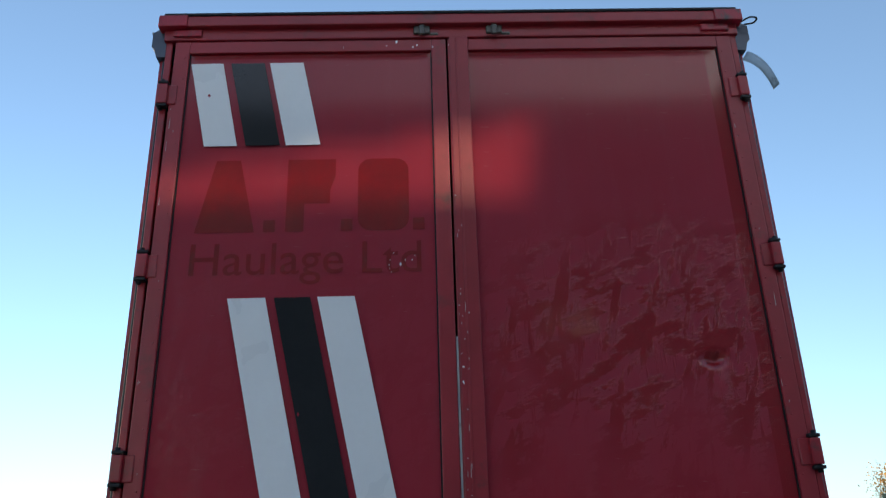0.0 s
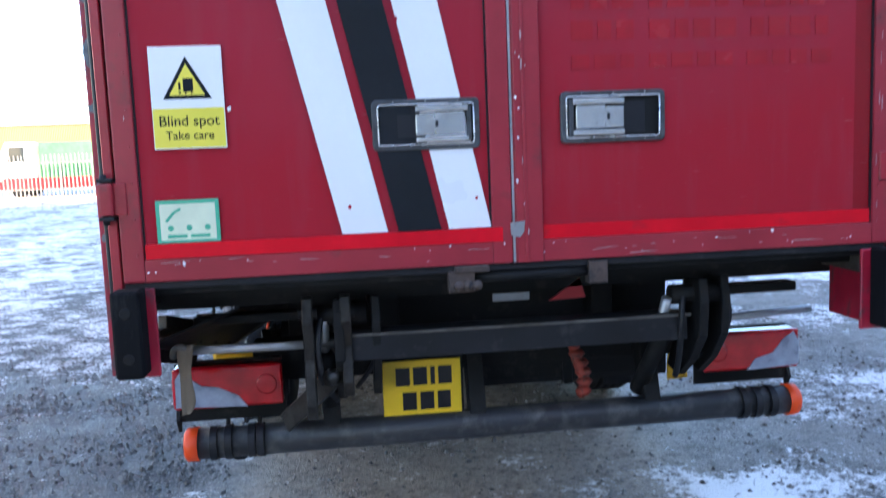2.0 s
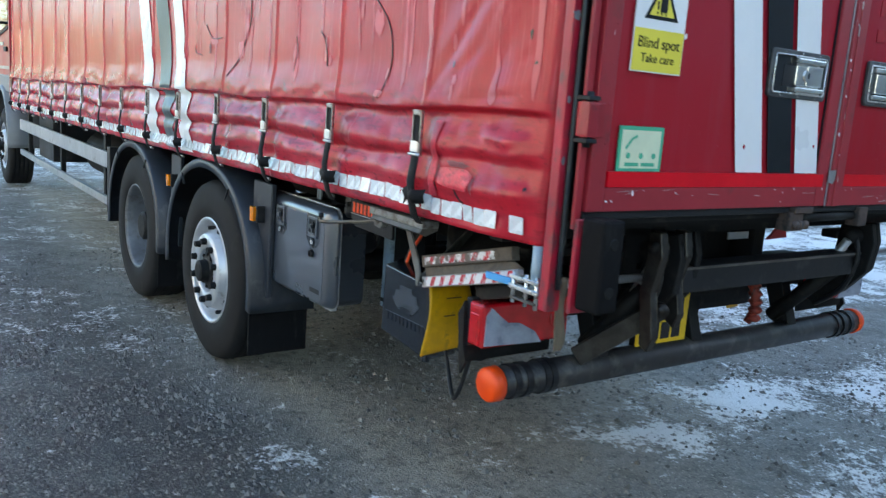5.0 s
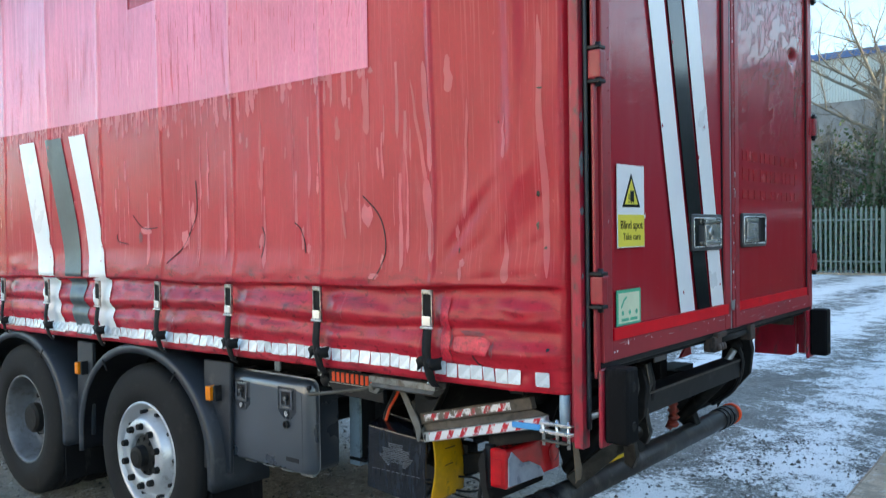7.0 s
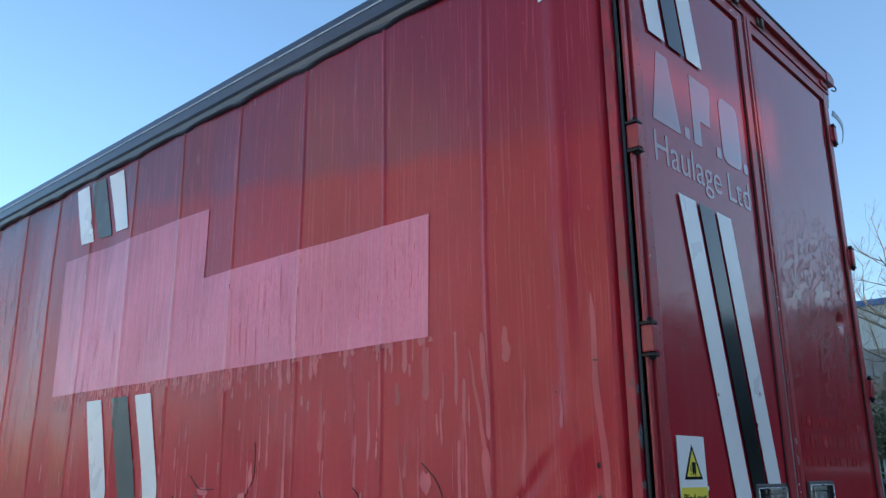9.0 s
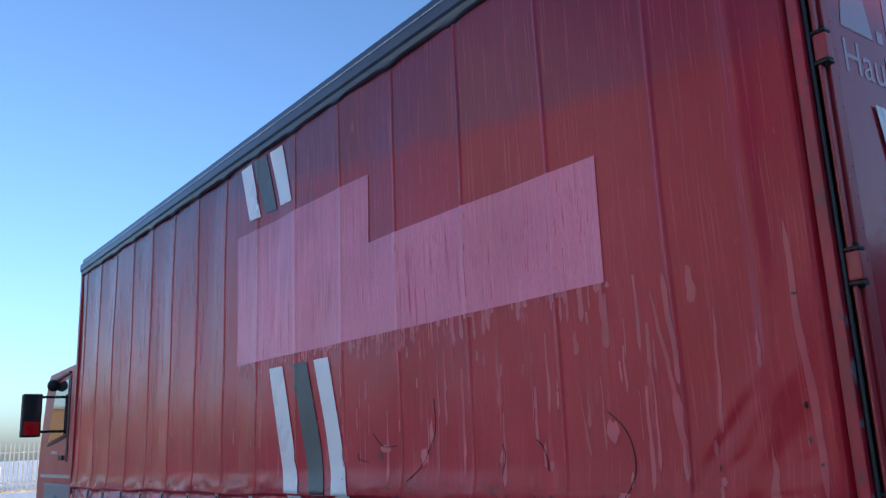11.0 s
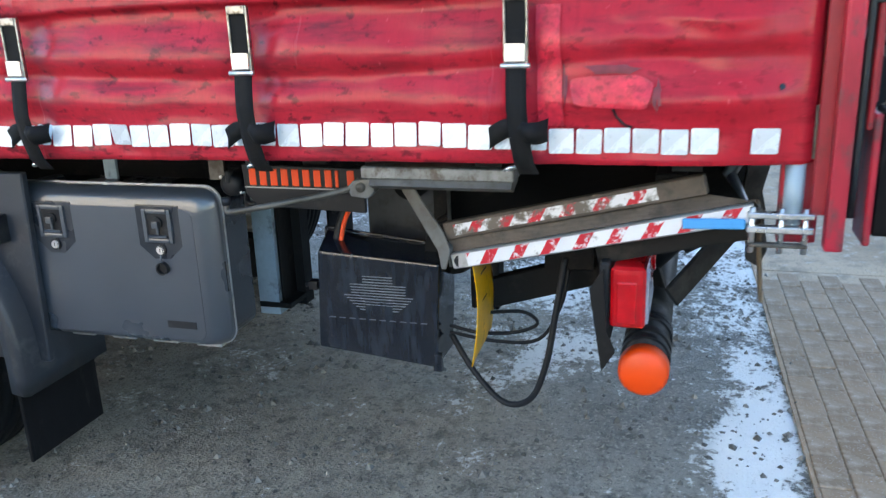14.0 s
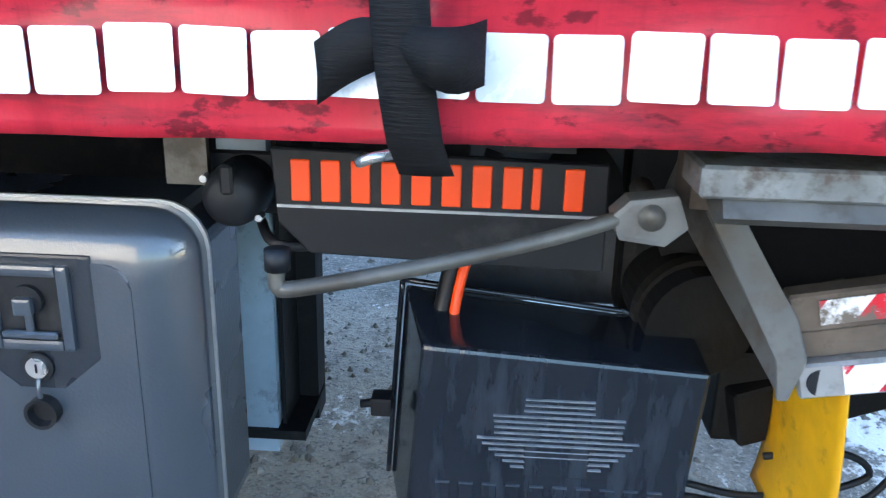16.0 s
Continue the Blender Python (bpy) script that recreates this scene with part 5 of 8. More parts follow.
def rear_doors():
    doors = []
    for s, xa, xb in ((-1, -1.180, SEAM - 0.004), (1, SEAM + 0.004, 1.194)):
        d = part("rear_door", door_panel(xa + 0.05, xb - 0.05, Z0 + 0.06, Z1 - 0.05), M_DOOR, lorry, "red sheet rear door with crinkled vinyl", smooth=True)
        doors.append(d)
        for nm, b in (("door_edge", (xa, xa + 0.062, Z0, Z1)), ("door_edge", (xb - 0.062, xb, Z0, Z1))):
            part(nm, box(b[0], b[1], -0.014, 0.03, b[2], b[3]), M_RED, d, bevel=0.005)
        part("door_edge", box(xa + 0.062, xb - 0.062, -0.013, 0.03, Z1 - 0.056, Z1), M_RED, d, bevel=0.004)
        part("door_edge", box(xa + 0.062, xb - 0.062, -0.013, 0.03, Z0, Z0 + 0.066), M_RED, d, bevel=0.004)
        part("door_trim", box(xa + 0.062, xa + 0.067, -0.0055, 0.0, Z0 + 0.066, Z1 - 0.056), M_BLACK, d)
        part("door_trim", box(xb - 0.067, xb - 0.062, -0.0055, 0.0, Z0 + 0.066, Z1 - 0.056), M_BLACK, d)
        part("marker_tape", box(xa + 0.068, xb - 0.068 if s > 0 else xb - 0.03, -0.0155 if s < 0 else -0.0065, -0.0035, Z0 + 0.067, Z0 + 0.110), M_TAPE, d, "bright red marker tape")
        part("door_seal", box(xa + 0.01, xb - 0.01, -0.003, 0.03, Z0 - 0.012, Z0), M_BLACK, d)
        for z in (3.66, 2.90, 2.155, 1.413):
            hinge_at(s, z, d)
        for k in range(26):
            z = Z0 + 0.08 + k * (Z1 - Z0 - 0.16) / 25
            part("rivet", rod((xa + 0.045 if s < 0 else xb - 0.045, -0.013, z), (xa + 0.045 if s < 0 else xb - 0.045, -0.0165, z), 0.004, 0.002, seg=8), M_RED, d)
    return doors


door_l, door_r = rear_doors()
part("cover_strip", box(SEAM + 0.010, SEAM + 0.09, -0.020, -0.014, Z0, Z1 + 0.01), M_RED, door_r, "red meeting strip", bevel=0.002, seg=1)
part("cover_ridge", box(SEAM + 0.034, SEAM + 0.044, -0.024, -0.020, Z0, Z1), M_RED, door_r, bevel=0.0015, seg=1)
part("bare_edge", box(SEAM - 0.003, SEAM + 0.004, -0.016, -0.013, Z0, 2.6), M_ALLOY, door_r, "bare scraped metal edge")
part("bare_patch", prism([(SEAM - 0.012, 1.29), (SEAM + 0.034, 1.295), (SEAM + 0.03, 1.262), (SEAM + 0.018, 1.245), (SEAM - 0.01, 1.252)], "y", -0.0212, -0.0192), M_ALLOY, door_r, "bare scraped patch")
lock_set(-0.443, -0.123, 1.519, 1.669, False, door_l)
lock_set(0.124, 0.450, 1.521, 1.676, True, door_r)


def slanted(name, xa, xb, z1, xc, xd, z0, material, parent, depth=(-0.0068, -0.0052)):
    return part(name, prism([(xa, z1), (xb, z1), (xd, z0), (xc, z0)], "y", *depth), material, parent)


def door_graphics():
    for a, b, m in ((-1.107, -0.973, M_WHITE), (-0.940, -0.800, M_BLACKV), (-0.778, -0.637, M_WHITE)):
        slanted("stripe", a, b, 3.818, a + 0.085, b + 0.083, 3.42, m, door_l)
    for a, b, c, d, m in ((-0.881, -0.740, -0.545, -0.410, M_WHITE), (-0.708, -0.573, -0.378, -0.250, M_BLACKV), (-0.546, -0.407, -0.226, -0.097, M_WHITE)):
        slanted("stripe", a, b, 2.768, c, d, 1.280, m, door_l)
    # faded company lettering, as plain blocks
    def ghost(pts):
        part("faded_lettering", prism(pts, "y", -0.0002, 0.0020), M_GHOST, door_l)
    ghost([(-1.03, 3.04), (-0.80, 3.04), (-0.87, 3.355), (-0.965, 3.355)])
    ghost([(-0.68, 3.04), (-0.61, 3.04), (-0.61, 3.16), (-0.51, 3.16), (-0.51, 3.22), (-0.49, 3.28), (-0.49, 3.355), (-0.68, 3.355)])
    ghost([(x, z) for x, z in rounded(-0.40, -0.20, 3.04, 3.355, 0.05, 4)])
    for x0 in (-0.765, -0.465, -0.185):
        ghost([(x0, 3.04), (x0 + 0.045, 3.04), (x0 + 0.045, 3.09), (x0, 3.09)])
    words("Haulage Ltd", 0.188, pose(-0.597, 0.0004, 2.855 + 0.066, 90, 0, 0), M_GHOST, door_l, "faded_lettering")
    for row, h, n in ((1.918, 0.048, 12), (1.828, 0.056, 11), (1.742, 0.042, 13)):
        x = 0.165
        for k in range(n):
            w = 0.042 + 0.012 * ((k * 7 + n) % 3)
            if x + w < 1.02:
                part("faded_lettering", box(x, x + w, -0.0002, 0.0020, row, row + h), M_GHOSTB, door_r)
            x += w + (0.048 if k in (2, 6) else 0.016)


door_graphics()


def warning_sign():
    x0, x1, z0, z1 = -1.065, -0.862, 1.549, 1.838
    s = part("warning_sign", box(x0, x1, -0.008, -0.004, z0, z1), M_WHITE, door_l, "white and yellow blind spot warning sticker")
    zm = z0 + 0.115
    part("yellow_band", box(x0 + 0.002, x1 - 0.002, -0.0088, -0.0079, z0 + 0.003, zm), M_WARNY, s)
    cx = (x0 + x1) / 2

    def tri(half, base, top, y0, y1, m, nm):
        part(nm, prism([(cx - half, base), (cx + half, base), (cx, top)], "y", y0, y1), m, s, bevel=0.0)
    tri(0.068, zm + 0.026, zm + 0.145, -0.0090, -0.0081, M_BLACKV, "triangle_edge")
    tri(0.050, zm + 0.036, zm + 0.124, -0.0097, -0.0089, M_WARNY, "triangle")
    part("pictogram", box(cx - 0.010, cx + 0.018, -0.0104, -0.0096, zm + 0.046, zm + 0.084), M_BLACKV, s)
    part("pictogram", box(cx - 0.006, cx - 0.001, -0.0104, -0.0096, zm + 0.039, zm + 0.045), M_BLACKV, s)
    part("pictogram", box(cx + 0.010, cx + 0.015, -0.0104, -0.0096, zm + 0.039, zm + 0.045), M_BLACKV, s)
    part("pictogram", box(cx - 0.023, cx - 0.017, -0.0104, -0.0096, zm + 0.052, zm + 0.074), M_BLACKV, s)
    part("pictogram", box(cx - 0.023, cx - 0.017, -0.0104, -0.0096, zm + 0.041, zm + 0.047), M_BLACKV, s)
    words("Blind spot", 0.042, pose(cx, -0.0092, zm - 0.037, 90, 0, 0), M_BLACKV, s)
    words("Take care", 0.034, pose(cx, -0.0092, zm - 0.078, 90, 0, 0), M_BLACKV, s)
    part("paint_chip", prism([(x1 + 0.005, 1.66), (x1 + 0.016, 1.667), (x1 + 0.017, 1.655), (x1 + 0.009, 1.65)], "y", -0.005, -0.003), M_WHITE, door_l)


def green_sticker():
    x0, x1, z0, z1 = -1.077, -0.898, 1.279, 1.403
    s = part("lift_sticker", box(x0, x1, -0.008, -0.004, z0, z1), M_GREEN, door_l, "green and cream sticker, worn")
    part("panel", box(x0 + 0.011, x1 - 0.011, -0.0088, -0.0079, z0 + 0.008, z1 - 0.011), M_CREAM, s)
    for k in range(3):
        part("dot", rod((x0 + 0.04 + 0.052 * k, -0.0088, z0 + 0.043), (x0 + 0.04 + 0.052 * k, -0.0096, z0 + 0.043), 0.0085, seg=16), M_GREEN, s)
    part("arm", beam((x0 + 0.028, -0.0092, z0 + 0.062), (x0 + 0.05, -0.0092, z0 + 0.088), 0.0008, 0.008, up=(0.7, 0, -0.7)), M_GREEN, s)
    part("arm", beam((x0 + 0.05, -0.0092, z0 + 0.088), (x0 + 0.07, -0.0092, z0 + 0.098), 0.0008, 0.007, up=(-0.5, 0, 0.9)), M_GREEN, s)
    part("caption", box(x0 + 0.03, x0 + 0.085, -0.0096, -0.0087, z0 + 0.014, z0 + 0.024), M_GREEN, s)
    part("caption", box(x0 + 0.095, x0 + 0.15, -0.0096, -0.0087, z0 + 0.014, z0 + 0.024), M_GREEN, s)


warning_sign()
green_sticker()


def paint_chips():
    """Pale chips knocked out of the paint along the door frames and the stripes."""
    rng = random.Random(17)
    spots = [(rng.uniform(-1.15, 1.15), -0.0136, rng.uniform(Z0 + 0.01, Z0 + 0.06), door_l) for _ in range(26)]
    spots += [(SEAM + 0.012 + rng.uniform(0, 0.03), -0.0206, rng.uniform(1.25, 3.2), door_r) for _ in range(26)]
    spots += [(rng.uniform(-0.6, 0.2), -0.0136, rng.uniform(Z1 - 0.05, Z1 - 0.01), door_l) for _ in range(8)]
    spots += [(rng.uniform(-0.32, -0.18), -0.0050, rng.uniform(2.86, 2.95), door_l) for _ in range(9)]
    bm = bmesh.new()
    for x, y, z, d in spots:
        r = 0.0016 + 0.0035 * rng.random() ** 2
        n = 7
        k = rng.uniform(0.5, 1.8)
        ring = [(x + r * math.cos(6.283 * i / n) * rng.uniform(0.6, 1.3), z + r * k * math.sin(6.283 * i / n) * rng.uniform(0.6, 1.3)) for i in range(n)]
        prism(ring, "y", y - 0.0012, y + 0.002, bm)
    part("paint_chip", bm, M_WHITE, door_l, "pale chips in the paint")["kind"] = "stuff"
    bm = bmesh.new()
    for x, z in ((-1.02, 3.66), (-0.60, 2.33), (-0.70, 2.0), (-0.47, 1.62), (-0.36, 1.9), (-0.27, 1.42), (-0.52, 1.36), (-0.14, 1.37), (-0.3, 2.03)):
        prism([(x + 0.006 * math.cos(i) * rng.uniform(0.5, 1.2), z + 0.007 * math.sin(i) * rng.uniform(0.6, 1.3)) for i in range(6)], "y", -0.0078, -0.006, bm)
    part("paint_chip", bm, M_DOOR, door_l, "small red holes in the stripes")["kind"] = "stuff"


paint_chips()


def paint_scratches():
    """Thin pale scratches through the paint of the lower door edge, the meeting strip and the hinge sides."""
    rng = random.Random(41)
    bm = bmesh.new()
    for _ in range(20):
        x, z, L = rng.uniform(-1.16, 1.1), rng.uniform(Z0 + 0.004, Z0 + 0.062), 0.012 + 0.11 * rng.random() ** 3
        k, w = rng.uniform(-0.05, 0.05), rng.uniform(0.0006, 0.0016)
        prism([(x, z - w), (x + L * 0.6, z + k * L - w * 0.6), (x + L, z + k * L * 1.4), (x + L * 0.5, z + k * L + w), (x, z + w * 0.4)], "y", -0.0148, -0.012, bm)
    for _ in range(20):
        x, z, L = SEAM + rng.uniform(0.012, 0.05), rng.uniform(1.2, 3.0), 0.006 + 0.05 * rng.random() ** 2.5
        w = rng.uniform(0.0008, 0.0026)
        prism([(x - w, z), (x + w * 0.5, z - 0.002), (x + w, z + L * 0.6), (x, z + L), (x - w * 0.8, z + L * 0.5)], "y", -0.0248 if abs(x - SEAM - 0.039) < 0.006 else -0.0208, -0.018, bm)
    for _ in range(26):
        x, z, L = rng.choice((-1.0, 1.0)) * rng.uniform(1.135, 1.175), rng.uniform(1.2, 3.6), 0.006 + 0.05 * rng.random() ** 2.5
        w = rng.uniform(0.0006, 0.0018)
        prism([(x - w, z), (x + w, z + 0.002), (x + w * 0.6, z + L), (x - w * 0.5, z + L * 0.8)], "y", -0.0148, -0.012, bm)
    part("paint_scratch", bm, M_PRIMER, door_l, "thin pale scratches in the paint")["kind"] = "stuff"


paint_scratches()


def top_latches():
    for x in (-0.135, 0.175):
        bm = box(x - 0.035, x + 0.035, -0.03, 0.0, 3.945, 3.985)
        box(x - 0.012, x + 0.012, -0.045, -0.03, 3.93, 3.98, bm)
        box(x + 0.03, x + 0.07, -0.024, -0.01, 3.94, 3.955, bm)
        part("top_latch", bm, M_STEEL, lorry, "grimy steel latch", bevel=0.004, seg=1)
    bm = box(-0.235, -0.155, -0.02, 0.03, 1.085, 1.15)
    lump_l = part("bottom_latch", bm, M_RUSTY, lorry, "rusty dark latch", bevel=0.006)
    part("latch_cap", box(-0.215, -0.11, -0.026, 0.0, 1.145, 1.166), M_RUSTY, lump_l, bevel=0.003, seg=1)
    for k in range(3):
        part("latch_lug", rod((-0.205 + 0.028 * k, -0.018, 1.105), (-0.205 + 0.028 * k, -0.032, 1.108), 0.015, seg=12), M_RUSTY, lump_l, smooth=True)
    part("bottom_latch", box(0.20, 0.26, -0.02, 0.03, 1.09, 1.16), M_RUSTY, lorry, "rusty dark latch", bevel=0.006)
    part("latch_bar", rod((-0.155, 0.01, 1.125), (0.22, 0.01, 1.128), 0.016, seg=14), M_CHASSIS, lorry, "grimy latch bar", smooth=True)
    # twisted wire and a strip of torn sheet at the top corner
    part("wire_loop", hose([(1.25, -0.03, 3.985), (1.29, -0.035, 4.005), (1.315, -0.04, 3.995), (1.30, -0.035, 3.975), (1.26, -0.03, 3.97)], 0.004), M_BLACK, lorry, smooth=True)

    def flap(u, v):
        return (1.240 + 0.107 * u + 0.03 * (v - 0.5), -0.02 - 0.03 * math.sin(u * 3), 3.815 - 0.16 * u ** 1.15 + 0.045 * (v - 0.5) * (1 - 0.4 * u))
    part("torn_strip", sheet(flap, 12, 3, (0, 0.002, 0)), M_BLUEGREY, lorry, "torn strip of grey sheet", smooth=True)


top_latches()


def corner_buffers():
    for x0, x1 in ((-1.200, -1.118), (1.12, 1.205)):
        bm = box(x0, x1, -0.108, -0.02, 0.905, 1.158)
        b = part("rubber_buffer", bm, M_BUFFER, lorry, "black rubber dock buffer", bevel=0.018, seg=3)
        for z in (0.965, 1.095):
            part("recess", rod(((x0 + x1) / 2, -0.1075, z), ((x0 + x1) / 2, -0.1105, z), 0.017, 0.014, seg=16), M_CHASSIS, b)
    part("corner_foot", box(-1.19, -1.16, 0.075, 0.15, 0.885, 1.15), M_POST, lorry, "red steel corner foot", bevel=0.008)
    part("corner_foot", prism([(0.075, 0.90), (0.10, 0.885), (0.30, 0.885), (0.30, 1.15), (0.075, 1.15)], "x", 1.183, 1.221), M_POST, lorry, "red steel corner foot")
    for s in (-1, 1):
        part("foot_plate", box(min(s * 1.095, s * 1.212), max(s * 1.095, s * 1.212), -0.02, -0.006, 0.89, 1.15), M_POST, lorry, "red steel foot plate", bevel=0.003, seg=1)


corner_buffers()


def tail_lift():
    y = 0.20
    part("lift_beam", box(-0.545, 0.59, y - 0.04, y + 0.05, 0.850, 0.942), M_BLACK, lorry, "black folded tail lift beam", bevel=0.006)
    part("beam_lip", box(-0.54, 0.60, y - 0.046, y - 0.04, 0.932, 0.940), M_STEEL, lorry)
    for s, x in ((-1, -0.575), (1, 0.635)):
        outline = [(0.14, 1.06), (0.12, 0.98), (0.135, 0.86), (0.22, 0.76), (0.33, 0.68), (0.42, 0.70), (0.36, 0.80), (0.28, 0.90), (0.27, 1.04)]
        part("lift_arm", prism(outline, "x", x - 0.016, x + 0.016), M_CHASSIS, lorry, "black curved lift arm", bevel=0.003, seg=1)
        x2 = x - s * 0.12 if s < 0 else x + 0.09
        part("lift_arm", prism([(a + 0.03, b) for a, b in outline], "x", x2 - 0.014, x2 + 0.014), M_CHASSIS, lorry, bevel=0.003, seg=1)
        part("lift_pivot", rod((x - 0.09, 0.2, 1.0), (x + 0.09, 0.2, 1.0), 0.034, seg=18), M_CHASSIS, lorry, smooth=True)
        part("ram", rod((x - s * 0.03 - 0.08, 0.22, 0.86), (x - s * 0.03 - 0.08, 0.47, 0.60), 0.032, seg=16), M_CHASSIS, lorry, smooth=True)
        part("ram", rod((x - s * 0.03 - 0.08, 0.3, 0.78), (x - s * 0.03 - 0.08, 0.18, 0.99), 0.018, seg=14), M_ALLOY, lorry, smooth=True)
        part("lift_hose", hose([(x - 0.05, 0.19, 1.02), (x - 0.07, 0.15, 0.92), (x - 0.06, 0.2, 0.78), (x - 0.02, 0.33, 0.68)], 0.011), M_BLACK, lorry, smooth=True)
        part("lift_hose", hose([(x + 0.1, 0.3, 1.04), (x + 0.12, 0.2, 0.95), (x + 0.11, 0.24, 0.83), (x + 0.05, 0.4, 0.7)], 0.009), M_BLACK, lorry, smooth=True)
    # upright greasy links beside the nearside arm, and the flat link that slopes down to the tube
    for x, z0, z1 in ((-0.672, 0.67, 1.07), (-0.552, 0.74, 1.07)):
        part("lift_link", prism([(0.13, z1), (0.115, z1 - 0.08), (0.15, (z0 + z1) / 2), (0.12, z0 + 0.05), (0.14, z0), (0.175, z0 + 0.02), (0.17, z0 + 0.08), (0.195, (z0 + z1) / 2), (0.17, z1 - 0.06), (0.18, z1)], "x", x - 0.017, x + 0.017), M_GREASE, lorry, "greasy upright lift link", bevel=0.004, seg=1)
        part("link_pin", rod((x - 0.03, 0.15, z1 - 0.05), (x + 0.03, 0.15, z1 - 0.05), 0.02, seg=14), M_CHASSIS, lorry, smooth=True)
    part("lift_link", beam((-0.60, 0.17, 0.80), (-0.78, 0.36, 0.60), 0.014, 0.07), M_GREASE, lorry, "flat greasy sloping link", bevel=0.004, seg=1)
    part("link_pin", rod((-0.615, 0.15, 0.80), (-0.585, 0.19, 0.80), 0.025, seg=14), M_GREASE, lorry, smooth=True)
    part("brace", prism([(0.15, 0.985), (0.28, 0.99), (0.26, 1.06)], "y", 0.30, 0.312), M_CABRED, lorry, "red gusset under the floor")
    # silver cross shafts and folded platform ends each side
    part("cross_shaft", rod((-1.08, 0.20, 0.912), (-0.58, 0.22, 0.902), 0.014, seg=12), M_ALLOY, lorry, "dull silver shaft", smooth=True)
    part("cross_shaft", rod((0.68, 0.28, 0.885), (1.12, 0.32, 0.895), 0.014, seg=12), M_ALLOY, lorry, "dull silver shaft", smooth=True)
    part("platform_edge", box(-1.06, -0.62, 0.33, 0.40, 0.965, 0.995), M_CHASSIS, lorry, bevel=0.004, seg=1)
    part("platform_edge", box(0.72, 1.08, 0.34, 0.41, 0.96, 0.995), M_CHASSIS, lorry, bevel=0.004, seg=1)
    part("serial_plate", box(-0.04, 0.09, 0.345, 0.35, 0.985, 1.012), M_ALLOY, lorry, "small grey maker plate")
    # underrun tube
    part("underrun_tube", rod((-1.09, 0.408, 0.533), (1.08, 0.408, 0.533), 0.054, seg=28), M_TUBE, lorry, "black underrun tube", smooth=True)
    for x in (-1.03, -0.98, -0.90, -0.87, 0.90, 0.95, 1.01):
        part("tube_band", rod((x - 0.012, 0.408, 0.533), (x + 0.012, 0.408, 0.533), 0.060, seg=28), M_BLACK, lorry, smooth=False)
    for s, x in ((-1, -1.085), (1, 1.075)):
        prof = [(0.0, s * 0.045), (0.048, s * 0.045), (0.058, s * 0.036), (0.060, 0.0), (0.052, -s * 0.002)]
        part("tube_cap", lathe(prof, (x, 0.408, 0.533), 32), M_ORANGE, lorry, "bright orange plastic end cap", smooth=True)
    for x in (-0.62, -0.1, 0.55):
        part("tube_bracket", prism([(0.37, 0.555), (0.45, 0.555), (0.56, 0.85), (0.47, 0.85)], "x", x - 0.03, x + 0.03), M_CHASSIS, lorry, bevel=0.003, seg=1)


tail_lift()


def rear_lamps():
    for s in (-1, 1):
        xo, xi = (-1.162, -0.785) if s < 0 else (1.132, 0.755)
        a, b = min(xo, xi), max(xo, xi)
        lamp = part("rear_lamp", box(a, b, 0.405, 0.485, 0.656, 0.803), M_LENS, lorry, "red rear lamp cluster with a broken corner", bevel=0.018, seg=3)
        part("lamp_base", box(a + 0.008, b - 0.008, 0.486, 0.51, 0.648, 0.808), M_BLACK, lamp, bevel=0.004, seg=1)
        c = -1.150 if s < 0 else 1.125
        out = [(c + s * 0.002, 0.668), (c - s * 0.24, 0.658), (c - s * 0.21, 0.698), (c - s * 0.14, 0.733), (c - s * 0.09, 0.738), (c - s * 0.05, 0.768), (c - s * 0.02, 0.793), (c + s * 0.0, 0.768)]
        if s > 0:
            out = [(c, 0.668), (c - 0.20, 0.658), (c - 0.17, 0.698), (c - 0.1, 0.718), (c - 0.06, 0.768), (c - 0.02, 0.793), (c, 0.758)]
        part("broken_lens", prism(out, "y", 0.400, 0.43), M_LENSW, lamp, "pale bare reflector where the lens is broken")
        part("lens_circle", lathe([(0.034, 0.404), (0.036, 0.400), (0.030, 0.399), (0.0, 0.4)], ((xi + s * 0.055), 0.0, 0.733), 24, "y"), M_LENS, lamp, smooth=True)
        part("side_lens", box(xo - 0.004, xo + 0.004, 0.425, 0.47, 0.668, 0.768), M_LENS, lamp, bevel=0.003, seg=1)
        part("lamp_bracket", prism([(0.50, 0.798), (0.53, 0.748), (0.50, 0.55), (0.47, 0.6), (0.49, 0.648)], "x", xo - 0.008, xo + 0.004), M_CHASSIS, lorry, "bent dark lamp bracket")
        part("lamp_carrier", box(a, b, 0.49, 0.50, 0.59, 0.668), M_CHASSIS, lorry, "grimy grey lamp carrier")

    def webbing(u, v):
        """A frayed strap end that loops over the shaft and hangs down in front of the lamp."""
        y = 0.215 - 0.045 * math.sin(min(1.0, u * 5) * math.pi / 2) - 0.015 * smooth01(0.2, 1.0, u)
        x = -1.050 - 0.024 * u - 0.008 * math.sin(u * 6) + (v - 0.5) * (0.046 - 0.010 * u + 0.006 * math.sin(u * 11))
        z = 0.910 + 0.025 * math.sin(min(1.0, u * 4) * math.pi) - 0.195 * smooth01(0.05, 1.0, u) + 0.012 * (v - 0.5) * math.sin(u * 9)
        return (x, y + 0.006 * math.sin(v * 3.1), z)
    part("strap_end", sheet(webbing, 24, 4, (0, 0.004, 0)), M_ROPE, lorry, "frayed tan webbing strap end", smooth=True)
    part("strap_hook", hose([(-1.105, 0.20, 0.895), (-1.095, 0.185, 0.92), (-1.075, 0.185, 0.926), (-1.05, 0.19, 0.915)], 0.012), M_STEEL, lorry, "worn steel hook under the strap", smooth=True)


rear_lamps()


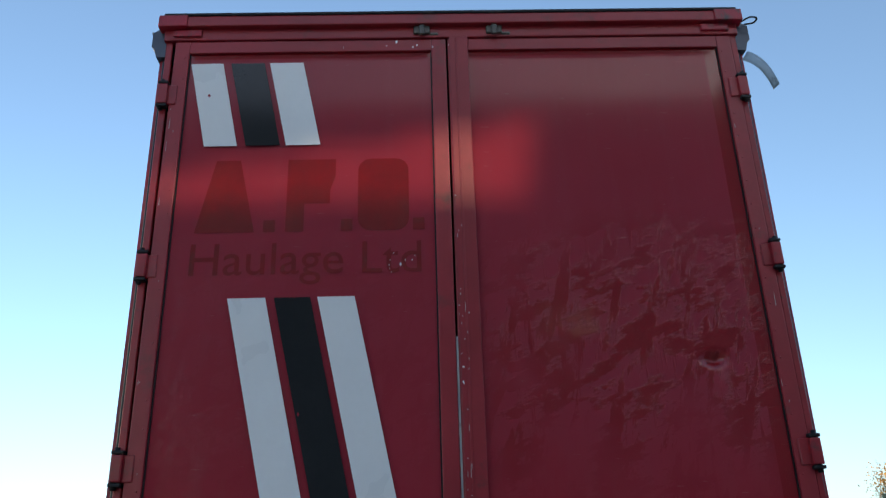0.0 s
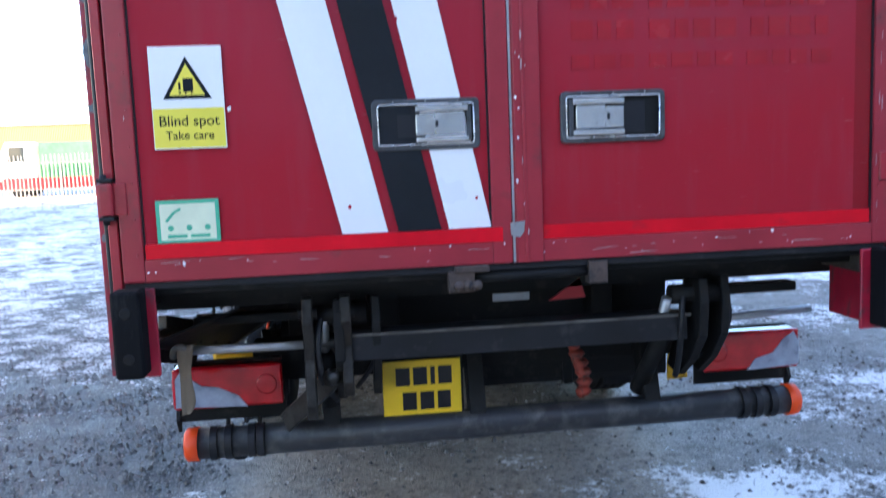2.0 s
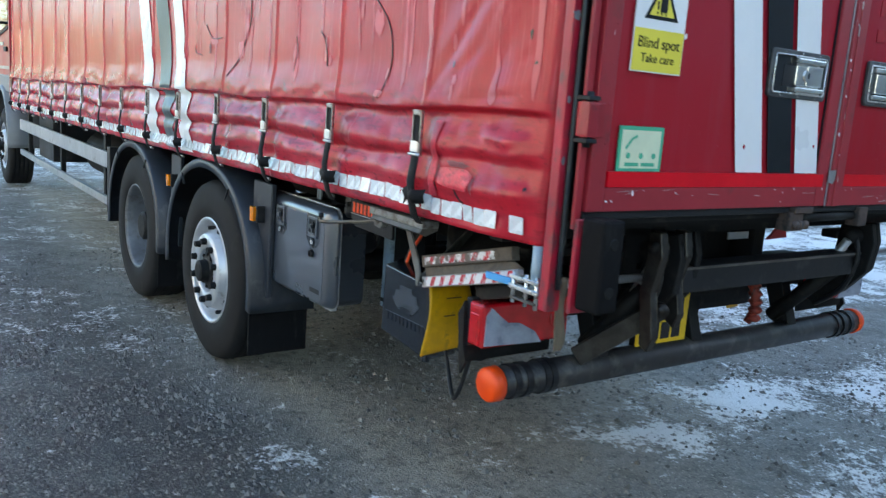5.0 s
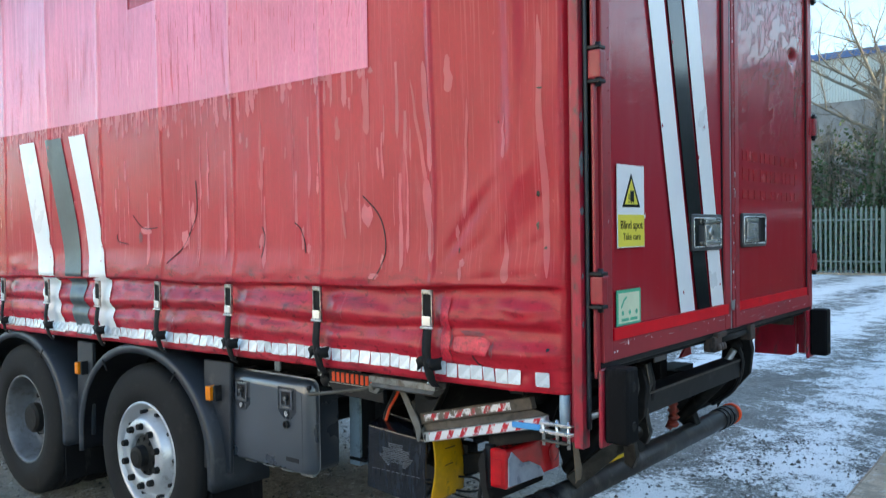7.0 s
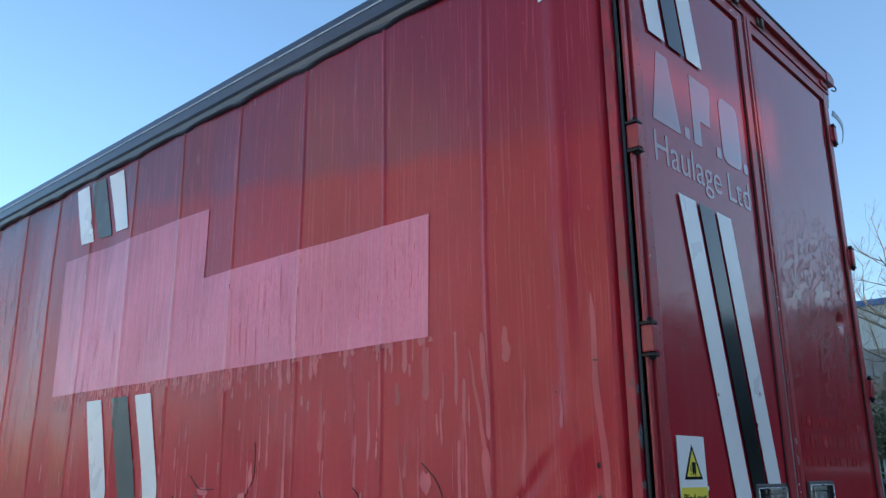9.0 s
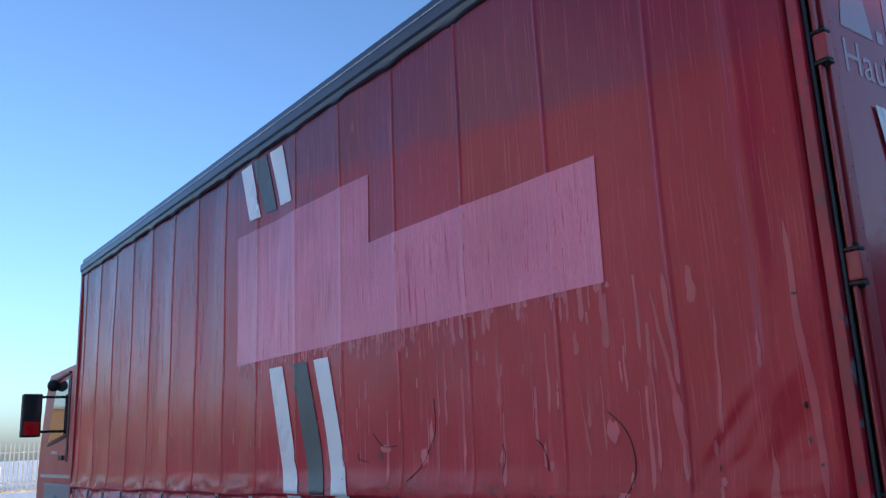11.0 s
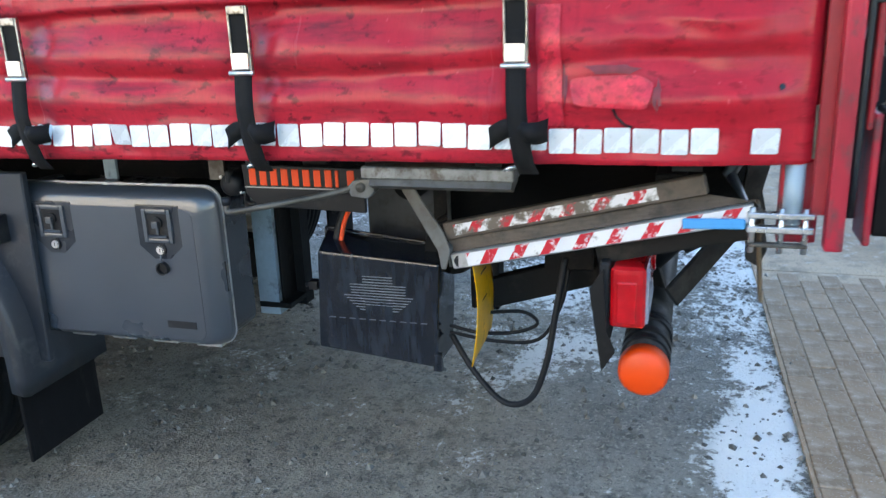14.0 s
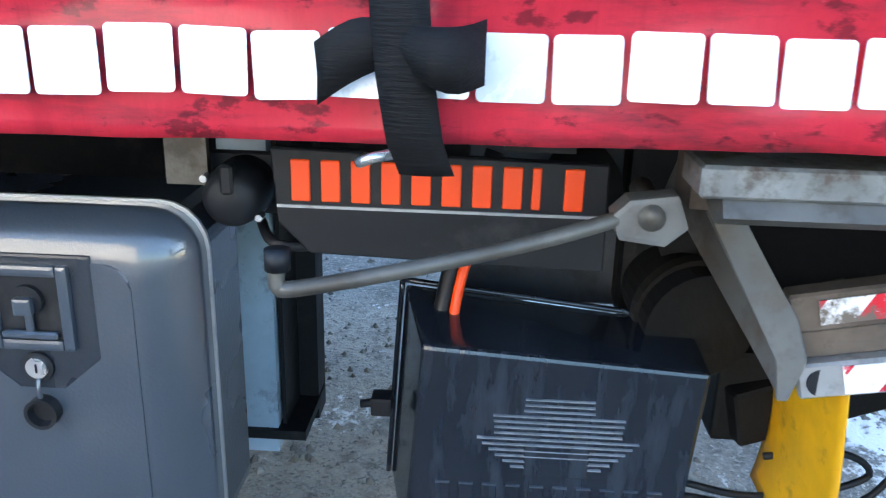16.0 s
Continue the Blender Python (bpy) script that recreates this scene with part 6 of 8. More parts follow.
def number_plate():
    p = part("number_plate", box(-0.437, -0.157, 0.395, 0.403, 0.575, 0.782), M_YELLOW, lorry, "yellow number plate, marks as plain bars", bevel=0.002, seg=1)
    for x0, x1, z0, z1 in ((-0.39, -0.34, 0.692, 0.757), (-0.328, -0.278, 0.692, 0.757), (-0.266, -0.25, 0.692, 0.757), (-0.238, -0.19, 0.692, 0.757),
                           (-0.368, -0.318, 0.602, 0.667), (-0.305, -0.256, 0.602, 0.667), (-0.243, -0.196, 0.602, 0.667)):
        part("bar", box(x0, x1, 0.3935, 0.3955, z0, z1), M_BLACKV, p)
    part("plate_holder", box(-0.435, -0.148, 0.404, 0.43, 0.565, 0.79), M_CHASSIS, lorry)


number_plate()


def wheel(x, y, r, deep, side):
    """A lorry wheel. side -1: nearside. deep: the rim sits far in, as on a twin-tyred axle."""
    w = 0.29
    s = side

    def prof(rows):
        return [(a, -s * b) for a, b in rows]
    zc = r + GROUND + 0.006
    c = (x, y, zc)
    tread = [(0.285, 0.01), (0.30, -0.006), (0.36, -0.012), (r - 0.045, -0.004), (r - 0.014, 0.012), (r, 0.045)]
    for k in range(4):
        g = 0.06 + k * 0.052
        tread += [(r, g), (r - 0.012, g + 0.004), (r - 0.012, g + 0.012), (r, g + 0.016)]
    tread += [(r, w - 0.045), (r - 0.014, w - 0.012), (0.36, w + 0.01), (0.285, w - 0.01)]
    tyre = part("wheel", lathe(prof(tread), c, 72, closed=True), M_RUBBER, lorry, "black tyre on a steel wheel", smooth=True)
    mrim = M_RIMDARK if deep else M_RIM
    if deep:
        rows = [(0.292, 0.012), (0.292, 0.0), (0.280, 0.0), (0.272, 0.02), (0.262, 0.06), (0.258, 0.15), (0.24, 0.17), (0.18, 0.165), (0.165, 0.15), (0.12, 0.15), (0.115, 0.10), (0.10, 0.085), (0.0, 0.085)]
    else:
        rows = [(0.294, 0.012), (0.294, -0.004), (0.282, -0.006), (0.272, 0.014), (0.262, 0.05), (0.245, 0.075), (0.225, 0.045), (0.205, -0.01), (0.196, -0.022), (0.125, -0.022), (0.12, -0.012), (0.118, 0.03), (0.0, 0.03)]
    part("rim", lathe(prof(rows), c, 60), mrim, tyre, "silver painted steel rim" if not deep else "dirty grey steel rim", smooth=True)
    hub = [(0.112, 0.03), (0.11, 0.0), (0.085, -0.012), (0.062, -0.02), (0.058, -0.06), (0.04, -0.068), (0.0, -0.068)] if not deep else [(0.10, 0.09), (0.098, 0.05), (0.08, 0.035), (0.0, 0.035)]
    part("hub", lathe(prof(hub), c, 36), M_CHASSIS, tyre, "black greasy hub", smooth=False)
    rb = 0.162 if not deep else 0.155
    xb = -0.022 if not deep else 0.155
    for k in range(10):
        a = 2 * math.pi * (k + 0.5) / 10
        py, pz = y + rb * math.cos(a), zc + rb * math.sin(a)
        part("wheel_nut", rod((x - s * xb, py, pz), (x - s * (xb - 0.028), py, pz), 0.020, 0.017, seg=6), M_CHASSIS, tyre)
        if not deep:
            part("hub_bolt", rod((x - s * 0.0, y + 0.09 * math.cos(a), zc + 0.09 * math.sin(a)), (x + s * 0.018, y + 0.09 * math.cos(a), zc + 0.09 * math.sin(a)), 0.010, seg=6), M_CHASSIS, tyre)
    if not deep:
        for k in range(10):
            a = 2 * math.pi * k / 10
            p = Vector((x - s * 0.036, y + 0.236 * math.cos(a), zc + 0.236 * math.sin(a)))
            part("vent_hole", rod(p + Vector((s * 0.02, 0, 0)), p - Vector((s * 0.02, 0, 0)), 0.011, seg=12), M_BLACK, tyre)
    return tyre


R_TYRE = 0.497
AXLES = (2.79, 4.27, 10.62)
for sd in (-1, 1):
    wheel(sd * 1.205, AXLES[0], R_TYRE, False, sd)
    wheel(sd * 1.205, AXLES[1], R_TYRE, True, sd)
    wheel(sd * 0.88, AXLES[1], R_TYRE, True, sd)
    wheel(sd * 1.19, AXLES[2], R_TYRE, False, sd)


def mudguard(y, x0, x1, r, a0, a1, z=0.47, flat=1.0, rear=1.0, power=2.0):
    """A curved plastic mudguard with a turned-down outer lip; rear scales its rearward half, power its roundness."""
    n = 40

    def pt(a, rr):
        cy, sz = math.cos(a), math.sin(a)
        e = 2.0 / power
        py = math.copysign(abs(cy) ** e, cy) * rr * (1.0 if cy > 0 else rear)
        pz = (abs(sz) ** e if sz > 0 else -abs(sz)) * rr * flat
        if sz < 0:
            py = math.copysign(rr, cy) * (1.0 if cy > 0 else rear)
        return y + py, z + pz
    bm = bmesh.new()
    rings = []
    for i in range(n + 1):
        a = radians(a0 + (a1 - a0) * i / n)
        yo, zo = pt(a, r)
        yi, zi = pt(a, r - 0.055)
        yj, zj = pt(a, r - 0.012)
        rings.append([bm.verts.new(v) for v in ((x1, yo, zo), (x0 + 0.012, yo, zo), (x0, yj, zj), (x0 + 0.002, yi, zi), (x0 + 0.012, yi, zi), (x0 + 0.014, yj, zj), (x1, yj, zj))])
    for a, b in zip(rings, rings[1:]):
        for j in range(7):
            bm.faces.new((a[j], a[(j + 1) % 7], b[(j + 1) % 7], b[j]))
    bm.faces.new(rings[0][::-1])
    bm.faces.new(rings[-1])
    return bm


def side_gear(s):
    x0, x1 = (-1.245, -0.90) if s < 0 else (1.245, 0.90)
    for yc, r, fl, rr, pw in ((2.79, 0.68, 0.86, 1.0, 2.1), (4.26, 0.645, 0.88, 1.0, 2.05)):
        g = part("mudguard", mudguard(yc, x0, x1, r, -10, 190, 0.44, fl, rr, pw), M_FENDER, lorry, "grey plastic mudguard", smooth=True)
        for a in (50, 130):
            k = radians(a)
            part("mudguard_joint", beam((x0 + s * 0.002, yc + 0.50 * math.cos(k), 0.47 + 0.50 * math.sin(k)), (x0 + s * 0.002, yc + 0.57 * math.cos(k), 0.47 + 0.575 * math.sin(k)), 0.004, 0.008, up=(1, 0, 0)), M_BLACK, g)
    # panels between and behind the guards, with marker lamps
    for y0, y1 in ((2.06, 2.28), (3.42, 3.60)):
        xa, xb = min(x0 - s * 0.075, x0 - s * 0.1), max(x0 - s * 0.075, x0 - s * 0.1)
        part("guard_panel", prism([(y0, 0.98), (y0 + 0.02, 0.42), (y1 + 0.02, 0.42), (y1, 0.98)], "x", xa, xb), M_FENDER, lorry, bevel=0.004, seg=1)
        yl = (y0 + y1) / 2 - 0.005
        lb = part("marker_lamp", box(min(x0 - s * 0.02, x0 - s * 0.075), max(x0 - s * 0.02, x0 - s * 0.075), yl - 0.012, yl + 0.03, 0.79, 0.86), M_AMBER, lorry, "amber side marker lamp", bevel=0.006)
        part("lamp_foot", box(min(x0 - s * 0.035, x0 - s * 0.078), max(x0 - s * 0.035, x0 - s * 0.078), yl - 0.03, yl - 0.012, 0.785, 0.865), M_BLACK, lb, bevel=0.003, seg=1)
    for yf in (2.15, 3.66):
        part("mud_flap", box(min(x0, x1) + 0.015, max(x0, x1) - 0.015, yf, yf + 0.012, 0.115, 0.46), M_BUFFER, lorry, "black rubber mud flap", bevel=0.003, seg=1)
    # side guard rails ahead of the wheels
    for z in (0.845, 0.50):
        part("side_guard", box(min(s * 1.225, s * 1.195), max(s * 1.225, s * 1.195), 5.0, 9.1, z - 0.11 if z > 0.6 else z - 0.05, z + 0.01), M_ALLOY, lorry, "dull alloy side guard rail", bevel=0.006)
    for yb in (5.2, 6.9, 8.7):
        part("guard_bracket", box(min(s * 1.19, s * 1.15), max(s * 1.19, s * 1.15), yb, yb + 0.06, 0.42, 1.08), M_CHASSIS, lorry)
    part("guard_end", box(min(s * 1.23, s * 1.10), max(s * 1.23, s * 1.10), 4.90, 4.99, 0.40, 0.90), M_BLACK, lorry, bevel=0.008)
    part("battery_box", box(min(s * 1.12, s * 0.6), max(s * 1.12, s * 0.6), 7.7, 8.5, 0.5, 1.0), M_BLACK, lorry, bevel=0.01)
    part("air_tank", rod((s * 0.85, 5.2, 0.72), (s * 0.85, 6.6, 0.72), 0.2, seg=24), M_CHASSIS, lorry, smooth=True)


side_gear(-1)
side_gear(1)


def chassis():
    for s in (-1, 1):
        part("chassis_rail", box(s * 0.40 - 0.04, s * 0.40 + 0.04, 0.5, 11.4, 0.78, 1.02), M_CHASSIS, lorry, bevel=0.004, seg=1)
    for y in (0.62, 1.5, 2.2, 3.3, 4.6, 6.0, 7.5):
        part("cross_member", box(-0.4, 0.4, y, y + 0.08, 0.8, 1.0), M_CHASSIS, lorry)
    for y in AXLES[:2]:
        part("axle", rod((-0.95, y, 0.413), (0.95, y, 0.413), 0.075, seg=16), M_CHASSIS, lorry, smooth=True)
        for s in (-1, 1):
            part("air_spring", lathe([(0.0, 0.56), (0.11, 0.56), (0.14, 0.6), (0.11, 0.65), (0.14, 0.7), (0.11, 0.76), (0.0, 0.76)], (s * 0.5, y - 0.35, 0), 24, "z"), M_RUBBER, lorry, smooth=True)
    for y in np.arange(0.3, 9.4, 0.42):
        part("floor_bearer", box(-1.2, 1.2, y, y + 0.06, 1.03, 1.092), M_CHASSIS, lorry)
    part("lift_torsion_box", box(-0.9, 0.9, 0.55, 0.68, 0.70, 0.84), M_CHASSIS, lorry, bevel=0.008)
    part("hydraulic_pipe", hose([(0.26, 0.44, 0.84), (0.27, 0.40, 0.74), (0.30, 0.41, 0.66), (0.29, 0.43, 0.6)], 0.018), M_BELLOWS, lorry, "dull red bellows hose", smooth=True)
    # plain black block added to darken the space behind the lift
    part("machinery_block", box(-0.06, 0.74, 0.72, 1.0, 0.57, 1.03), M_CHASSIS, lorry, "black block that stands for dark machinery under the floor", bevel=0.03, seg=2)
    part("block_strap", box(0.30, 0.34, 0.712, 1.008, 0.562, 1.035), M_CHASSIS, lorry, bevel=0.004, seg=1)
    for k, (x, z) in enumerate(((0.262, 0.80), (0.272, 0.765), (0.285, 0.73), (0.295, 0.695), (0.298, 0.66), (0.295, 0.625))):
        part("bellows_ring", lathe([(0.0, -0.014), (0.02, -0.014), (0.031, 0.0), (0.02, 0.014), (0.0, 0.014)], (x, 0.405, z), 16, "z"), M_BELLOWS, lorry, "dull orange-red bellows ring", smooth=True)
    part("rear_brake", lathe([(0.0, 0.0), (0.09, 0.0), (0.1, 0.03), (0.1, 0.15), (0.06, 0.19), (0.0, 0.19)], (-0.45, 0.62, 0.9), 24, "y"), M_CHASSIS, lorry, smooth=True)


chassis()


def move_new(build, dx, dy, dz):
    """Builds a group of parts and sets it at its place under the floor."""
    had = set(bpy.data.objects)
    build()
    for o in bpy.data.objects:
        if o not in had and o.parent == lorry:
            o.matrix_basis = pose(dx, dy, dz) @ o.matrix_basis


def toolbox():
    y0, y1, z0, z1 = 1.508, 2.178, 0.498, 0.936
    t = part("toolbox", prism(rounded(y0, y1, z0 + 0.008, z1 - 0.003, 0.045, 5), "x", -1.0905, -0.965), M_LIDB, lorry, "black plastic toolbox with two latches")
    part("lid_seal", prism(rounded(y0 - 0.012, y1 + 0.012, z0 - 0.003, z1 + 0.009, 0.05, 5), "x", -1.0945, -1.090), M_ALLOY, t, "pale lid seal")
    # lid with a sloping, round-cornered border and a flat front
    bm = bmesh.new()
    levels = [(-1.094, rounded(y0 - 0.009, y1 + 0.009, z0 - 0.001, z1 + 0.006, 0.05, 5)), (-1.112, rounded(y0 - 0.006, y1 + 0.007, z0 + 0.001, z1 + 0.004, 0.05, 5)),
              (-1.136, rounded(y0 + 0.028, y1 - 0.004, z0 + 0.010, z1 - 0.024, 0.035, 5)), (-1.141, rounded(y0 + 0.05, y1 - 0.012, z0 + 0.018, z1 - 0.042, 0.028, 5))]
    rings = [[bm.verts.new((lx, a, c)) for a, c in out] for lx, out in levels]
    for ra, rb in zip(rings, rings[1:]):
        for k in range(len(ra)):
            bm.faces.new((ra[k], ra[(k + 1) % len(ra)], rb[(k + 1) % len(ra)], rb[k]))
    bm.faces.new(rings[0][::-1])
    bm.faces.new(rings[-1])
    part("lid_border", bm, M_LID, t, smooth=True)
    part("lid", prism(rounded(y0 + 0.054, y1 - 0.016, z0 + 0.022, z1 - 0.046, 0.025, 5), "x", -1.1425, -1.13), M_LID, t, "dark grey lid with faint diamond moulding", bevel=0.008, seg=3)
    for yc in (y0 + 0.158, y0 + 0.498):
        zc = z1 - 0.100
        out = [(yc - 0.066, zc + 0.062), (yc + 0.066, zc + 0.062), (yc + 0.066, zc - 0.05), (yc + 0.024, zc - 0.086), (yc - 0.024, zc - 0.086), (yc - 0.066, zc - 0.05)]
        pocket = part("latch_pocket", prism(out, "x", -1.1432, -1.135), M_LIDB, t, bevel=0.003, seg=2)
        bm = box(-1.150, -1.14, yc - 0.044, yc - 0.032, zc - 0.04, zc + 0.052)
        box(-1.150, -1.14, yc + 0.032, yc + 0.044, zc - 0.04, zc + 0.052, bm)
        box(-1.150, -1.14, yc - 0.032, yc + 0.032, zc + 0.040, zc + 0.052, bm)
        box(-1.150, -1.14, yc - 0.032, yc + 0.032, zc - 0.04, zc - 0.028, bm)
        part("latch_frame", bm, M_LID, pocket, bevel=0.004)
        part("latch_well", box(-1.1450, -1.1436, yc - 0.032, yc + 0.032, zc - 0.028, zc + 0.040), M_BLACK, pocket)
        part("latch_knob", rod((-1.144, yc, zc + 0.015), (-1.151, yc, zc + 0.015), 0.016, seg=18), M_BLACK, pocket, smooth=False)
        part("latch_tab", box(-1.160, -1.150, yc - 0.009, yc + 0.010, zc + 0.002, zc + 0.020), M_LID, pocket, bevel=0.003)
        part("latch_stem", box(-1.152, -1.146, yc - 0.004, yc + 0.004, zc - 0.02, zc + 0.004), M_LID, pocket, bevel=0.0015, seg=1)
        part("latch_bar", box(-1.154, -1.146, yc - 0.029, yc + 0.029, zc - 0.026, zc - 0.018), M_LID, pocket, bevel=0.002, seg=1)
        part("key_ring", rod((-1.143, yc, zc - 0.060), (-1.1475, yc, zc - 0.060), 0.0165, seg=20), M_BLACK, pocket)
        part("key_cylinder", rod((-1.147, yc, zc - 0.060), (-1.1505, yc, zc - 0.060), 0.0115, seg=20), M_CHROME, pocket)
        part("key_slot", box(-1.1512, -1.150, yc - 0.001, yc + 0.001, zc - 0.065, zc - 0.055), M_BLACK, pocket)
    part("key_cover", lathe([(0.0, 0.006), (0.012, 0.006), (0.0135, -0.004), (0.0175, -0.004), (0.0175, 0.012), (0.0, 0.014)], (-1.152, y0 + 0.158, z1 - 0.211), 22), M_BLACK, t, "hanging black key cover")
    part("cover_tie", hose([(-1.148, y0 + 0.158, z1 - 0.173), (-1.152, y0 + 0.1575, z1 - 0.183), (-1.15, y0 + 0.158, z1 - 0.197)], 0.0028, seg=6), M_LID, t, smooth=True)
    for k in range(4):
        part("lid_hinge", box(-1.10, -1.07, y0 + 0.04 + k * 0.14, y0 + 0.12 + k * 0.14, z0 - 0.014, z0 + 0.004), M_ALLOY, t, bevel=0.003, seg=1)
    part("maker_mark", box(-1.1438, -1.142, y0 + 0.08, y0 + 0.17, z0 + 0.055, z0 + 0.075), M_BLACK, t, "moulded maker mark as a bar")
    part("hanger", box(-1.0, -0.99, y0 + 0.38, y0 + 0.42, 0.93, 1.08), M_BLUEGREY, lorry)
    part("hanger", box(-1.05, -1.04, y0 + 0.0, y0 + 0.045, 0.95, 1.07), M_STEEL, lorry)


toolbox()


def lift_control():
    """Bracket channels, socket, maker board, crank rod and the open control box."""
    for x, y, w, m in ((-0.80, 1.505, 0.033, M_BLUEGREY), (-0.70, 1.46, 0.028, M_CHASSIS)):
        bm = prism([(x - 0.003, y - w), (x - 0.003, y + w), (x + 0.05, y + w), (x + 0.05, y + w - 0.006), (x + 0.003, y + w - 0.006), (x + 0.003, y - w + 0.006), (x + 0.05, y - w + 0.006), (x + 0.05, y - w)], "z", 0.50, 1.08)
        part("bracket_channel", bm, m, lorry, "blue-grey steel channel" if w > 0.03 else "")
    part("bracket_foot", box(-0.81, -0.66, 1.43, 1.535, 0.525, 0.54), M_CHASSIS, lorry)
    part("bracket_gusset", box(-0.79, -0.68, 1.462, 1.468, 0.54, 1.05), M_CHASSIS, lorry)
    sock = part("socket", lathe([(0.0, -0.055), (0.02, -0.055), (0.03, -0.045), (0.034, -0.02), (0.034, 0.02), (0.024, 0.03), (0.0, 0.03)], (-1.0, 1.445, 0.958), 28), M_BLACK, lorry, "round black trailer socket", smooth=True)
    part("socket_flange", box(-0.985, -0.975, 1.405, 1.485, 0.925, 0.995), M_BLACK, sock, bevel=0.003, seg=1)
    part("socket_lug", box(-1.059, -1.035, 1.438, 1.452, 0.965, 0.997), M_BLACK, sock, bevel=0.003, seg=1)
    for dy, dz in ((0.028, 0.02), (-0.028, -0.02)):
        part("screw", rod((-1.03, 1.445 + dy, 0.958 + dz), (-1.045, 1.445 + dy, 0.958 + dz), 0.004, seg=8), M_CHROME, sock)
    part("socket_cable", hose([(-0.99, 1.43, 0.92), (-1.03, 1.40, 0.905), (-1.0, 1.33, 0.90)], 0.006), M_BLACK, lorry, smooth=True)
    board = part("maker_board", prism([(1.06, 0.90), (1.36, 0.908), (1.392, 0.94), (1.398, 1.018), (1.062, 1.012)], "x", -1.062, -1.05), M_BLACK, lorry, "black board with orange maker bars", bevel=0.002, seg=1)
    for k in range(10):
        y = 1.380 - k * 0.0302
        w = 0.0262 if k != 8 else 0.0125
        bm = box(-1.0645, -1.0615, y - w * 0.86, y - w * 0.12, 0.964, 1.007)
        part("orange_block", bm, M_ORANGE, board, "plain orange block", bevel=0.0012, seg=1)
    part("board_edge", box(-1.064, -1.0615, 1.065, 1.392, 0.957, 0.960), M_ALLOY, board)
    # crank rod
    part("crank_rod", hose([(-1.13, 1.045, 0.985), (-1.16, 1.12, 0.968), (-1.2, 1.24, 0.948), (-1.222, 1.335, 0.934), (-1.224, 1.352, 0.937), (-1.222, 1.352, 0.955)], 0.0075, seg=10), M_STEEL, lorry, "bare steel crank rod", smooth=True)
    part("crank_knob", rod((-1.222, 1.352, 0.95), (-1.222, 1.352, 0.968), 0.011, seg=14), M_BLACK, lorry, smooth=True)
    part("crank_pivot", prism([(1.0, 0.975), (1.02, 0.957), (1.062, 0.962), (1.07, 0.985), (1.055, 1.0), (1.012, 1.006)], "x", -1.145, -1.115), M_GALVB, lorry, "grimy steel pivot bracket", bevel=0.005)
    part("crank_pivot", rod((-1.15, 1.035, 0.985), (-1.06, 1.03, 0.99), 0.012, seg=14), M_STEEL, lorry, smooth=True)
    # ribbed strip under the floor edge
    part("sill_strip", box(-1.20, -1.13, 0.655, 1.01, 1.018, 1.046), M_GALVE, lorry, bevel=0.003, seg=1)
    part("sill_strip", prism([(-1.205, 1.004), (-1.18, 0.992), (-1.13, 1.010), (-1.13, 1.018), (-1.195, 1.018)], "y", 0.66, 0.99), M_STEEL, lorry, "pale pressed strip")


move_new(lift_control, -0.03, 0.032, -0.015)


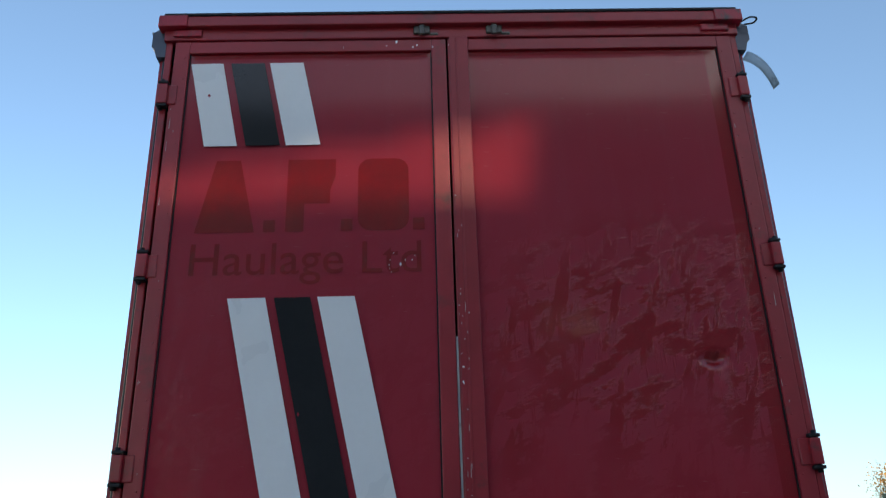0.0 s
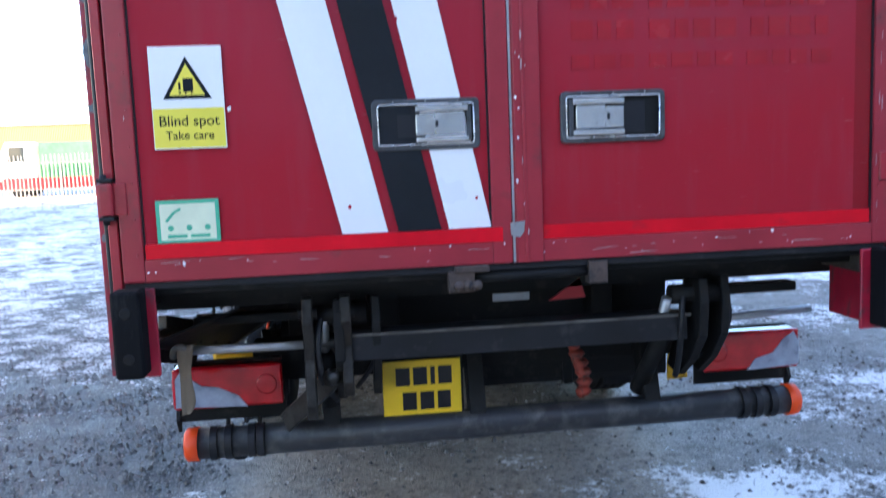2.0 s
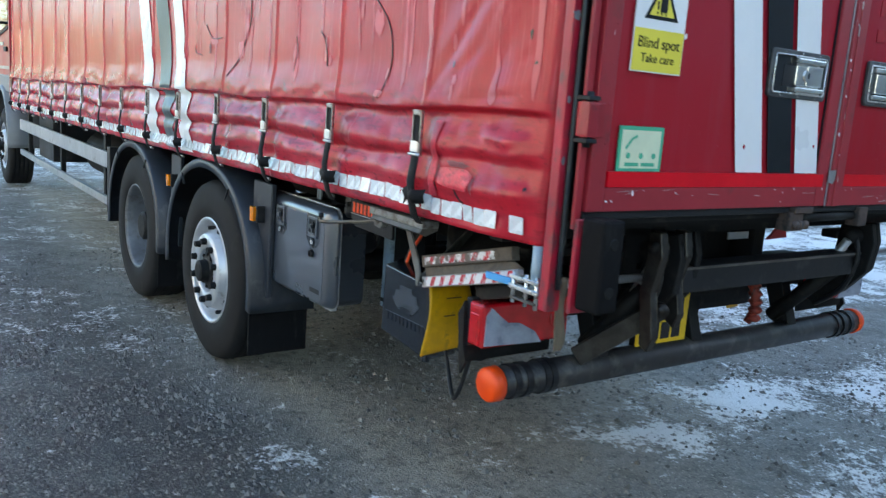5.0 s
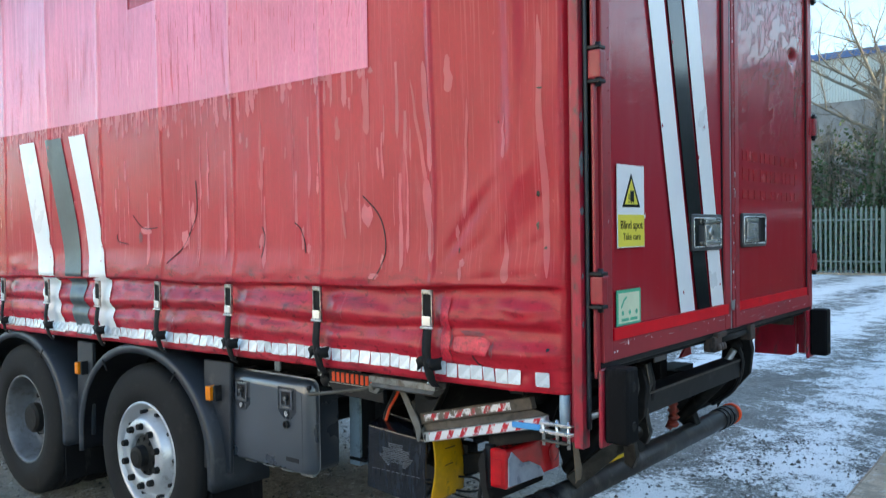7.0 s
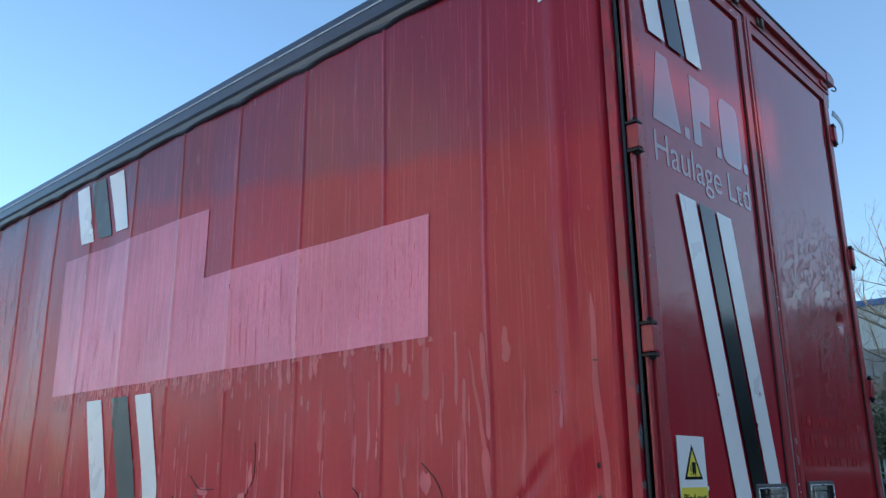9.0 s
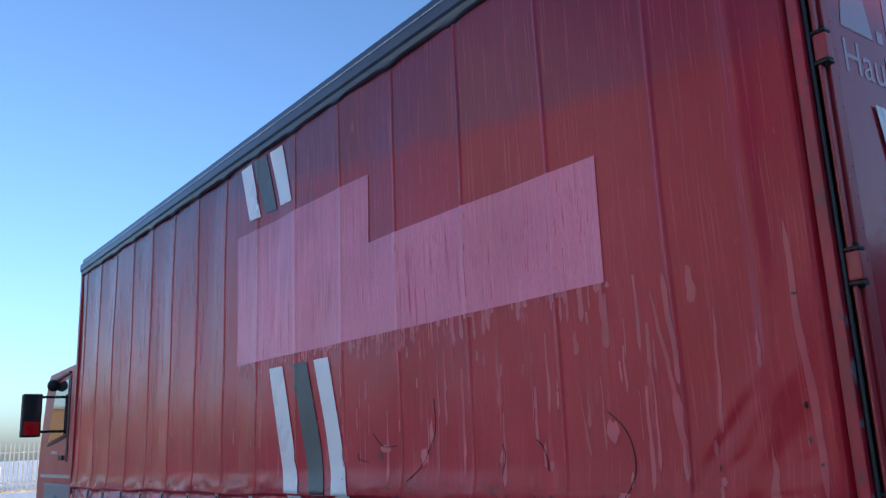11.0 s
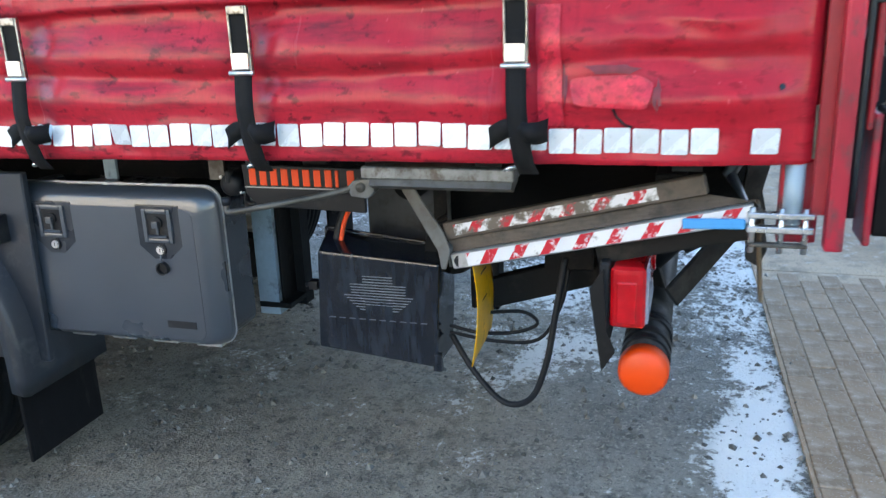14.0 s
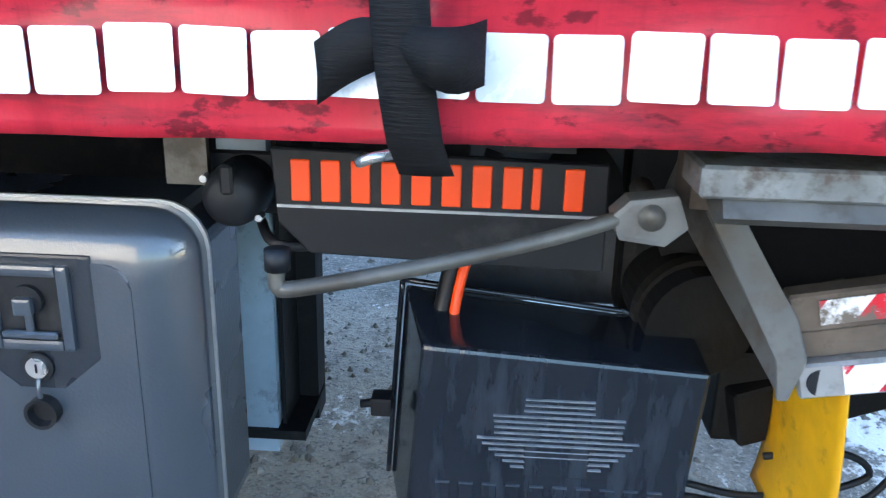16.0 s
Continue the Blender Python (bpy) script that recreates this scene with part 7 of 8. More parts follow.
def control_box():
    """Closed black plastic pump cover, leaning a little, with a raised emblem."""
    front = [(-0.945, 1.247, 0.763), (-0.945, 0.904, 0.742), (-0.937, 0.922, 0.445), (-0.937, 1.268, 0.478)]
    back = [(-0.80, 1.282, 0.786), (-0.80, 0.900, 0.746), (-0.80, 0.915, 0.455), (-0.80, 1.30, 0.49)]
    bm = bmesh.new()
    f, k = [bm.verts.new(p) for p in front], [bm.verts.new(p) for p in back]
    bm.faces.new(f)
    bm.faces.new(k[::-1])
    for i in range(4):
        j = (i + 1) % 4
        bm.faces.new((f[j], f[i], k[i], k[j]))
    bmesh.ops.recalc_face_normals(bm, faces=bm.faces[:])
    cb = part("pump_cover", bm, M_GREYB, lorry, "glossy black plastic pump cover with raised emblem", bevel=0.010, seg=4)
    part("cover_rim", hose([(-0.80, 1.286, 0.79), (-0.80, 1.1, 0.77), (-0.80, 0.898, 0.749)], 0.004, seg=8), M_GREYB, cb, smooth=True)
    part("cover_rim", hose([(-0.80, 1.286, 0.79), (-0.80, 1.295, 0.65), (-0.80, 1.304, 0.49)], 0.004, seg=8), M_GREYB, cb, smooth=True)
    part("cover_lip", box(-0.95, -0.93, 0.906, 0.93, 0.44, 0.49), M_GREYB, cb, bevel=0.004)
    yc = 1.079

    def fx(z):
        return -0.945 + 0.008 * (0.75 - z) / 0.3 - 0.0006
    rows = [(0.696, 0.042), (0.688, 0.042), (0.680, 0.043), (0.672, 0.080), (0.664, 0.079), (0.656, 0.078), (0.648, 0.078), (0.640, 0.099), (0.632, 0.092), (0.624, 0.084), (0.616, 0.076), (0.608, 0.066), (0.600, 0.056)]
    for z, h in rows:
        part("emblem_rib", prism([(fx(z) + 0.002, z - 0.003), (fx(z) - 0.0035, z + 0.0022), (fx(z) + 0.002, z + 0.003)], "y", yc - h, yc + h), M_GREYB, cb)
        # thin pale strip painted as the highlight on the rib's upper edge
        part("rib_edge", box(fx(z) - 0.0042, fx(z), yc - h, yc + h, z + 0.0018, z + 0.0032), M_GLINT, cb, "highlight painted along the top of a rib")
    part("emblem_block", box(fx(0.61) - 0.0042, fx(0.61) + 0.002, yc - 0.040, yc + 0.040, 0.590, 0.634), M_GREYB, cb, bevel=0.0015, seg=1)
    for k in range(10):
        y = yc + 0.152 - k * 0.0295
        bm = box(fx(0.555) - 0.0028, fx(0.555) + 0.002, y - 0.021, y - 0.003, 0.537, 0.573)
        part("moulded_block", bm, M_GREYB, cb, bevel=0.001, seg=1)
        # paler strip stands in for the block's top highlight
        part("block_edge", box(fx(0.555) - 0.0034, fx(0.555), y - 0.021, y - 0.003, 0.5725, 0.5742), M_LID, cb, "highlight painted along the top of a block")
    part("pump_cable", hose([(-0.86, 1.235, 0.74), (-0.84, 1.22, 0.82), (-0.82, 1.20, 0.88), (-0.8, 1.17, 0.97)], 0.012), M_BLACK, lorry, smooth=True)
    part("pump_cable", hose([(-0.87, 1.218, 0.74), (-0.85, 1.205, 0.82), (-0.83, 1.185, 0.87), (-0.8, 1.15, 0.96)], 0.007), M_ORANGE, lorry, "orange battery cable", smooth=True)
    part("clip", box(-0.875, -0.845, 1.292, 1.32, 0.622, 0.648), M_BLACK, lorry, bevel=0.004)
    part("clip_pin", rod((-0.86, 1.315, 0.635), (-0.86, 1.335, 0.632), 0.006, seg=10), M_BLACK, lorry, smooth=True)
    # yellow notice sheet hanging on the rear side, curled

    def tag(u, v):
        x = -1.036 + (0.195 + 0.03 * v) * u - 0.012 * v + 0.006 * math.sin(v * 5)
        y = 0.790 + 0.006 * math.sin(u * 3.0 + v * 1.6) - 0.014 * math.sin(v * 3.0) + 0.016 * u
        return (x, y, 0.778 - 0.25 * v - 0.01 * u + 0.03 * v * (u - 0.5))
    tg = part("notice_sheet", sheet(tag, 12, 14, (0, -0.002, 0)), M_YTAG, lorry, "curled yellow notice sheet with faint bars", smooth=True)
    for k, (a, b) in ((0, (0.4, 0.75)), (2, (0.35, 0.6))):
        def bar(u, v, a=a, b=b, k=k):
            p = Vector(tag(a + (b - a) * u, 0.18 + 0.13 * k + 0.018 * v))
            return p + Vector((0, -0.004, 0))
        part("bar", sheet(bar, 6, 1), M_RUSTY, tg)
    other = [(0.86, 0.86, 0.51), (0.95, 0.87, 0.515), (0.955, 0.872, 0.63), (0.865, 0.862, 0.625)]

    def tag_b(u, v):
        p = Vector(other[3]).lerp(Vector(other[2]), u).lerp(Vector(other[0]).lerp(Vector(other[1]), u), v)
        return p + Vector((0, 0.012 * math.sin(v * 3 + u), 0))
    part("notice_sheet", sheet(tag_b, 8, 8, (0, -0.002, 0)), M_YTAG, lorry, "curled yellow notice sheet", smooth=True)
    # cables drooping behind
    part("drooping_cable", hose([(-0.87, 0.90, 0.52), (-0.89, 0.83, 0.42), (-0.93, 0.74, 0.36), (-0.97, 0.66, 0.40), (-0.97, 0.62, 0.50), (-0.96, 0.60, 0.62), (-0.95, 0.575, 0.78)], 0.0085), M_BLACK, lorry, "black drooping cable", smooth=True)
    part("drooping_cable", hose([(-0.88, 0.90, 0.55), (-0.88, 0.82, 0.535), (-0.87, 0.72, 0.54), (-0.87, 0.66, 0.57), (-0.87, 0.70, 0.60), (-0.87, 0.80, 0.59)], 0.005), M_BLACK, lorry, smooth=True)
    part("drooping_cable", hose([(-0.88, 0.90, 0.53), (-0.87, 0.78, 0.51), (-0.86, 0.66, 0.52), (-0.86, 0.60, 0.62), (-0.86, 0.58, 0.72)], 0.005), M_BLACK, lorry, smooth=True)


# pale colour for the glints drawn on the pump cover's ribs
M_GLINT = mat("rib_glint", (0.20, 0.22, 0.25), 0.45, var=0.4, scale=60)
M_GREYB = mat("black_moulding", (0.012, 0.016, 0.023), 0.13, coat=0.3, var=0.25, scale=5, dirt=(0.026, 0.034, 0.046), dirt_at=0.56, stretch=(1, 3.0, 0.6), spread=0.1)
move_new(control_box, -0.052, 0.034, -0.014)


def folded_steps():
    """The folded tail-lift platform's two taped edges, sloping up to the rear corner."""
    p, q = Vector((-1.075, 0.875, 0.768)), Vector((-1.205, 0.195, 0.950))
    low = part("platform_section", beam(p, q, 0.022, 0.040), M_ALLOY, lorry, "alloy platform section with red and white tape", bevel=0.003, seg=1)
    d = (q - p).normalized()
    off = d.cross(Vector((0, 0, 1))).normalized() * 0.0125
    if off.x > 0:
        off = -off
    part("hazard_tape", beam(p + off + d * 0.045, q + off, 0.0015, 0.032), M_HAZ, low, "red and white hazard tape")
    r0, r1 = Vector((-1.065, 0.893, 0.842)), Vector((-1.15, 0.29, 0.995))
    up = part("platform_section", beam(r0, r1, 0.03, 0.044), M_BROWN, lorry, "grimy platform section with worn tape", bevel=0.003, seg=1)
    part("hazard_tape", beam(r0 + off * 1.3 + d * 0.03, r0.lerp(r1, 0.84) + off * 1.3, 0.0015, 0.027), M_HAZB, up, "worn red and white hazard tape")
    far = Vector((-0.80, 0.965, 0.925))
    far_rear = Vector((-0.90, 0.30, 1.03))

    def deck(u, v):
        a, c = (p + Vector((0.02, 0, -0.012))).lerp(far, v), (q + Vector((0.02, 0, -0.012))).lerp(far_rear, v)
        return a.lerp(c, u)
    part("platform_deck", sheet(deck, 6, 4, (0, 0, -0.008)), M_CHASSIS, lorry, "grimy folded platform deck")
    part("platform_end", beam(p + Vector((0, 0.006, 0.004)), far, 0.010, 0.06), M_GALVB, lorry, "galvanised end plate", bevel=0.002, seg=1)
    def web(u, v):
        a, c = (r0 + Vector((-0.004, -0.004, -0.022))).lerp(p + Vector((0.006, 0.0, 0.022)), v), (r1 + Vector((-0.004, 0, -0.022))).lerp(q + Vector((0.006, 0, 0.022)), v)
        return a.lerp(c, u)
    part("platform_web", sheet(web, 8, 3, (0.006, 0, -0.004)), M_BROWN, lorry, "brown grimy plate between the taped edges")
    part("end_plate", prism([(0.888, 0.752), (0.875, 0.80), (0.892, 0.846), (0.966, 0.955), (0.980, 1.01), (1.010, 1.012), (0.998, 0.955), (0.905, 0.80), (0.900, 0.752)], "x", -1.098, -1.09), M_GALVB, lorry, "dull galvanised end plate", bevel=0.002, seg=1)
    part("end_bracket", box(-1.13, -1.06, 0.965, 1.025, 0.965, 1.022), M_BROWN, lorry, "rusty pivot block", bevel=0.008)
    part("end_hole", rod((p.x - 0.0125, p.y - 0.022, p.z + 0.004), (p.x - 0.0145, p.y - 0.022, p.z + 0.004), 0.016, seg=20), M_BLACK, lorry, "dark open end of the section")
    part("pump_plate", box(-0.725, -0.715, 0.96, 1.24, 0.70, 1.02), M_BLUEDARK, lorry, "dark grey steel pump plate", bevel=0.003, seg=1)
    part("pump_motor", rod((-0.90, 0.93, 0.745), (-0.72, 0.96, 0.76), 0.075, 0.06, seg=28), M_CHASSIS, lorry, "black greasy pump motor", smooth=False)
    part("motor_band", rod((-0.862, 0.934, 0.748), (-0.845, 0.937, 0.75), 0.080, seg=28), M_GREASE, lorry, smooth=False)
    part("pump_unit", box(-0.78, -0.45, 0.72, 1.02, 0.70, 1.0), M_CHASSIS, lorry, "dark greasy pump unit", bevel=0.02)
    part("pump_motor", rod((-0.82, 0.90, 0.80), (-0.5, 0.90, 0.78), 0.075, seg=24), M_CHASSIS, lorry, smooth=True)
    part("pump_motor", rod((-0.80, 1.08, 0.90), (-0.5, 1.08, 0.90), 0.05, seg=20), M_CHASSIS, lorry, smooth=True)
    for k in range(3):
        part("platform_rib", beam(p + (q - p) * (0.1 + 0.22 * k) + Vector((0.06, 0, 0.01)), r0 + Vector((0.06, 0, 0)) + (r1 - r0) * (0.1 + 0.25 * k), 0.012, 0.03), M_CHASSIS, lorry)
    part("lift_link", beam((-0.88, 0.87, 0.610), (-0.80, 0.45, 0.71), 0.04, 0.082), M_CHASSIS, lorry, "greasy dark lift link", bevel=0.004, seg=1)
    part("link_block", box(-0.87, -0.80, 0.81, 0.89, 0.565, 0.70), M_CHASSIS, lorry, bevel=0.008)
    part("platform_lip", beam((-1.10, 0.52, 0.812), (-1.165, 0.20, 0.905), 0.02, 0.045), M_CHASSIS, lorry, "dark greasy lip under the platform", bevel=0.006)
    # ratchet bracket and blue sleeve at the post foot
    r = part("ratchet", box(-1.238, -1.214, 0.085, 0.21, 0.915, 0.928), M_CHROME, lorry, "bright steel ratchet with a blue sleeve", bevel=0.002, seg=1)
    part("ratchet_plate", box(-1.238, -1.214, 0.085, 0.21, 0.945, 0.956), M_CHROME, r, bevel=0.002, seg=1)
    part("ratchet_plate", box(-1.236, -1.218, 0.095, 0.205, 0.885, 0.893), M_STEEL, r, bevel=0.002, seg=1)
    for yy in (0.10, 0.145, 0.20):
        part("ratchet_pin", rod((-1.226, yy, 0.872), (-1.226, yy, 0.965), 0.006, seg=10), M_CHROME, r, smooth=True)
    part("blue_sleeve", beam((-1.228, 0.212, 0.93), (-1.222, 0.335, 0.925), 0.008, 0.022), M_BLUE, r, "bright blue sleeve", bevel=0.003, seg=1)
    part("tension_tube", rod((-1.206, 0.125, 0.93), (-1.206, 0.125, 1.06), 0.019, seg=18), M_BLUEGREY, lorry, "grey curtain tension tube", smooth=True)


folded_steps()


def cab():
    def along(v):
        """A place along the cab, from its back wall."""
        return 9.68 + (v - 8.90) * 1.28
    y0, y1 = along(8.90), along(10.55)
    side = [(y0, 1.05), (along(9.0), 1.05), (along(9.0), 1.32), (along(10.2), 1.32), (along(10.25), 0.6), (y1, 0.55), (y1 + 0.04, 1.3), (y1 - 0.02, 1.85), (y1 - 0.25, 2.62), (y1 - 0.4, 2.78), (y0, 2.82)]
    c = part("cab", prism(side, "x", -1.16, 1.16), M_CABRED, lorry, "red lorry cab", bevel=0.03, seg=3)
    for s in (-1, 1):
        xs = (min(s * 1.16, s * 1.168), max(s * 1.16, s * 1.168))
        part("side_window", prism([(along(9.38), 1.95), (along(10.12), 1.86), (along(10.05), 2.2), (along(9.86), 2.62), (along(9.38), 2.64)], "x", *xs), M_GLASS, c, "dark side glass")
        part("door_pillar", prism([(along(9.28), 1.6), (along(9.345), 1.6), (along(9.345), 2.68), (along(9.28), 2.68)], "x", *xs), M_BLACK, c)
        part("window_trim", prism([(along(9.36), 1.90), (along(10.16), 1.80), (along(10.16), 1.835), (along(9.36), 1.94)], "x", min(s * 1.16, s * 1.172), max(s * 1.16, s * 1.172)), M_BLACK, c)
        part("side_stripe", box(xs[0], xs[1], along(8.95), along(10.4), 1.40, 1.44), M_ALLOY, c)
        part("door_handle", box(min(s * 1.165, s * 1.19), max(s * 1.165, s * 1.19), along(9.42), along(9.58), 1.62, 1.68), M_BLACK, c, bevel=0.008)
        part("maker_mark", box(xs[0], xs[1], along(9.7), along(9.95), 1.70, 1.74), M_ALLOY, c)
        part("wheel_arch", mudguard(along(9.62), s * 1.235, s * 0.85, 0.62, -5, 185, 0.5, 1.12), M_CABGREY, c, "grey plastic wheel arch", smooth=True)
        part("arch_panel", box(min(s * 1.2, s * 1.12), max(s * 1.2, s * 1.12), along(8.92), along(10.1), 1.12, 1.33), M_CABGREY, c, bevel=0.02)
        m = part("mirror", box(min(s * 1.32, s * 1.56), max(s * 1.32, s * 1.56), along(9.93), along(10.03), 1.93, 2.50), M_BLACK, c, "black door mirror", bevel=0.03, seg=3)
        part("mirror_glass", box(min(s * 1.345, s * 1.535), max(s * 1.345, s * 1.535), along(9.924), along(9.932), 2.17, 2.47), M_GLASS, m)
        # the cab's reflection is painted in with the red lens material
        part("mirror_glass", box(min(s * 1.345, s * 1.535), max(s * 1.345, s * 1.535), along(9.924), along(9.932), 1.96, 2.13), M_LENS, m, "lower glass coloured red as a reflection of the cab")
        for z in (2.0, 2.46):
            part("mirror_arm", rod((s * 1.16, along(10.0), z), (s * 1.36, along(9.98), z), 0.018, seg=10), M_BLACK, c, smooth=True)
        part("wide_mirror", lathe([(0.0, -0.05), (0.06, -0.05), (0.08, 0.0), (0.05, 0.04), (0.0, 0.05)], (s * 1.22, along(9.85), 2.60), 18, "y"), M_BLACK, c, smooth=True)
        part("gutter", beam((s * 1.17, along(9.3), 2.72), (s * 1.17, along(10.12), 2.66), 0.03, 0.03), M_BLACK, c)
    part("windscreen", prism([(y1 - 0.03, 1.9), (y1 + 0.01, 1.9), (y1 - 0.23, 2.6), (y1 - 0.28, 2.6)], "x", -1.05, 1.05), M_GLASS, c)

    def defl(u, v):
        y = y0 + 0.05 + 1.35 * v
        a = (u - 0.5) * math.pi
        w = 1.08 - 0.2 * v
        k = max(0.0, math.cos(a)) ** 0.5
        return (w * math.sin(a), y, 2.80 + (0.62 * (1 - v ** 1.8) + 0.02) * k)
    part("roof_deflector", sheet(defl, 32, 14), M_DEFLECT, c, "pale roof air deflector", smooth=True)


cab()

# ---- surroundings ----


def concrete_apron():
    """A kerbless concrete and block apron behind the lorry, its edge running square to it."""
    def edge(x):
        return -0.068 + 0.03 * x

    def f(u, v):
        x = 1.66 + 14.0 * u
        return (x, edge(x) - 0.012 - 9.0 * v ** 2, 0.004 + GROUND + 0.003 * noise.noise(Vector((x, v * 9, 3))))
    tagged(part("concrete_apron", sheet(f, 40, 30, (0, 0, -0.05)), M_CONC, smooth=False), "stained pale brown concrete apron beside the yard", "apron", kind="structure")
    x0, x1 = -3.4, 1.66
    bed = part("block_paving", prism([(x0 - 6, -9.0), (x1, -9.0), (x1, edge(x1) - 0.005), (x0 - 6, edge(x0 - 6) - 0.005)], "z", GROUND - 0.06, GROUND + 0.001), M_CONC)
    tagged(bed, "brown concrete block paving with mossy joints", "paving", kind="structure")
    kerb = part("edging", prism([(x0 - 6, edge(x0 - 6)), (x1 + 14, edge(x1 + 14)), (x1 + 14, edge(x1 + 14) - 0.01), (x0 - 6, edge(x0 - 6) - 0.01)], "z", GROUND - 0.05, GROUND + 0.006), M_BLOCK, bed)
    return bed


paving = concrete_apron()


def palisade(name, length, pale_material, pitch, height, at, turn, label):
    f = tagged(thing(name, at, turn), label, "fence", group="palisade fences")
    w = 0.034
    out = [(-w, 0.05), (w, 0.05), (w, height - 0.10), (w * 0.45, height - 0.02), (0, height), (-w * 0.45, height - 0.02), (-w, height - 0.10)]
    first = part("pale", prism(out, "y", -0.008, 0.008), pale_material, f)
    n = int(length / pitch)
    for k in range(1, n):
        o = new("pale", first.data)
        o.parent = f
        o.location = (k * pitch, 0, random.uniform(-0.015, 0.015))
        o.rotation_euler = (0, random.uniform(-0.012, 0.012), 0)
    for z in (0.45, height - 0.45):
        part("rail", box(0, length, 0.01, 0.05, z - 0.025, z + 0.025), pale_material, f)
    for k in range(int(length / 2.75) + 1):
        part("post", box(k * 2.75 - 0.05, k * 2.75 + 0.05, 0.05, 0.10, -0.1, height - 0.1), pale_material, f)
    part("footing", box(0, length, -0.15, 0.2, -0.3, 0.07), M_CONC, f, "snow-dusted concrete footing")
    return f


palisade("palisade_fence", 46, M_GALV, 0.157, 2.3, (26.5, -20, ground_z(26.5, 0)), 90, "grey-green galvanised steel palisade fence on a low footing")
palisade("palisade_fence", 46, M_PALE, 0.21, 2.3, (-46, 44, ground_z(-20, 44)), 0, "pale sunlit steel palisade fence across the yard")
palisade("palisade_fence", 24, M_PALE, 0.21, 2.3, (0, 44, ground_z(6, 44)), 0, "pale sunlit steel palisade fence across the yard")


def limb(bm, p, d, length, r, level, rng, tips):
    """One branch of a few joints, with side branches."""
    n = 4 if level < 2 else 3
    pts, q = [p.copy()], p.copy()
    dd = d.copy()
    for i in range(n):
        dd = (dd + Vector((rng.uniform(-1, 1), rng.uniform(-1, 1), rng.uniform(-0.3, 0.8))) * (0.12 + 0.07 * level)).normalized()
        q = q + dd * (length / n)
        pts.append(q.copy())
    seg = 7 if level == 0 else (5 if level == 1 else 3)
    prev = None
    for i, c in enumerate(pts):
        rr = r * (1 - 0.75 * i / n)
        t = (pts[min(i + 1, n)] - pts[max(i - 1, 0)]).normalized()
        s = t.cross(Vector((0.3, 0.9, 0.31))).normalized()
        u = s.cross(t)
        ring = [bm.verts.new(c + (s * math.cos(k) + u * math.sin(k)) * rr) for k in [2 * math.pi * j / seg for j in range(seg)]]
        if prev:
            for j in range(seg):
                bm.faces.new((prev[j], prev[(j + 1) % seg], ring[(j + 1) % seg], ring[j]))
        prev = ring
    tips.append(pts)
    if level < 4:
        for k in range((7, 6, 5, 4)[level]):
            i = rng.uniform(0.25 if level else 0.35, 1.0) * n
            a = min(int(i), n - 1)
            b = pts[a].lerp(pts[a + 1], i - a)
            side = Vector((rng.uniform(-1, 1), rng.uniform(-1, 1), rng.uniform(-0.1, 0.9))).normalized()
            nd = (dd * 0.5 + side).normalized()
            limb(bm, b, nd, length * rng.uniform(0.38, 0.6), r * 0.5 * (1 - 0.35 * i / n), level + 1, rng, tips)


def leaf_cloud(bm, centres, count, spread, size, rng):
    for _ in range(count):
        c = rng.choice(centres)
        p = c + Vector((rng.gauss(0, spread), rng.gauss(0, spread), rng.gauss(0, spread)))
        a = Vector((rng.gauss(0, 1), rng.gauss(0, 1), rng.gauss(0, 1))).normalized()
        b = a.cross(Vector((rng.gauss(0, 1), rng.gauss(0, 1), rng.gauss(0, 1)))).normalized()
        s = size * rng.uniform(0.6, 1.3)
        bm.faces.new([bm.verts.new(p + a * s), bm.verts.new(p + b * s * 0.7), bm.verts.new(p - a * s), bm.verts.new(p - b * s * 0.7)])


def tree(seed, height, ivy, leaf=None):
    rng = random.Random(seed)
    t = thing("tree")
    bm, tips = bmesh.new(), []
    limb(bm, Vector((0, 0, -0.1)), Vector((rng.uniform(-0.1, 0.1), rng.uniform(-0.1, 0.1), 1)), height * 0.62, height * 0.021, 0, rng, tips)
    part("trunk", bm, M_BARK, t, smooth=True)
    if ivy:
        bm = bmesh.new()
        stem = [p for pts in tips[:1] for a, b in zip(pts, pts[1:]) for p in (a, a.lerp(b, 0.33), a.lerp(b, 0.66))]
        leaf_cloud(bm, stem[: int(len(stem) * ivy)], int(2600 * ivy), 0.34, 0.075, rng)
        part("ivy", bm, M_IVY, t, "dark green ivy on the trunk")
    if leaf:
        bm = bmesh.new()
        ends = [pts[-1] for pts in tips if len(pts) > 2][20:]
        leaf_cloud(bm, ends, 5000, 0.3, 0.07, rng)
        part("crown", bm, leaf, t, "thin rust-brown winter foliage")
    return t


bare = tagged(tree(3, 9.5, 0.9), "bare winter tree with ivy on its trunk behind the fence", "tree", group="trees behind the fence")
bare_b = tagged(tree(8, 8.0, 0.0), "bare winter tree with thin twigs behind the fence", "tree", group="trees behind the fence")
bare_c = tagged(tree(21, 11.0, 0.55), "tall bare winter tree with some ivy", "tree", group="trees behind the fence")
rust = tagged(tree(5, 9.0, 0.0, M_RUST), "tree with thin rust-brown winter foliage", "tree", group="far trees")
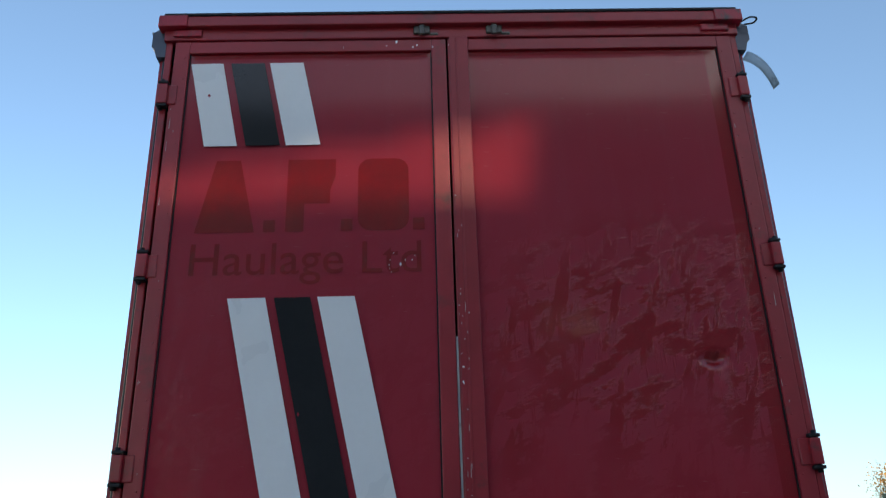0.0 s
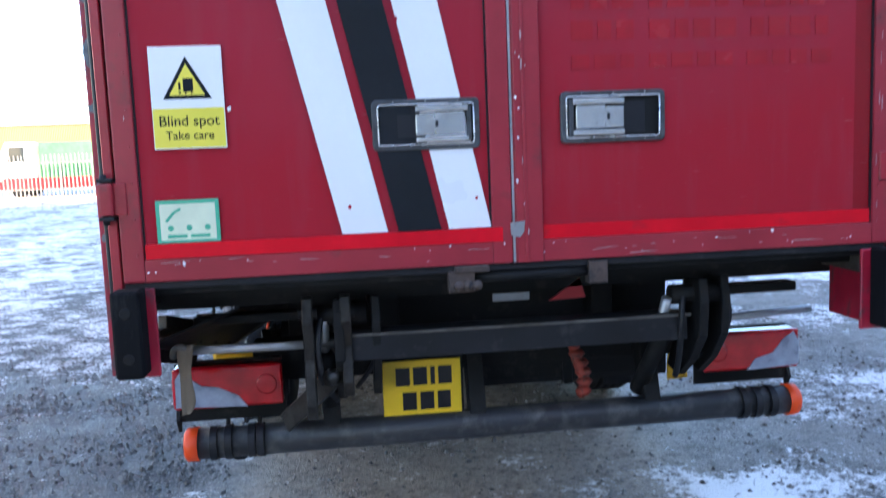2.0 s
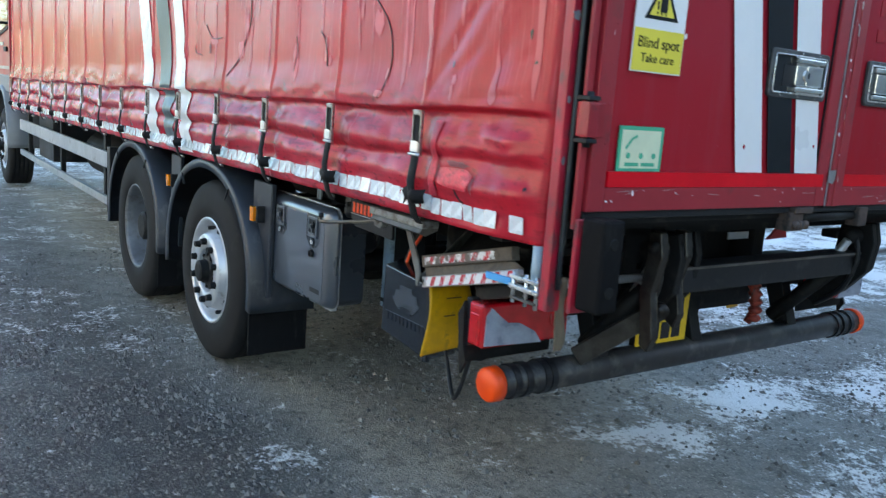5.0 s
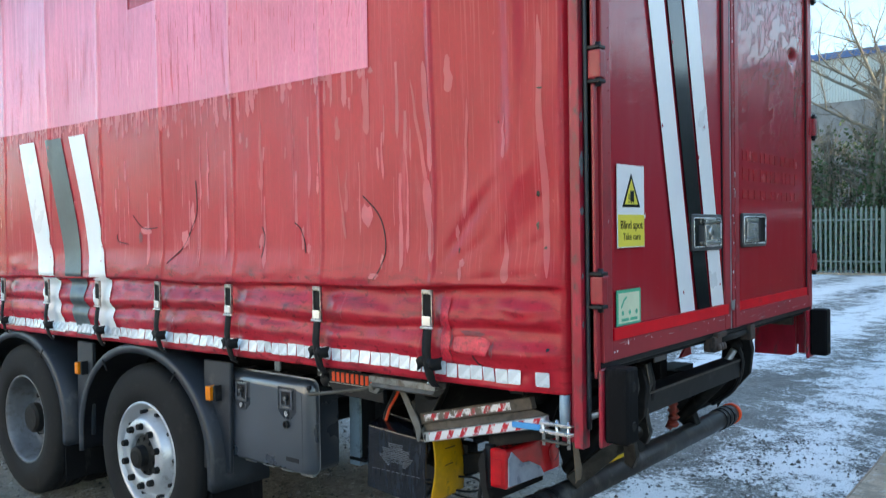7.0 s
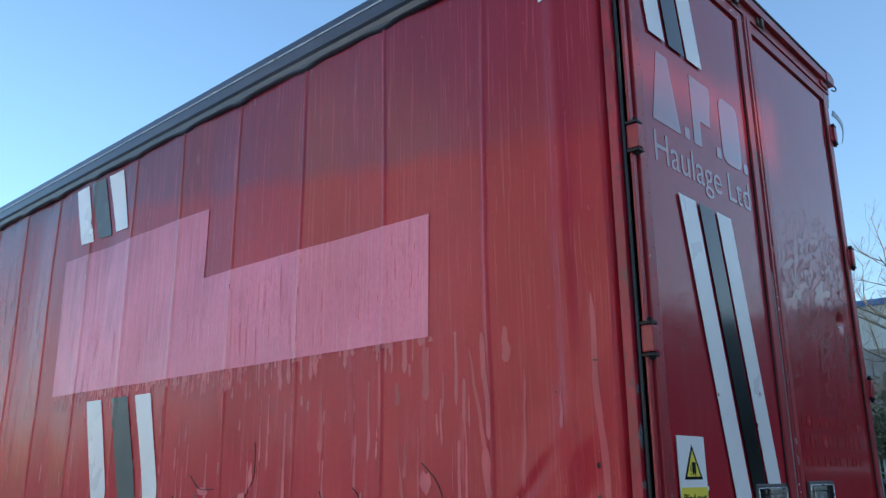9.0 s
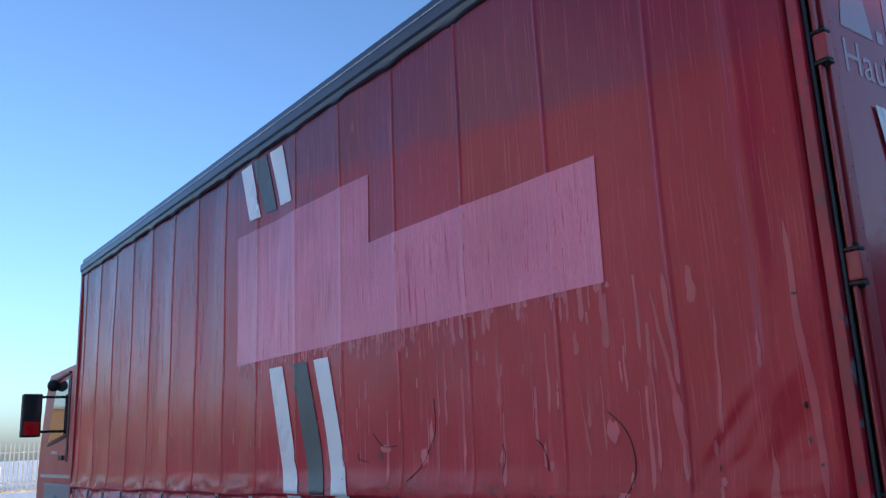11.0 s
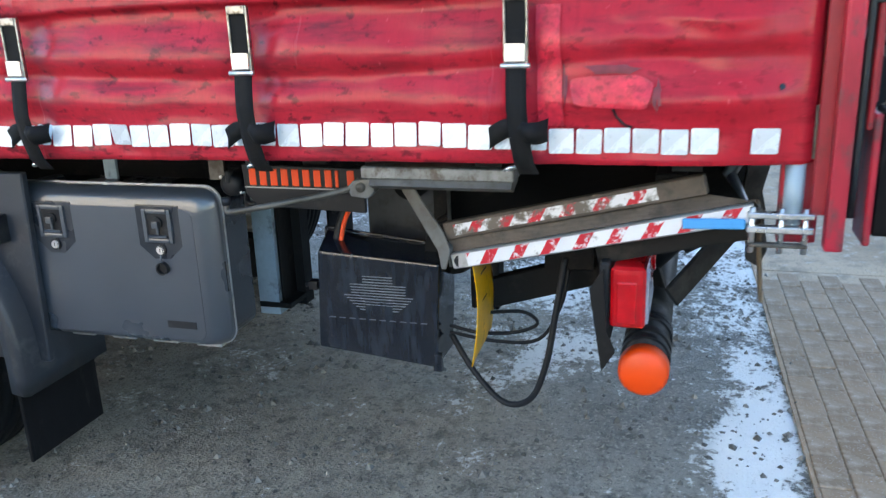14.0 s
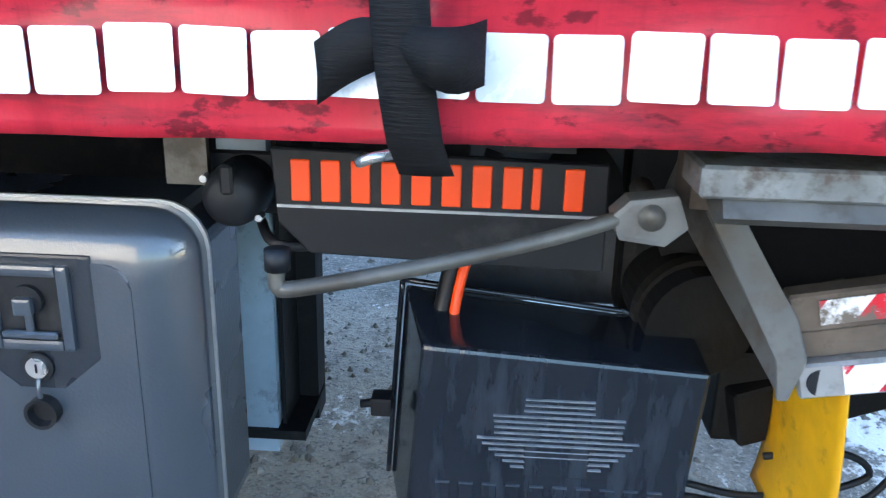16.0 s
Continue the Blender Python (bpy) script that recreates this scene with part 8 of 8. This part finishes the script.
spots = [(29.5, 11.2, 0), (31, 7.6, 1), (30, 4.8, 2), (29.2, 1.6, 0), (30.5, -1.2, 1), (29, -3.6, 0), (31, -6.5, 2), (33, 2.8, 1), (34, 9.5, 1), (29.4, -10, 0), (32.5, 14, 2), (33, -1.5, 2), (30.2, 6.3, 1), (35, 6.0, 0), (28.8, 5.6, 2), (28.6, 8.4, 0), (31.5, 3.6, 0), (28.9, -2.0, 2), (29.6, -0.2, 0), (31.8, -4.6, 1), (28.7, 3.2, 1)]
models = (bare, bare_b, bare_c)
used = set()
for k, (tx, ty, kind) in enumerate(spots):
    m = pose(tx, ty, ground_z(tx, ty) + 0.2, 0, 0, 67 * k)
    if kind in used:
        copy_thing(models[kind], m)
    else:
        models[kind].matrix_basis = m
        used.add(kind)
rust.matrix_basis = pose(27, 46, ground_z(27, 46))
for tx, ty, a in ((33, 50, 70), (22, 52, 140), (40, 48, 200), (-2, 58, 30), (-9, 60, 260)):
    copy_thing(rust, pose(tx, ty, ground_z(tx, ty), 0, 0, a))


def undergrowth():
    rng = random.Random(4)
    bm = bmesh.new()
    cs = [Vector((28.0 + rng.uniform(0, 5), rng.uniform(-14, 15), ground_z(28, 0) + 0.1 + 5.0 * rng.random() ** 2.2)) for _ in range(420)]
    leaf_cloud(bm, cs, 80000, 0.5, 0.075, rng)
    tagged(part("undergrowth", bm, M_IVY), "tangled dark green undergrowth behind the fence", "undergrowth", kind="stuff")
    bm = bmesh.new()
    for _ in range(4200):
        p = Vector((28.4 + rng.uniform(0, 7), rng.uniform(-16, 18), ground_z(28, 0)))
        q = p + Vector((rng.gauss(0, 0.25), rng.gauss(0, 0.25), rng.uniform(1.2, 5.2)))
        rod(p, q, 0.018, 0.004, bm, 3)
    tagged(part("saplings", bm, M_TWIG), "thicket of thin bare saplings behind the fence", "saplings", kind="stuff")


undergrowth()


def far_sheds():
    b = tagged(thing("warehouse", (46, 0, ground_z(46, 0))), "long pale clad warehouse with a blue eaves trim", "warehouse")
    part("plinth", box(0, 20, -50, 60, -1, 8.5), M_BRICK, b, "dark brick lower wall")
    part("wall", box(-0.05, 20, -50, 60, 8.5, 10.9), M_SHED, b, "pale ribbed cladding")
    part("eaves_trim", box(-0.25, 20, -50, 60, 10.9, 11.25), M_BLUETRIM, b)
    part("roof", prism([(-0.2, 11.25), (10, 11.9), (20, 11.25)], "y", -50, 60), M_SHED, b)
    y = tagged(thing("ochre_warehouse", (-75, 80, ground_z(-40, 80))), "long low ochre warehouse in sunlight across the road", "warehouse")
    part("wall", box(0, 62, 0, 20, -1, 5.7), M_YSHED, y, "ochre ribbed cladding")
    part("roof", prism([(-0.3, 5.7), (20.3, 5.7), (20.3, 5.9), (10, 6.3), (-0.3, 5.9)], "x", -0.5, 62.5), M_WALL, y)
    # unseen wall behind the camera that shades the lorry; its slot shapes the low sun on the doors
    d = 16.0
    h, xw, xe = 14.0, -7.0, 11.0

    def back(x, z):
        k = (d) / (-sun_from.y)
        return (x + sun_from.x * k, z + sun_from.z * k)
    hole = [back(-1.75, 3.20), back(0.33, 3.19), back(0.39, 3.60), back(-1.75, 3.28)]
    (ax, az), (bx, bz), (cx, cz), (ex, ez) = hole
    w = tagged(thing("depot", (0, -d, 0)), "unseen grey wall that shades the lorry, with a slot for low sun", "building", kind="structure")

    def slab(pts, nm="wall"):
        part(nm, prism(pts, "y", -0.3, 0.0), M_WALL, w)
    slab([(xw, -0.2), (xe, -0.2), (xe, min(az, bz)), (xw, min(az, bz))])
    slab([(xw, min(az, bz)), (ax, az), (ex, ez), (ex, h), (xw, h)])
    slab([(bx, bz), (xe, bz), (xe, h), (cx, h), (cx, cz)])
    slab([(ex, ez), (cx, cz), (cx, h), (ex, h)])
    part("roof", box(xw, xe, -4.5, -0.3, h - 0.3, h), M_WALL, w)
    # slats added across the slot let half of the light through
    for k in range(22):
        z = min(az, bz) - 0.05 + k * 0.06
        part("slot_slat", box(ax - 0.1, cx + 0.1, -0.2, -0.16, z, z + 0.032), M_WALL, w)
    # unseen pale wall, added as a sunlight reflector for the nearside curtain
    side = tagged(thing("yard_wall", (-34, 2, 0), math.degrees(math.atan2(17, 19))), "unseen pale wall that bounces sunlight onto the curtain", "wall", kind="structure")
    part("wall", box(0, 25.5, 0, 0.3, -0.2, 14.0), M_RENDER, side)
    # unseen lower block, added to keep the east ground and fence in shade
    part("shade_block", box(xe, 60, -12, 0.0, -0.2, 9.2), M_WALL, w, "unseen lower block that shades the east side")


far_sheds()


def box_lorry(name, at, turn, body, cabm, label, length=8.5, h=3.9):
    t = tagged(thing(name, at, turn), label, "lorry", group="parked lorries")
    part("box_body", box(-1.25, 1.25, 2.2, 2.2 + length, 1.05, h), body, t, bevel=0.03)
    part("chassis", box(-0.5, 0.5, 0.2, 2.2 + length, 0.65, 1.05), M_CHASSIS, t)
    c = part("cab", prism([(0, 0.55), (2.0, 0.55), (2.0, 3.0), (0.45, 3.05), (0.12, 2.3), (0.0, 1.9)], "x", -1.2, 1.2), cabm, t, bevel=0.04, seg=2)
    part("windscreen", prism([(0.02, 1.95), (0.12, 2.35), (0.35, 2.85), (0.31, 2.87), (0.08, 2.36), (-0.015, 1.95)], "x", -1.08, 1.08), M_GLASS, c)
    part("bumper", box(-1.22, 1.22, -0.06, 0.2, 0.4, 0.95), M_CABRED, c, bevel=0.03)
    part("grille", box(-0.9, 0.9, -0.03, 0.02, 1.05, 1.75), M_BLACK, c)
    for s in (-1, 1):
        part("headlamp", box(s * 0.95 - 0.16, s * 0.95 + 0.16, -0.08, -0.05, 0.62, 0.82), M_WHITEP, c, bevel=0.01)
        part("side_window", prism([(0.5, 1.95), (1.4, 1.95), (1.4, 2.8), (0.62, 2.8)], "x", min(s * 1.2, s * 1.21), max(s * 1.2, s * 1.21)), M_GLASS, c)
        for y in (1.0, 2.2 + length - 2.4, 2.2 + length - 1.1):
            part("wheel", lathe([(0.0, 0.0), (0.28, 0.0), (0.3, -0.02), (0.45, -0.02), (0.48, 0.03), (0.48, 0.26), (0.4, 0.29), (0.0, 0.29)] if s < 0 else [(0.0, 0.0), (0.28, 0.0), (0.3, 0.02), (0.45, 0.02), (0.48, -0.03), (0.48, -0.26), (0.4, -0.29), (0.0, -0.29)], (s * 1.2, y, 0.48), 28), M_RUBBER, t, smooth=True)
    return t


def tractor_unit():
    """A tractor unit seen from behind: bare red chassis under snow, green cab with side fairings; local y runs forward."""
    t = tagged(thing("tractor_unit", (11.85, 17.6, ground_z(11.85, 17.6)), -32), "dark green tractor unit with a snow-covered red chassis", "lorry", group="parked lorries")
    t.matrix_basis = t.matrix_basis @ Matrix.Scale(1.05, 4)
    for s in (-1, 1):
        part("chassis_rail", box(s * 0.42 - 0.05, s * 0.42 + 0.05, 0.0, 5.4, 0.72, 0.98), M_CABRED, t, bevel=0.01)
        part("mudguard", mudguard(1.1, s * 1.22, s * 0.62, 0.58, 10, 170, 0.5), M_BLACK, t, smooth=True)
        for y in (1.1, 4.7):
            part("wheel", lathe([(0.0, 0.0), (0.28, 0.0), (0.3, -s * -0.02), (0.45, -s * -0.02), (0.49, -s * 0.03), (0.49, -s * 0.3), (0.0, -s * 0.3)], (s * 1.22, y, 0.49), 28), M_RUBBER, t, smooth=True)
        part("side_fairing", box(min(s * 1.2, s * 1.25), max(s * 1.2, s * 1.25), 3.0, 3.72, 0.95, 3.72), M_BLACK, t, "dark side fairing", bevel=0.02)
        part("rear_lamp", box(s * 0.85 - 0.22, s * 0.85 + 0.22, -0.06, 0.0, 0.78, 0.92), M_LENS, t, bevel=0.01)
        part("snow_ledge", prism(rounded(s * 0.78 - 0.42, s * 0.78 + 0.42, 0.05, 1.9, 0.15, 4), "z", 1.10, 1.18), M_SNOW, t, "thin snow on the deck", bevel=0.03)
        part("deck", box(s * 0.78 - 0.44, s * 0.78 + 0.44, 0.0, 2.3, 1.0, 1.10), M_CABRED, t, bevel=0.02)
    part("cross_member", box(-1.2, 1.2, -0.05, 0.12, 0.70, 1.04), M_CABRED, t, "red rear cross member", bevel=0.02)
    part("fifth_wheel", prism(rounded(-0.45, 0.45, 0.8, 1.75, 0.3, 6), "z", 1.12, 1.22), M_CHASSIS, t, "greasy coupling plate with snow", bevel=0.01)
    part("snow_cap", prism(rounded(-0.42, 0.42, 1.1, 1.7, 0.2, 5), "z", 1.22, 1.26), M_SNOW, t, bevel=0.015)
    part("air_tank", rod((-0.75, 2.6, 0.75), (0.75, 2.6, 0.75), 0.16, seg=20), M_BLACK, t, smooth=True)
    c = part("cab", prism([(3.72, 0.95), (5.9, 0.6), (6.0, 1.8), (5.75, 3.0), (5.2, 3.55), (3.72, 3.72)], "x", -1.2, 1.2), M_TARP, t, "dark green cab", bevel=0.05)
    part("back_panel", box(-1.02, 1.02, 3.68, 3.722, 1.15, 3.68), M_TEAL, c, "teal pressed back panel", bevel=0.02)
    for z in (1.7, 2.35, 3.0):
        part("panel_rib", box(-0.92, 0.92, 3.66, 3.682, z - 0.03, z + 0.03), M_TEAL, c, bevel=0.008)
    part("roof_deflector", prism([(3.75, 3.7), (5.3, 3.55), (4.2, 4.0), (3.75, 4.02)], "x", -1.1, 1.1), M_TARP, c, bevel=0.04)
    part("exhaust_stack", rod((-1.05, 3.4, 0.9), (-1.05, 3.4, 2.6), 0.07, seg=16), M_ALLOY, t, smooth=True)
    for k, col in ((-0.2, M_LENS), (0.0, M_YELLOW), (0.2, M_BLACK)):
        part("suzie_hose", hose([(k, 3.68, 1.9), (k + 0.05, 3.2, 1.5), (k - 0.05, 2.6, 1.35), (k, 2.2, 1.25)], 0.02), col, t, smooth=True)


tractor_unit()
white_lorry = box_lorry("lorry", (-19.5, 46.8, ground_z(-18, 46)), -90, mat("container_green", (0.06, 0.22, 0.10), 0.5), M_WHITEP, "white lorry with green box body and red skirts behind fence", 6.0, 3.0)
part("skirt", box(-1.23, 1.23, 0.1, 8.2, 0.45, 1.1), M_CABRED, white_lorry, "red lower panel", bevel=0.02)


def van(at, turn, paint, label):
    t = tagged(thing("van", at, turn), label, "van", group="vehicles behind the fence")
    b = part("body", prism([(0, 0.35), (5.2, 0.35), (5.2, 2.4), (1.5, 2.45), (0.75, 1.5), (0.0, 1.2)], "x", -0.95, 0.95), paint, t, bevel=0.08, seg=2)
    part("windscreen", prism([(0.78, 1.52), (1.42, 2.3), (1.38, 2.33), (0.72, 1.53)], "x", -0.8, 0.8), M_GLASS, b)
    for s in (-1, 1):
        part("side_window", prism([(1.1, 1.5), (2.1, 1.5), (2.1, 2.15), (1.55, 2.15)], "x", min(s * 0.95, s * 0.96), max(s * 0.95, s * 0.96)), M_GLASS, b)
        for y in (1.0, 4.2):
            part("wheel", rod((s * 0.75, y, 0.34), (s * 0.97, y, 0.34), 0.34, seg=22), M_RUBBER, t, smooth=False)
    return t


v1 = van((-26.9, 47, ground_z(-21, 47)), -90, M_WHITEP, "white van parked behind the pale fence")
for vx, vy, va in ((-32.6, 47.5, -90), (-6, 47, 20), (4, 46, 80), (-38, 47, -90)):
    copy_thing(v1, pose(vx, vy, ground_z(vx, vy), 0, 0, va))


def off_roader():
    """A dark green station-wagon off-roader with a spare wheel on its tail; local y runs forward."""
    t = tagged(thing("off_roader", (8.98, -0.79, GROUND), 180), "dark green off-road vehicle with tail spare wheel and roof load", "car")

    t.matrix_basis = t.matrix_basis @ Matrix.Scale(0.9, 4)

    def tyre(c, axis, name, parent):
        w = part(name, lathe([(0.0, 0.02), (0.19, 0.03), (0.215, 0.0), (0.26, -0.01), (0.36, -0.005), (0.405, 0.03), (0.41, 0.08), (0.41, 0.2), (0.38, 0.25), (0.0, 0.25)], c, 40, axis), M_RUBBER, parent, "chunky black off-road tyre", smooth=False)
        part("wheel_disc", lathe([(0.205, -0.004), (0.2, 0.012), (0.12, -0.002), (0.05, -0.012), (0.0, -0.012)], c, 28, axis), M_BLACK, w)
        part("white_ring", lathe([(0.325, -0.012), (0.345, -0.0115), (0.345, -0.006), (0.325, -0.006)], c, 40, axis, closed=True), M_WHITEP, w, "worn white tyre marking")
        return w
    hw = 0.9
    low = [(0.0, 0.62), (0.36, 0.62), (0.44, 0.95), (0.6, 1.05), (1.1, 1.05), (1.26, 0.95), (1.34, 0.62), (2.7, 0.62), (2.78, 0.95), (2.95, 1.05), (3.4, 1.05), (3.55, 0.95), (3.62, 0.62), (3.9, 0.62), (3.9, 1.22), (2.65, 1.28), (0.0, 1.28)]
    body = part("body", prism(low, "x", -hw, hw), M_JEEP, t, "deep green body sides", bevel=0.015, seg=2)
    up = part("cabin", prism([(0.0, 1.28), (2.62, 1.28), (2.35, 2.02), (0.05, 2.05)], "x", -0.82, 0.82), M_JEEP, t, bevel=0.03, seg=2)
    part("roof", box(-0.84, 0.84, 0.0, 2.42, 2.04, 2.12), M_WHITEP, t, bevel=0.03)
    for s in (-1, 1):
        part("side_glass", box(min(s * 0.82, s * 0.828), max(s * 0.82, s * 0.828), 1.45, 2.2, 1.42, 1.9), M_GLASS, up)
        part("side_glass", box(min(s * 0.82, s * 0.828), max(s * 0.82, s * 0.828), 0.75, 1.3, 1.45, 1.9), M_GLASS, up)
        for y in (0.85, 3.16):
            part("wheel_arch", mudguard(y, s * 0.97, s * 0.8, 0.52, 8, 172, 0.47), M_BLACK, t, smooth=True)
            tyre((s * 0.93, y, 0.405), "x", "wheel", t) if s < 0 else part("wheel", rod((0.7, y, 0.405), (0.93, y, 0.405), 0.405, seg=36), M_RUBBER, t)
        part("tail_lamp", rod((s * 0.76, -0.002, 1.05), (s * 0.76, -0.03, 1.05), 0.045, seg=18), M_LENS, t)
        part("side_vent", box(min(s * 0.9, s * 0.906), max(s * 0.9, s * 0.906), 0.18, 0.34, 1.0, 1.14), M_BLACK, body)
    part("tail_door", box(-0.45, 0.45, -0.02, 0.0, 0.7, 1.95), M_JEEP, t, bevel=0.01)
    sp = part("spare_wheel", lathe([(0.0, 0.02), (0.19, 0.03), (0.215, 0.0), (0.26, -0.01), (0.36, -0.005), (0.40, 0.03), (0.41, 0.08), (0.41, 0.2), (0.38, 0.25), (0.0, 0.25)], (-0.1, -0.32, 1.32), 40, "y"), M_RUBBER, t, "worn spare tyre on the tail door")
    part("tow_bar", box(-0.6, 0.6, -0.16, -0.02, 0.5, 0.62), M_BLACK, t, bevel=0.02)
    part("step", box(-0.85, 0.85, -0.12, 0.05, 0.60, 0.68), M_BLACK, t, bevel=0.01)
    part("strap_end", box(-0.55, -0.53, -0.14, -0.13, 0.28, 0.6), M_BLACK, t)
    part("exhaust", rod((-0.7, -0.1, 0.45), (-0.7, 0.4, 0.5), 0.03, seg=12), M_STEEL, t, smooth=True)
    part("roof_rack", box(-0.8, 0.8, 0.02, 2.3, 2.16, 2.2), M_BLACK, t, bevel=0.01)
    for y in (0.1, 1.1, 2.2):
        for s in (-1, 1):
            part("rack_foot", box(s * 0.78 - 0.02, s * 0.78 + 0.02, y, y + 0.04, 2.1, 2.2), M_BLACK, t)

    def load(u, v):
        a, b = u * 2 * math.pi, (v - 0.5) * math.pi
        return (0.62 * math.cos(b) ** 0.5 * math.cos(a) if abs(v - 0.5) < 0.5 else 0, 1.0 + 0.72 * (math.cos(b) ** 0.5 if abs(v - 0.5) < 0.5 else 0) * math.sin(a), 2.38 + 0.2 * math.sin(b) + 0.03 * math.sin(a * 3))
    part("roof_bag", sheet(load, 28, 12), M_BAG, t, "pale grey roof bag", smooth=True)


off_roader()


def lay_blocks():
    """Block paving in the bond seen behind the lorry: the nearest blocks one by one, the rest joined."""
    bw, bl, gap = 0.1, 0.2, 0.0035
    bm = box(-bl / 2 + gap / 2, bl / 2 - gap / 2, -bw / 2 + gap / 2, bw / 2 - gap / 2, GROUND - 0.05, GROUND + 0.006)
    first = part("block", bm, M_BLOCK, paving, bevel=0.004, seg=1)
    made = 0
    rest = bmesh.new()
    for j in range(34):
        for i in range(27):
            x = -3.4 + i * bl + (bl / 2 if j % 2 else 0)
            y = -0.131 - j * bw + 0.03 * x
            if x > 1.66 - bl / 2:
                continue
            if -0.7 < x and j < 13:
                o = first if made == 0 else new("block", first.data)
                o.parent = paving
                o.location = (x, y, random.uniform(-0.003, 0.003))
                o.rotation_euler = (random.uniform(-0.01, 0.01), random.uniform(-0.008, 0.008), 0.03 + random.uniform(-0.01, 0.01))
                made += 1
            elif j < 24:
                z = random.uniform(-0.003, 0.003)
                box(x - bl / 2 + gap / 2, x + bl / 2 - gap / 2, y - bw / 2 + gap / 2, y + bw / 2 - gap / 2, GROUND - 0.04, GROUND + 0.005 + z, rest)
    tagged(part("blocks", rest, M_BLOCK, paving), kind="stuff")


lay_blocks()
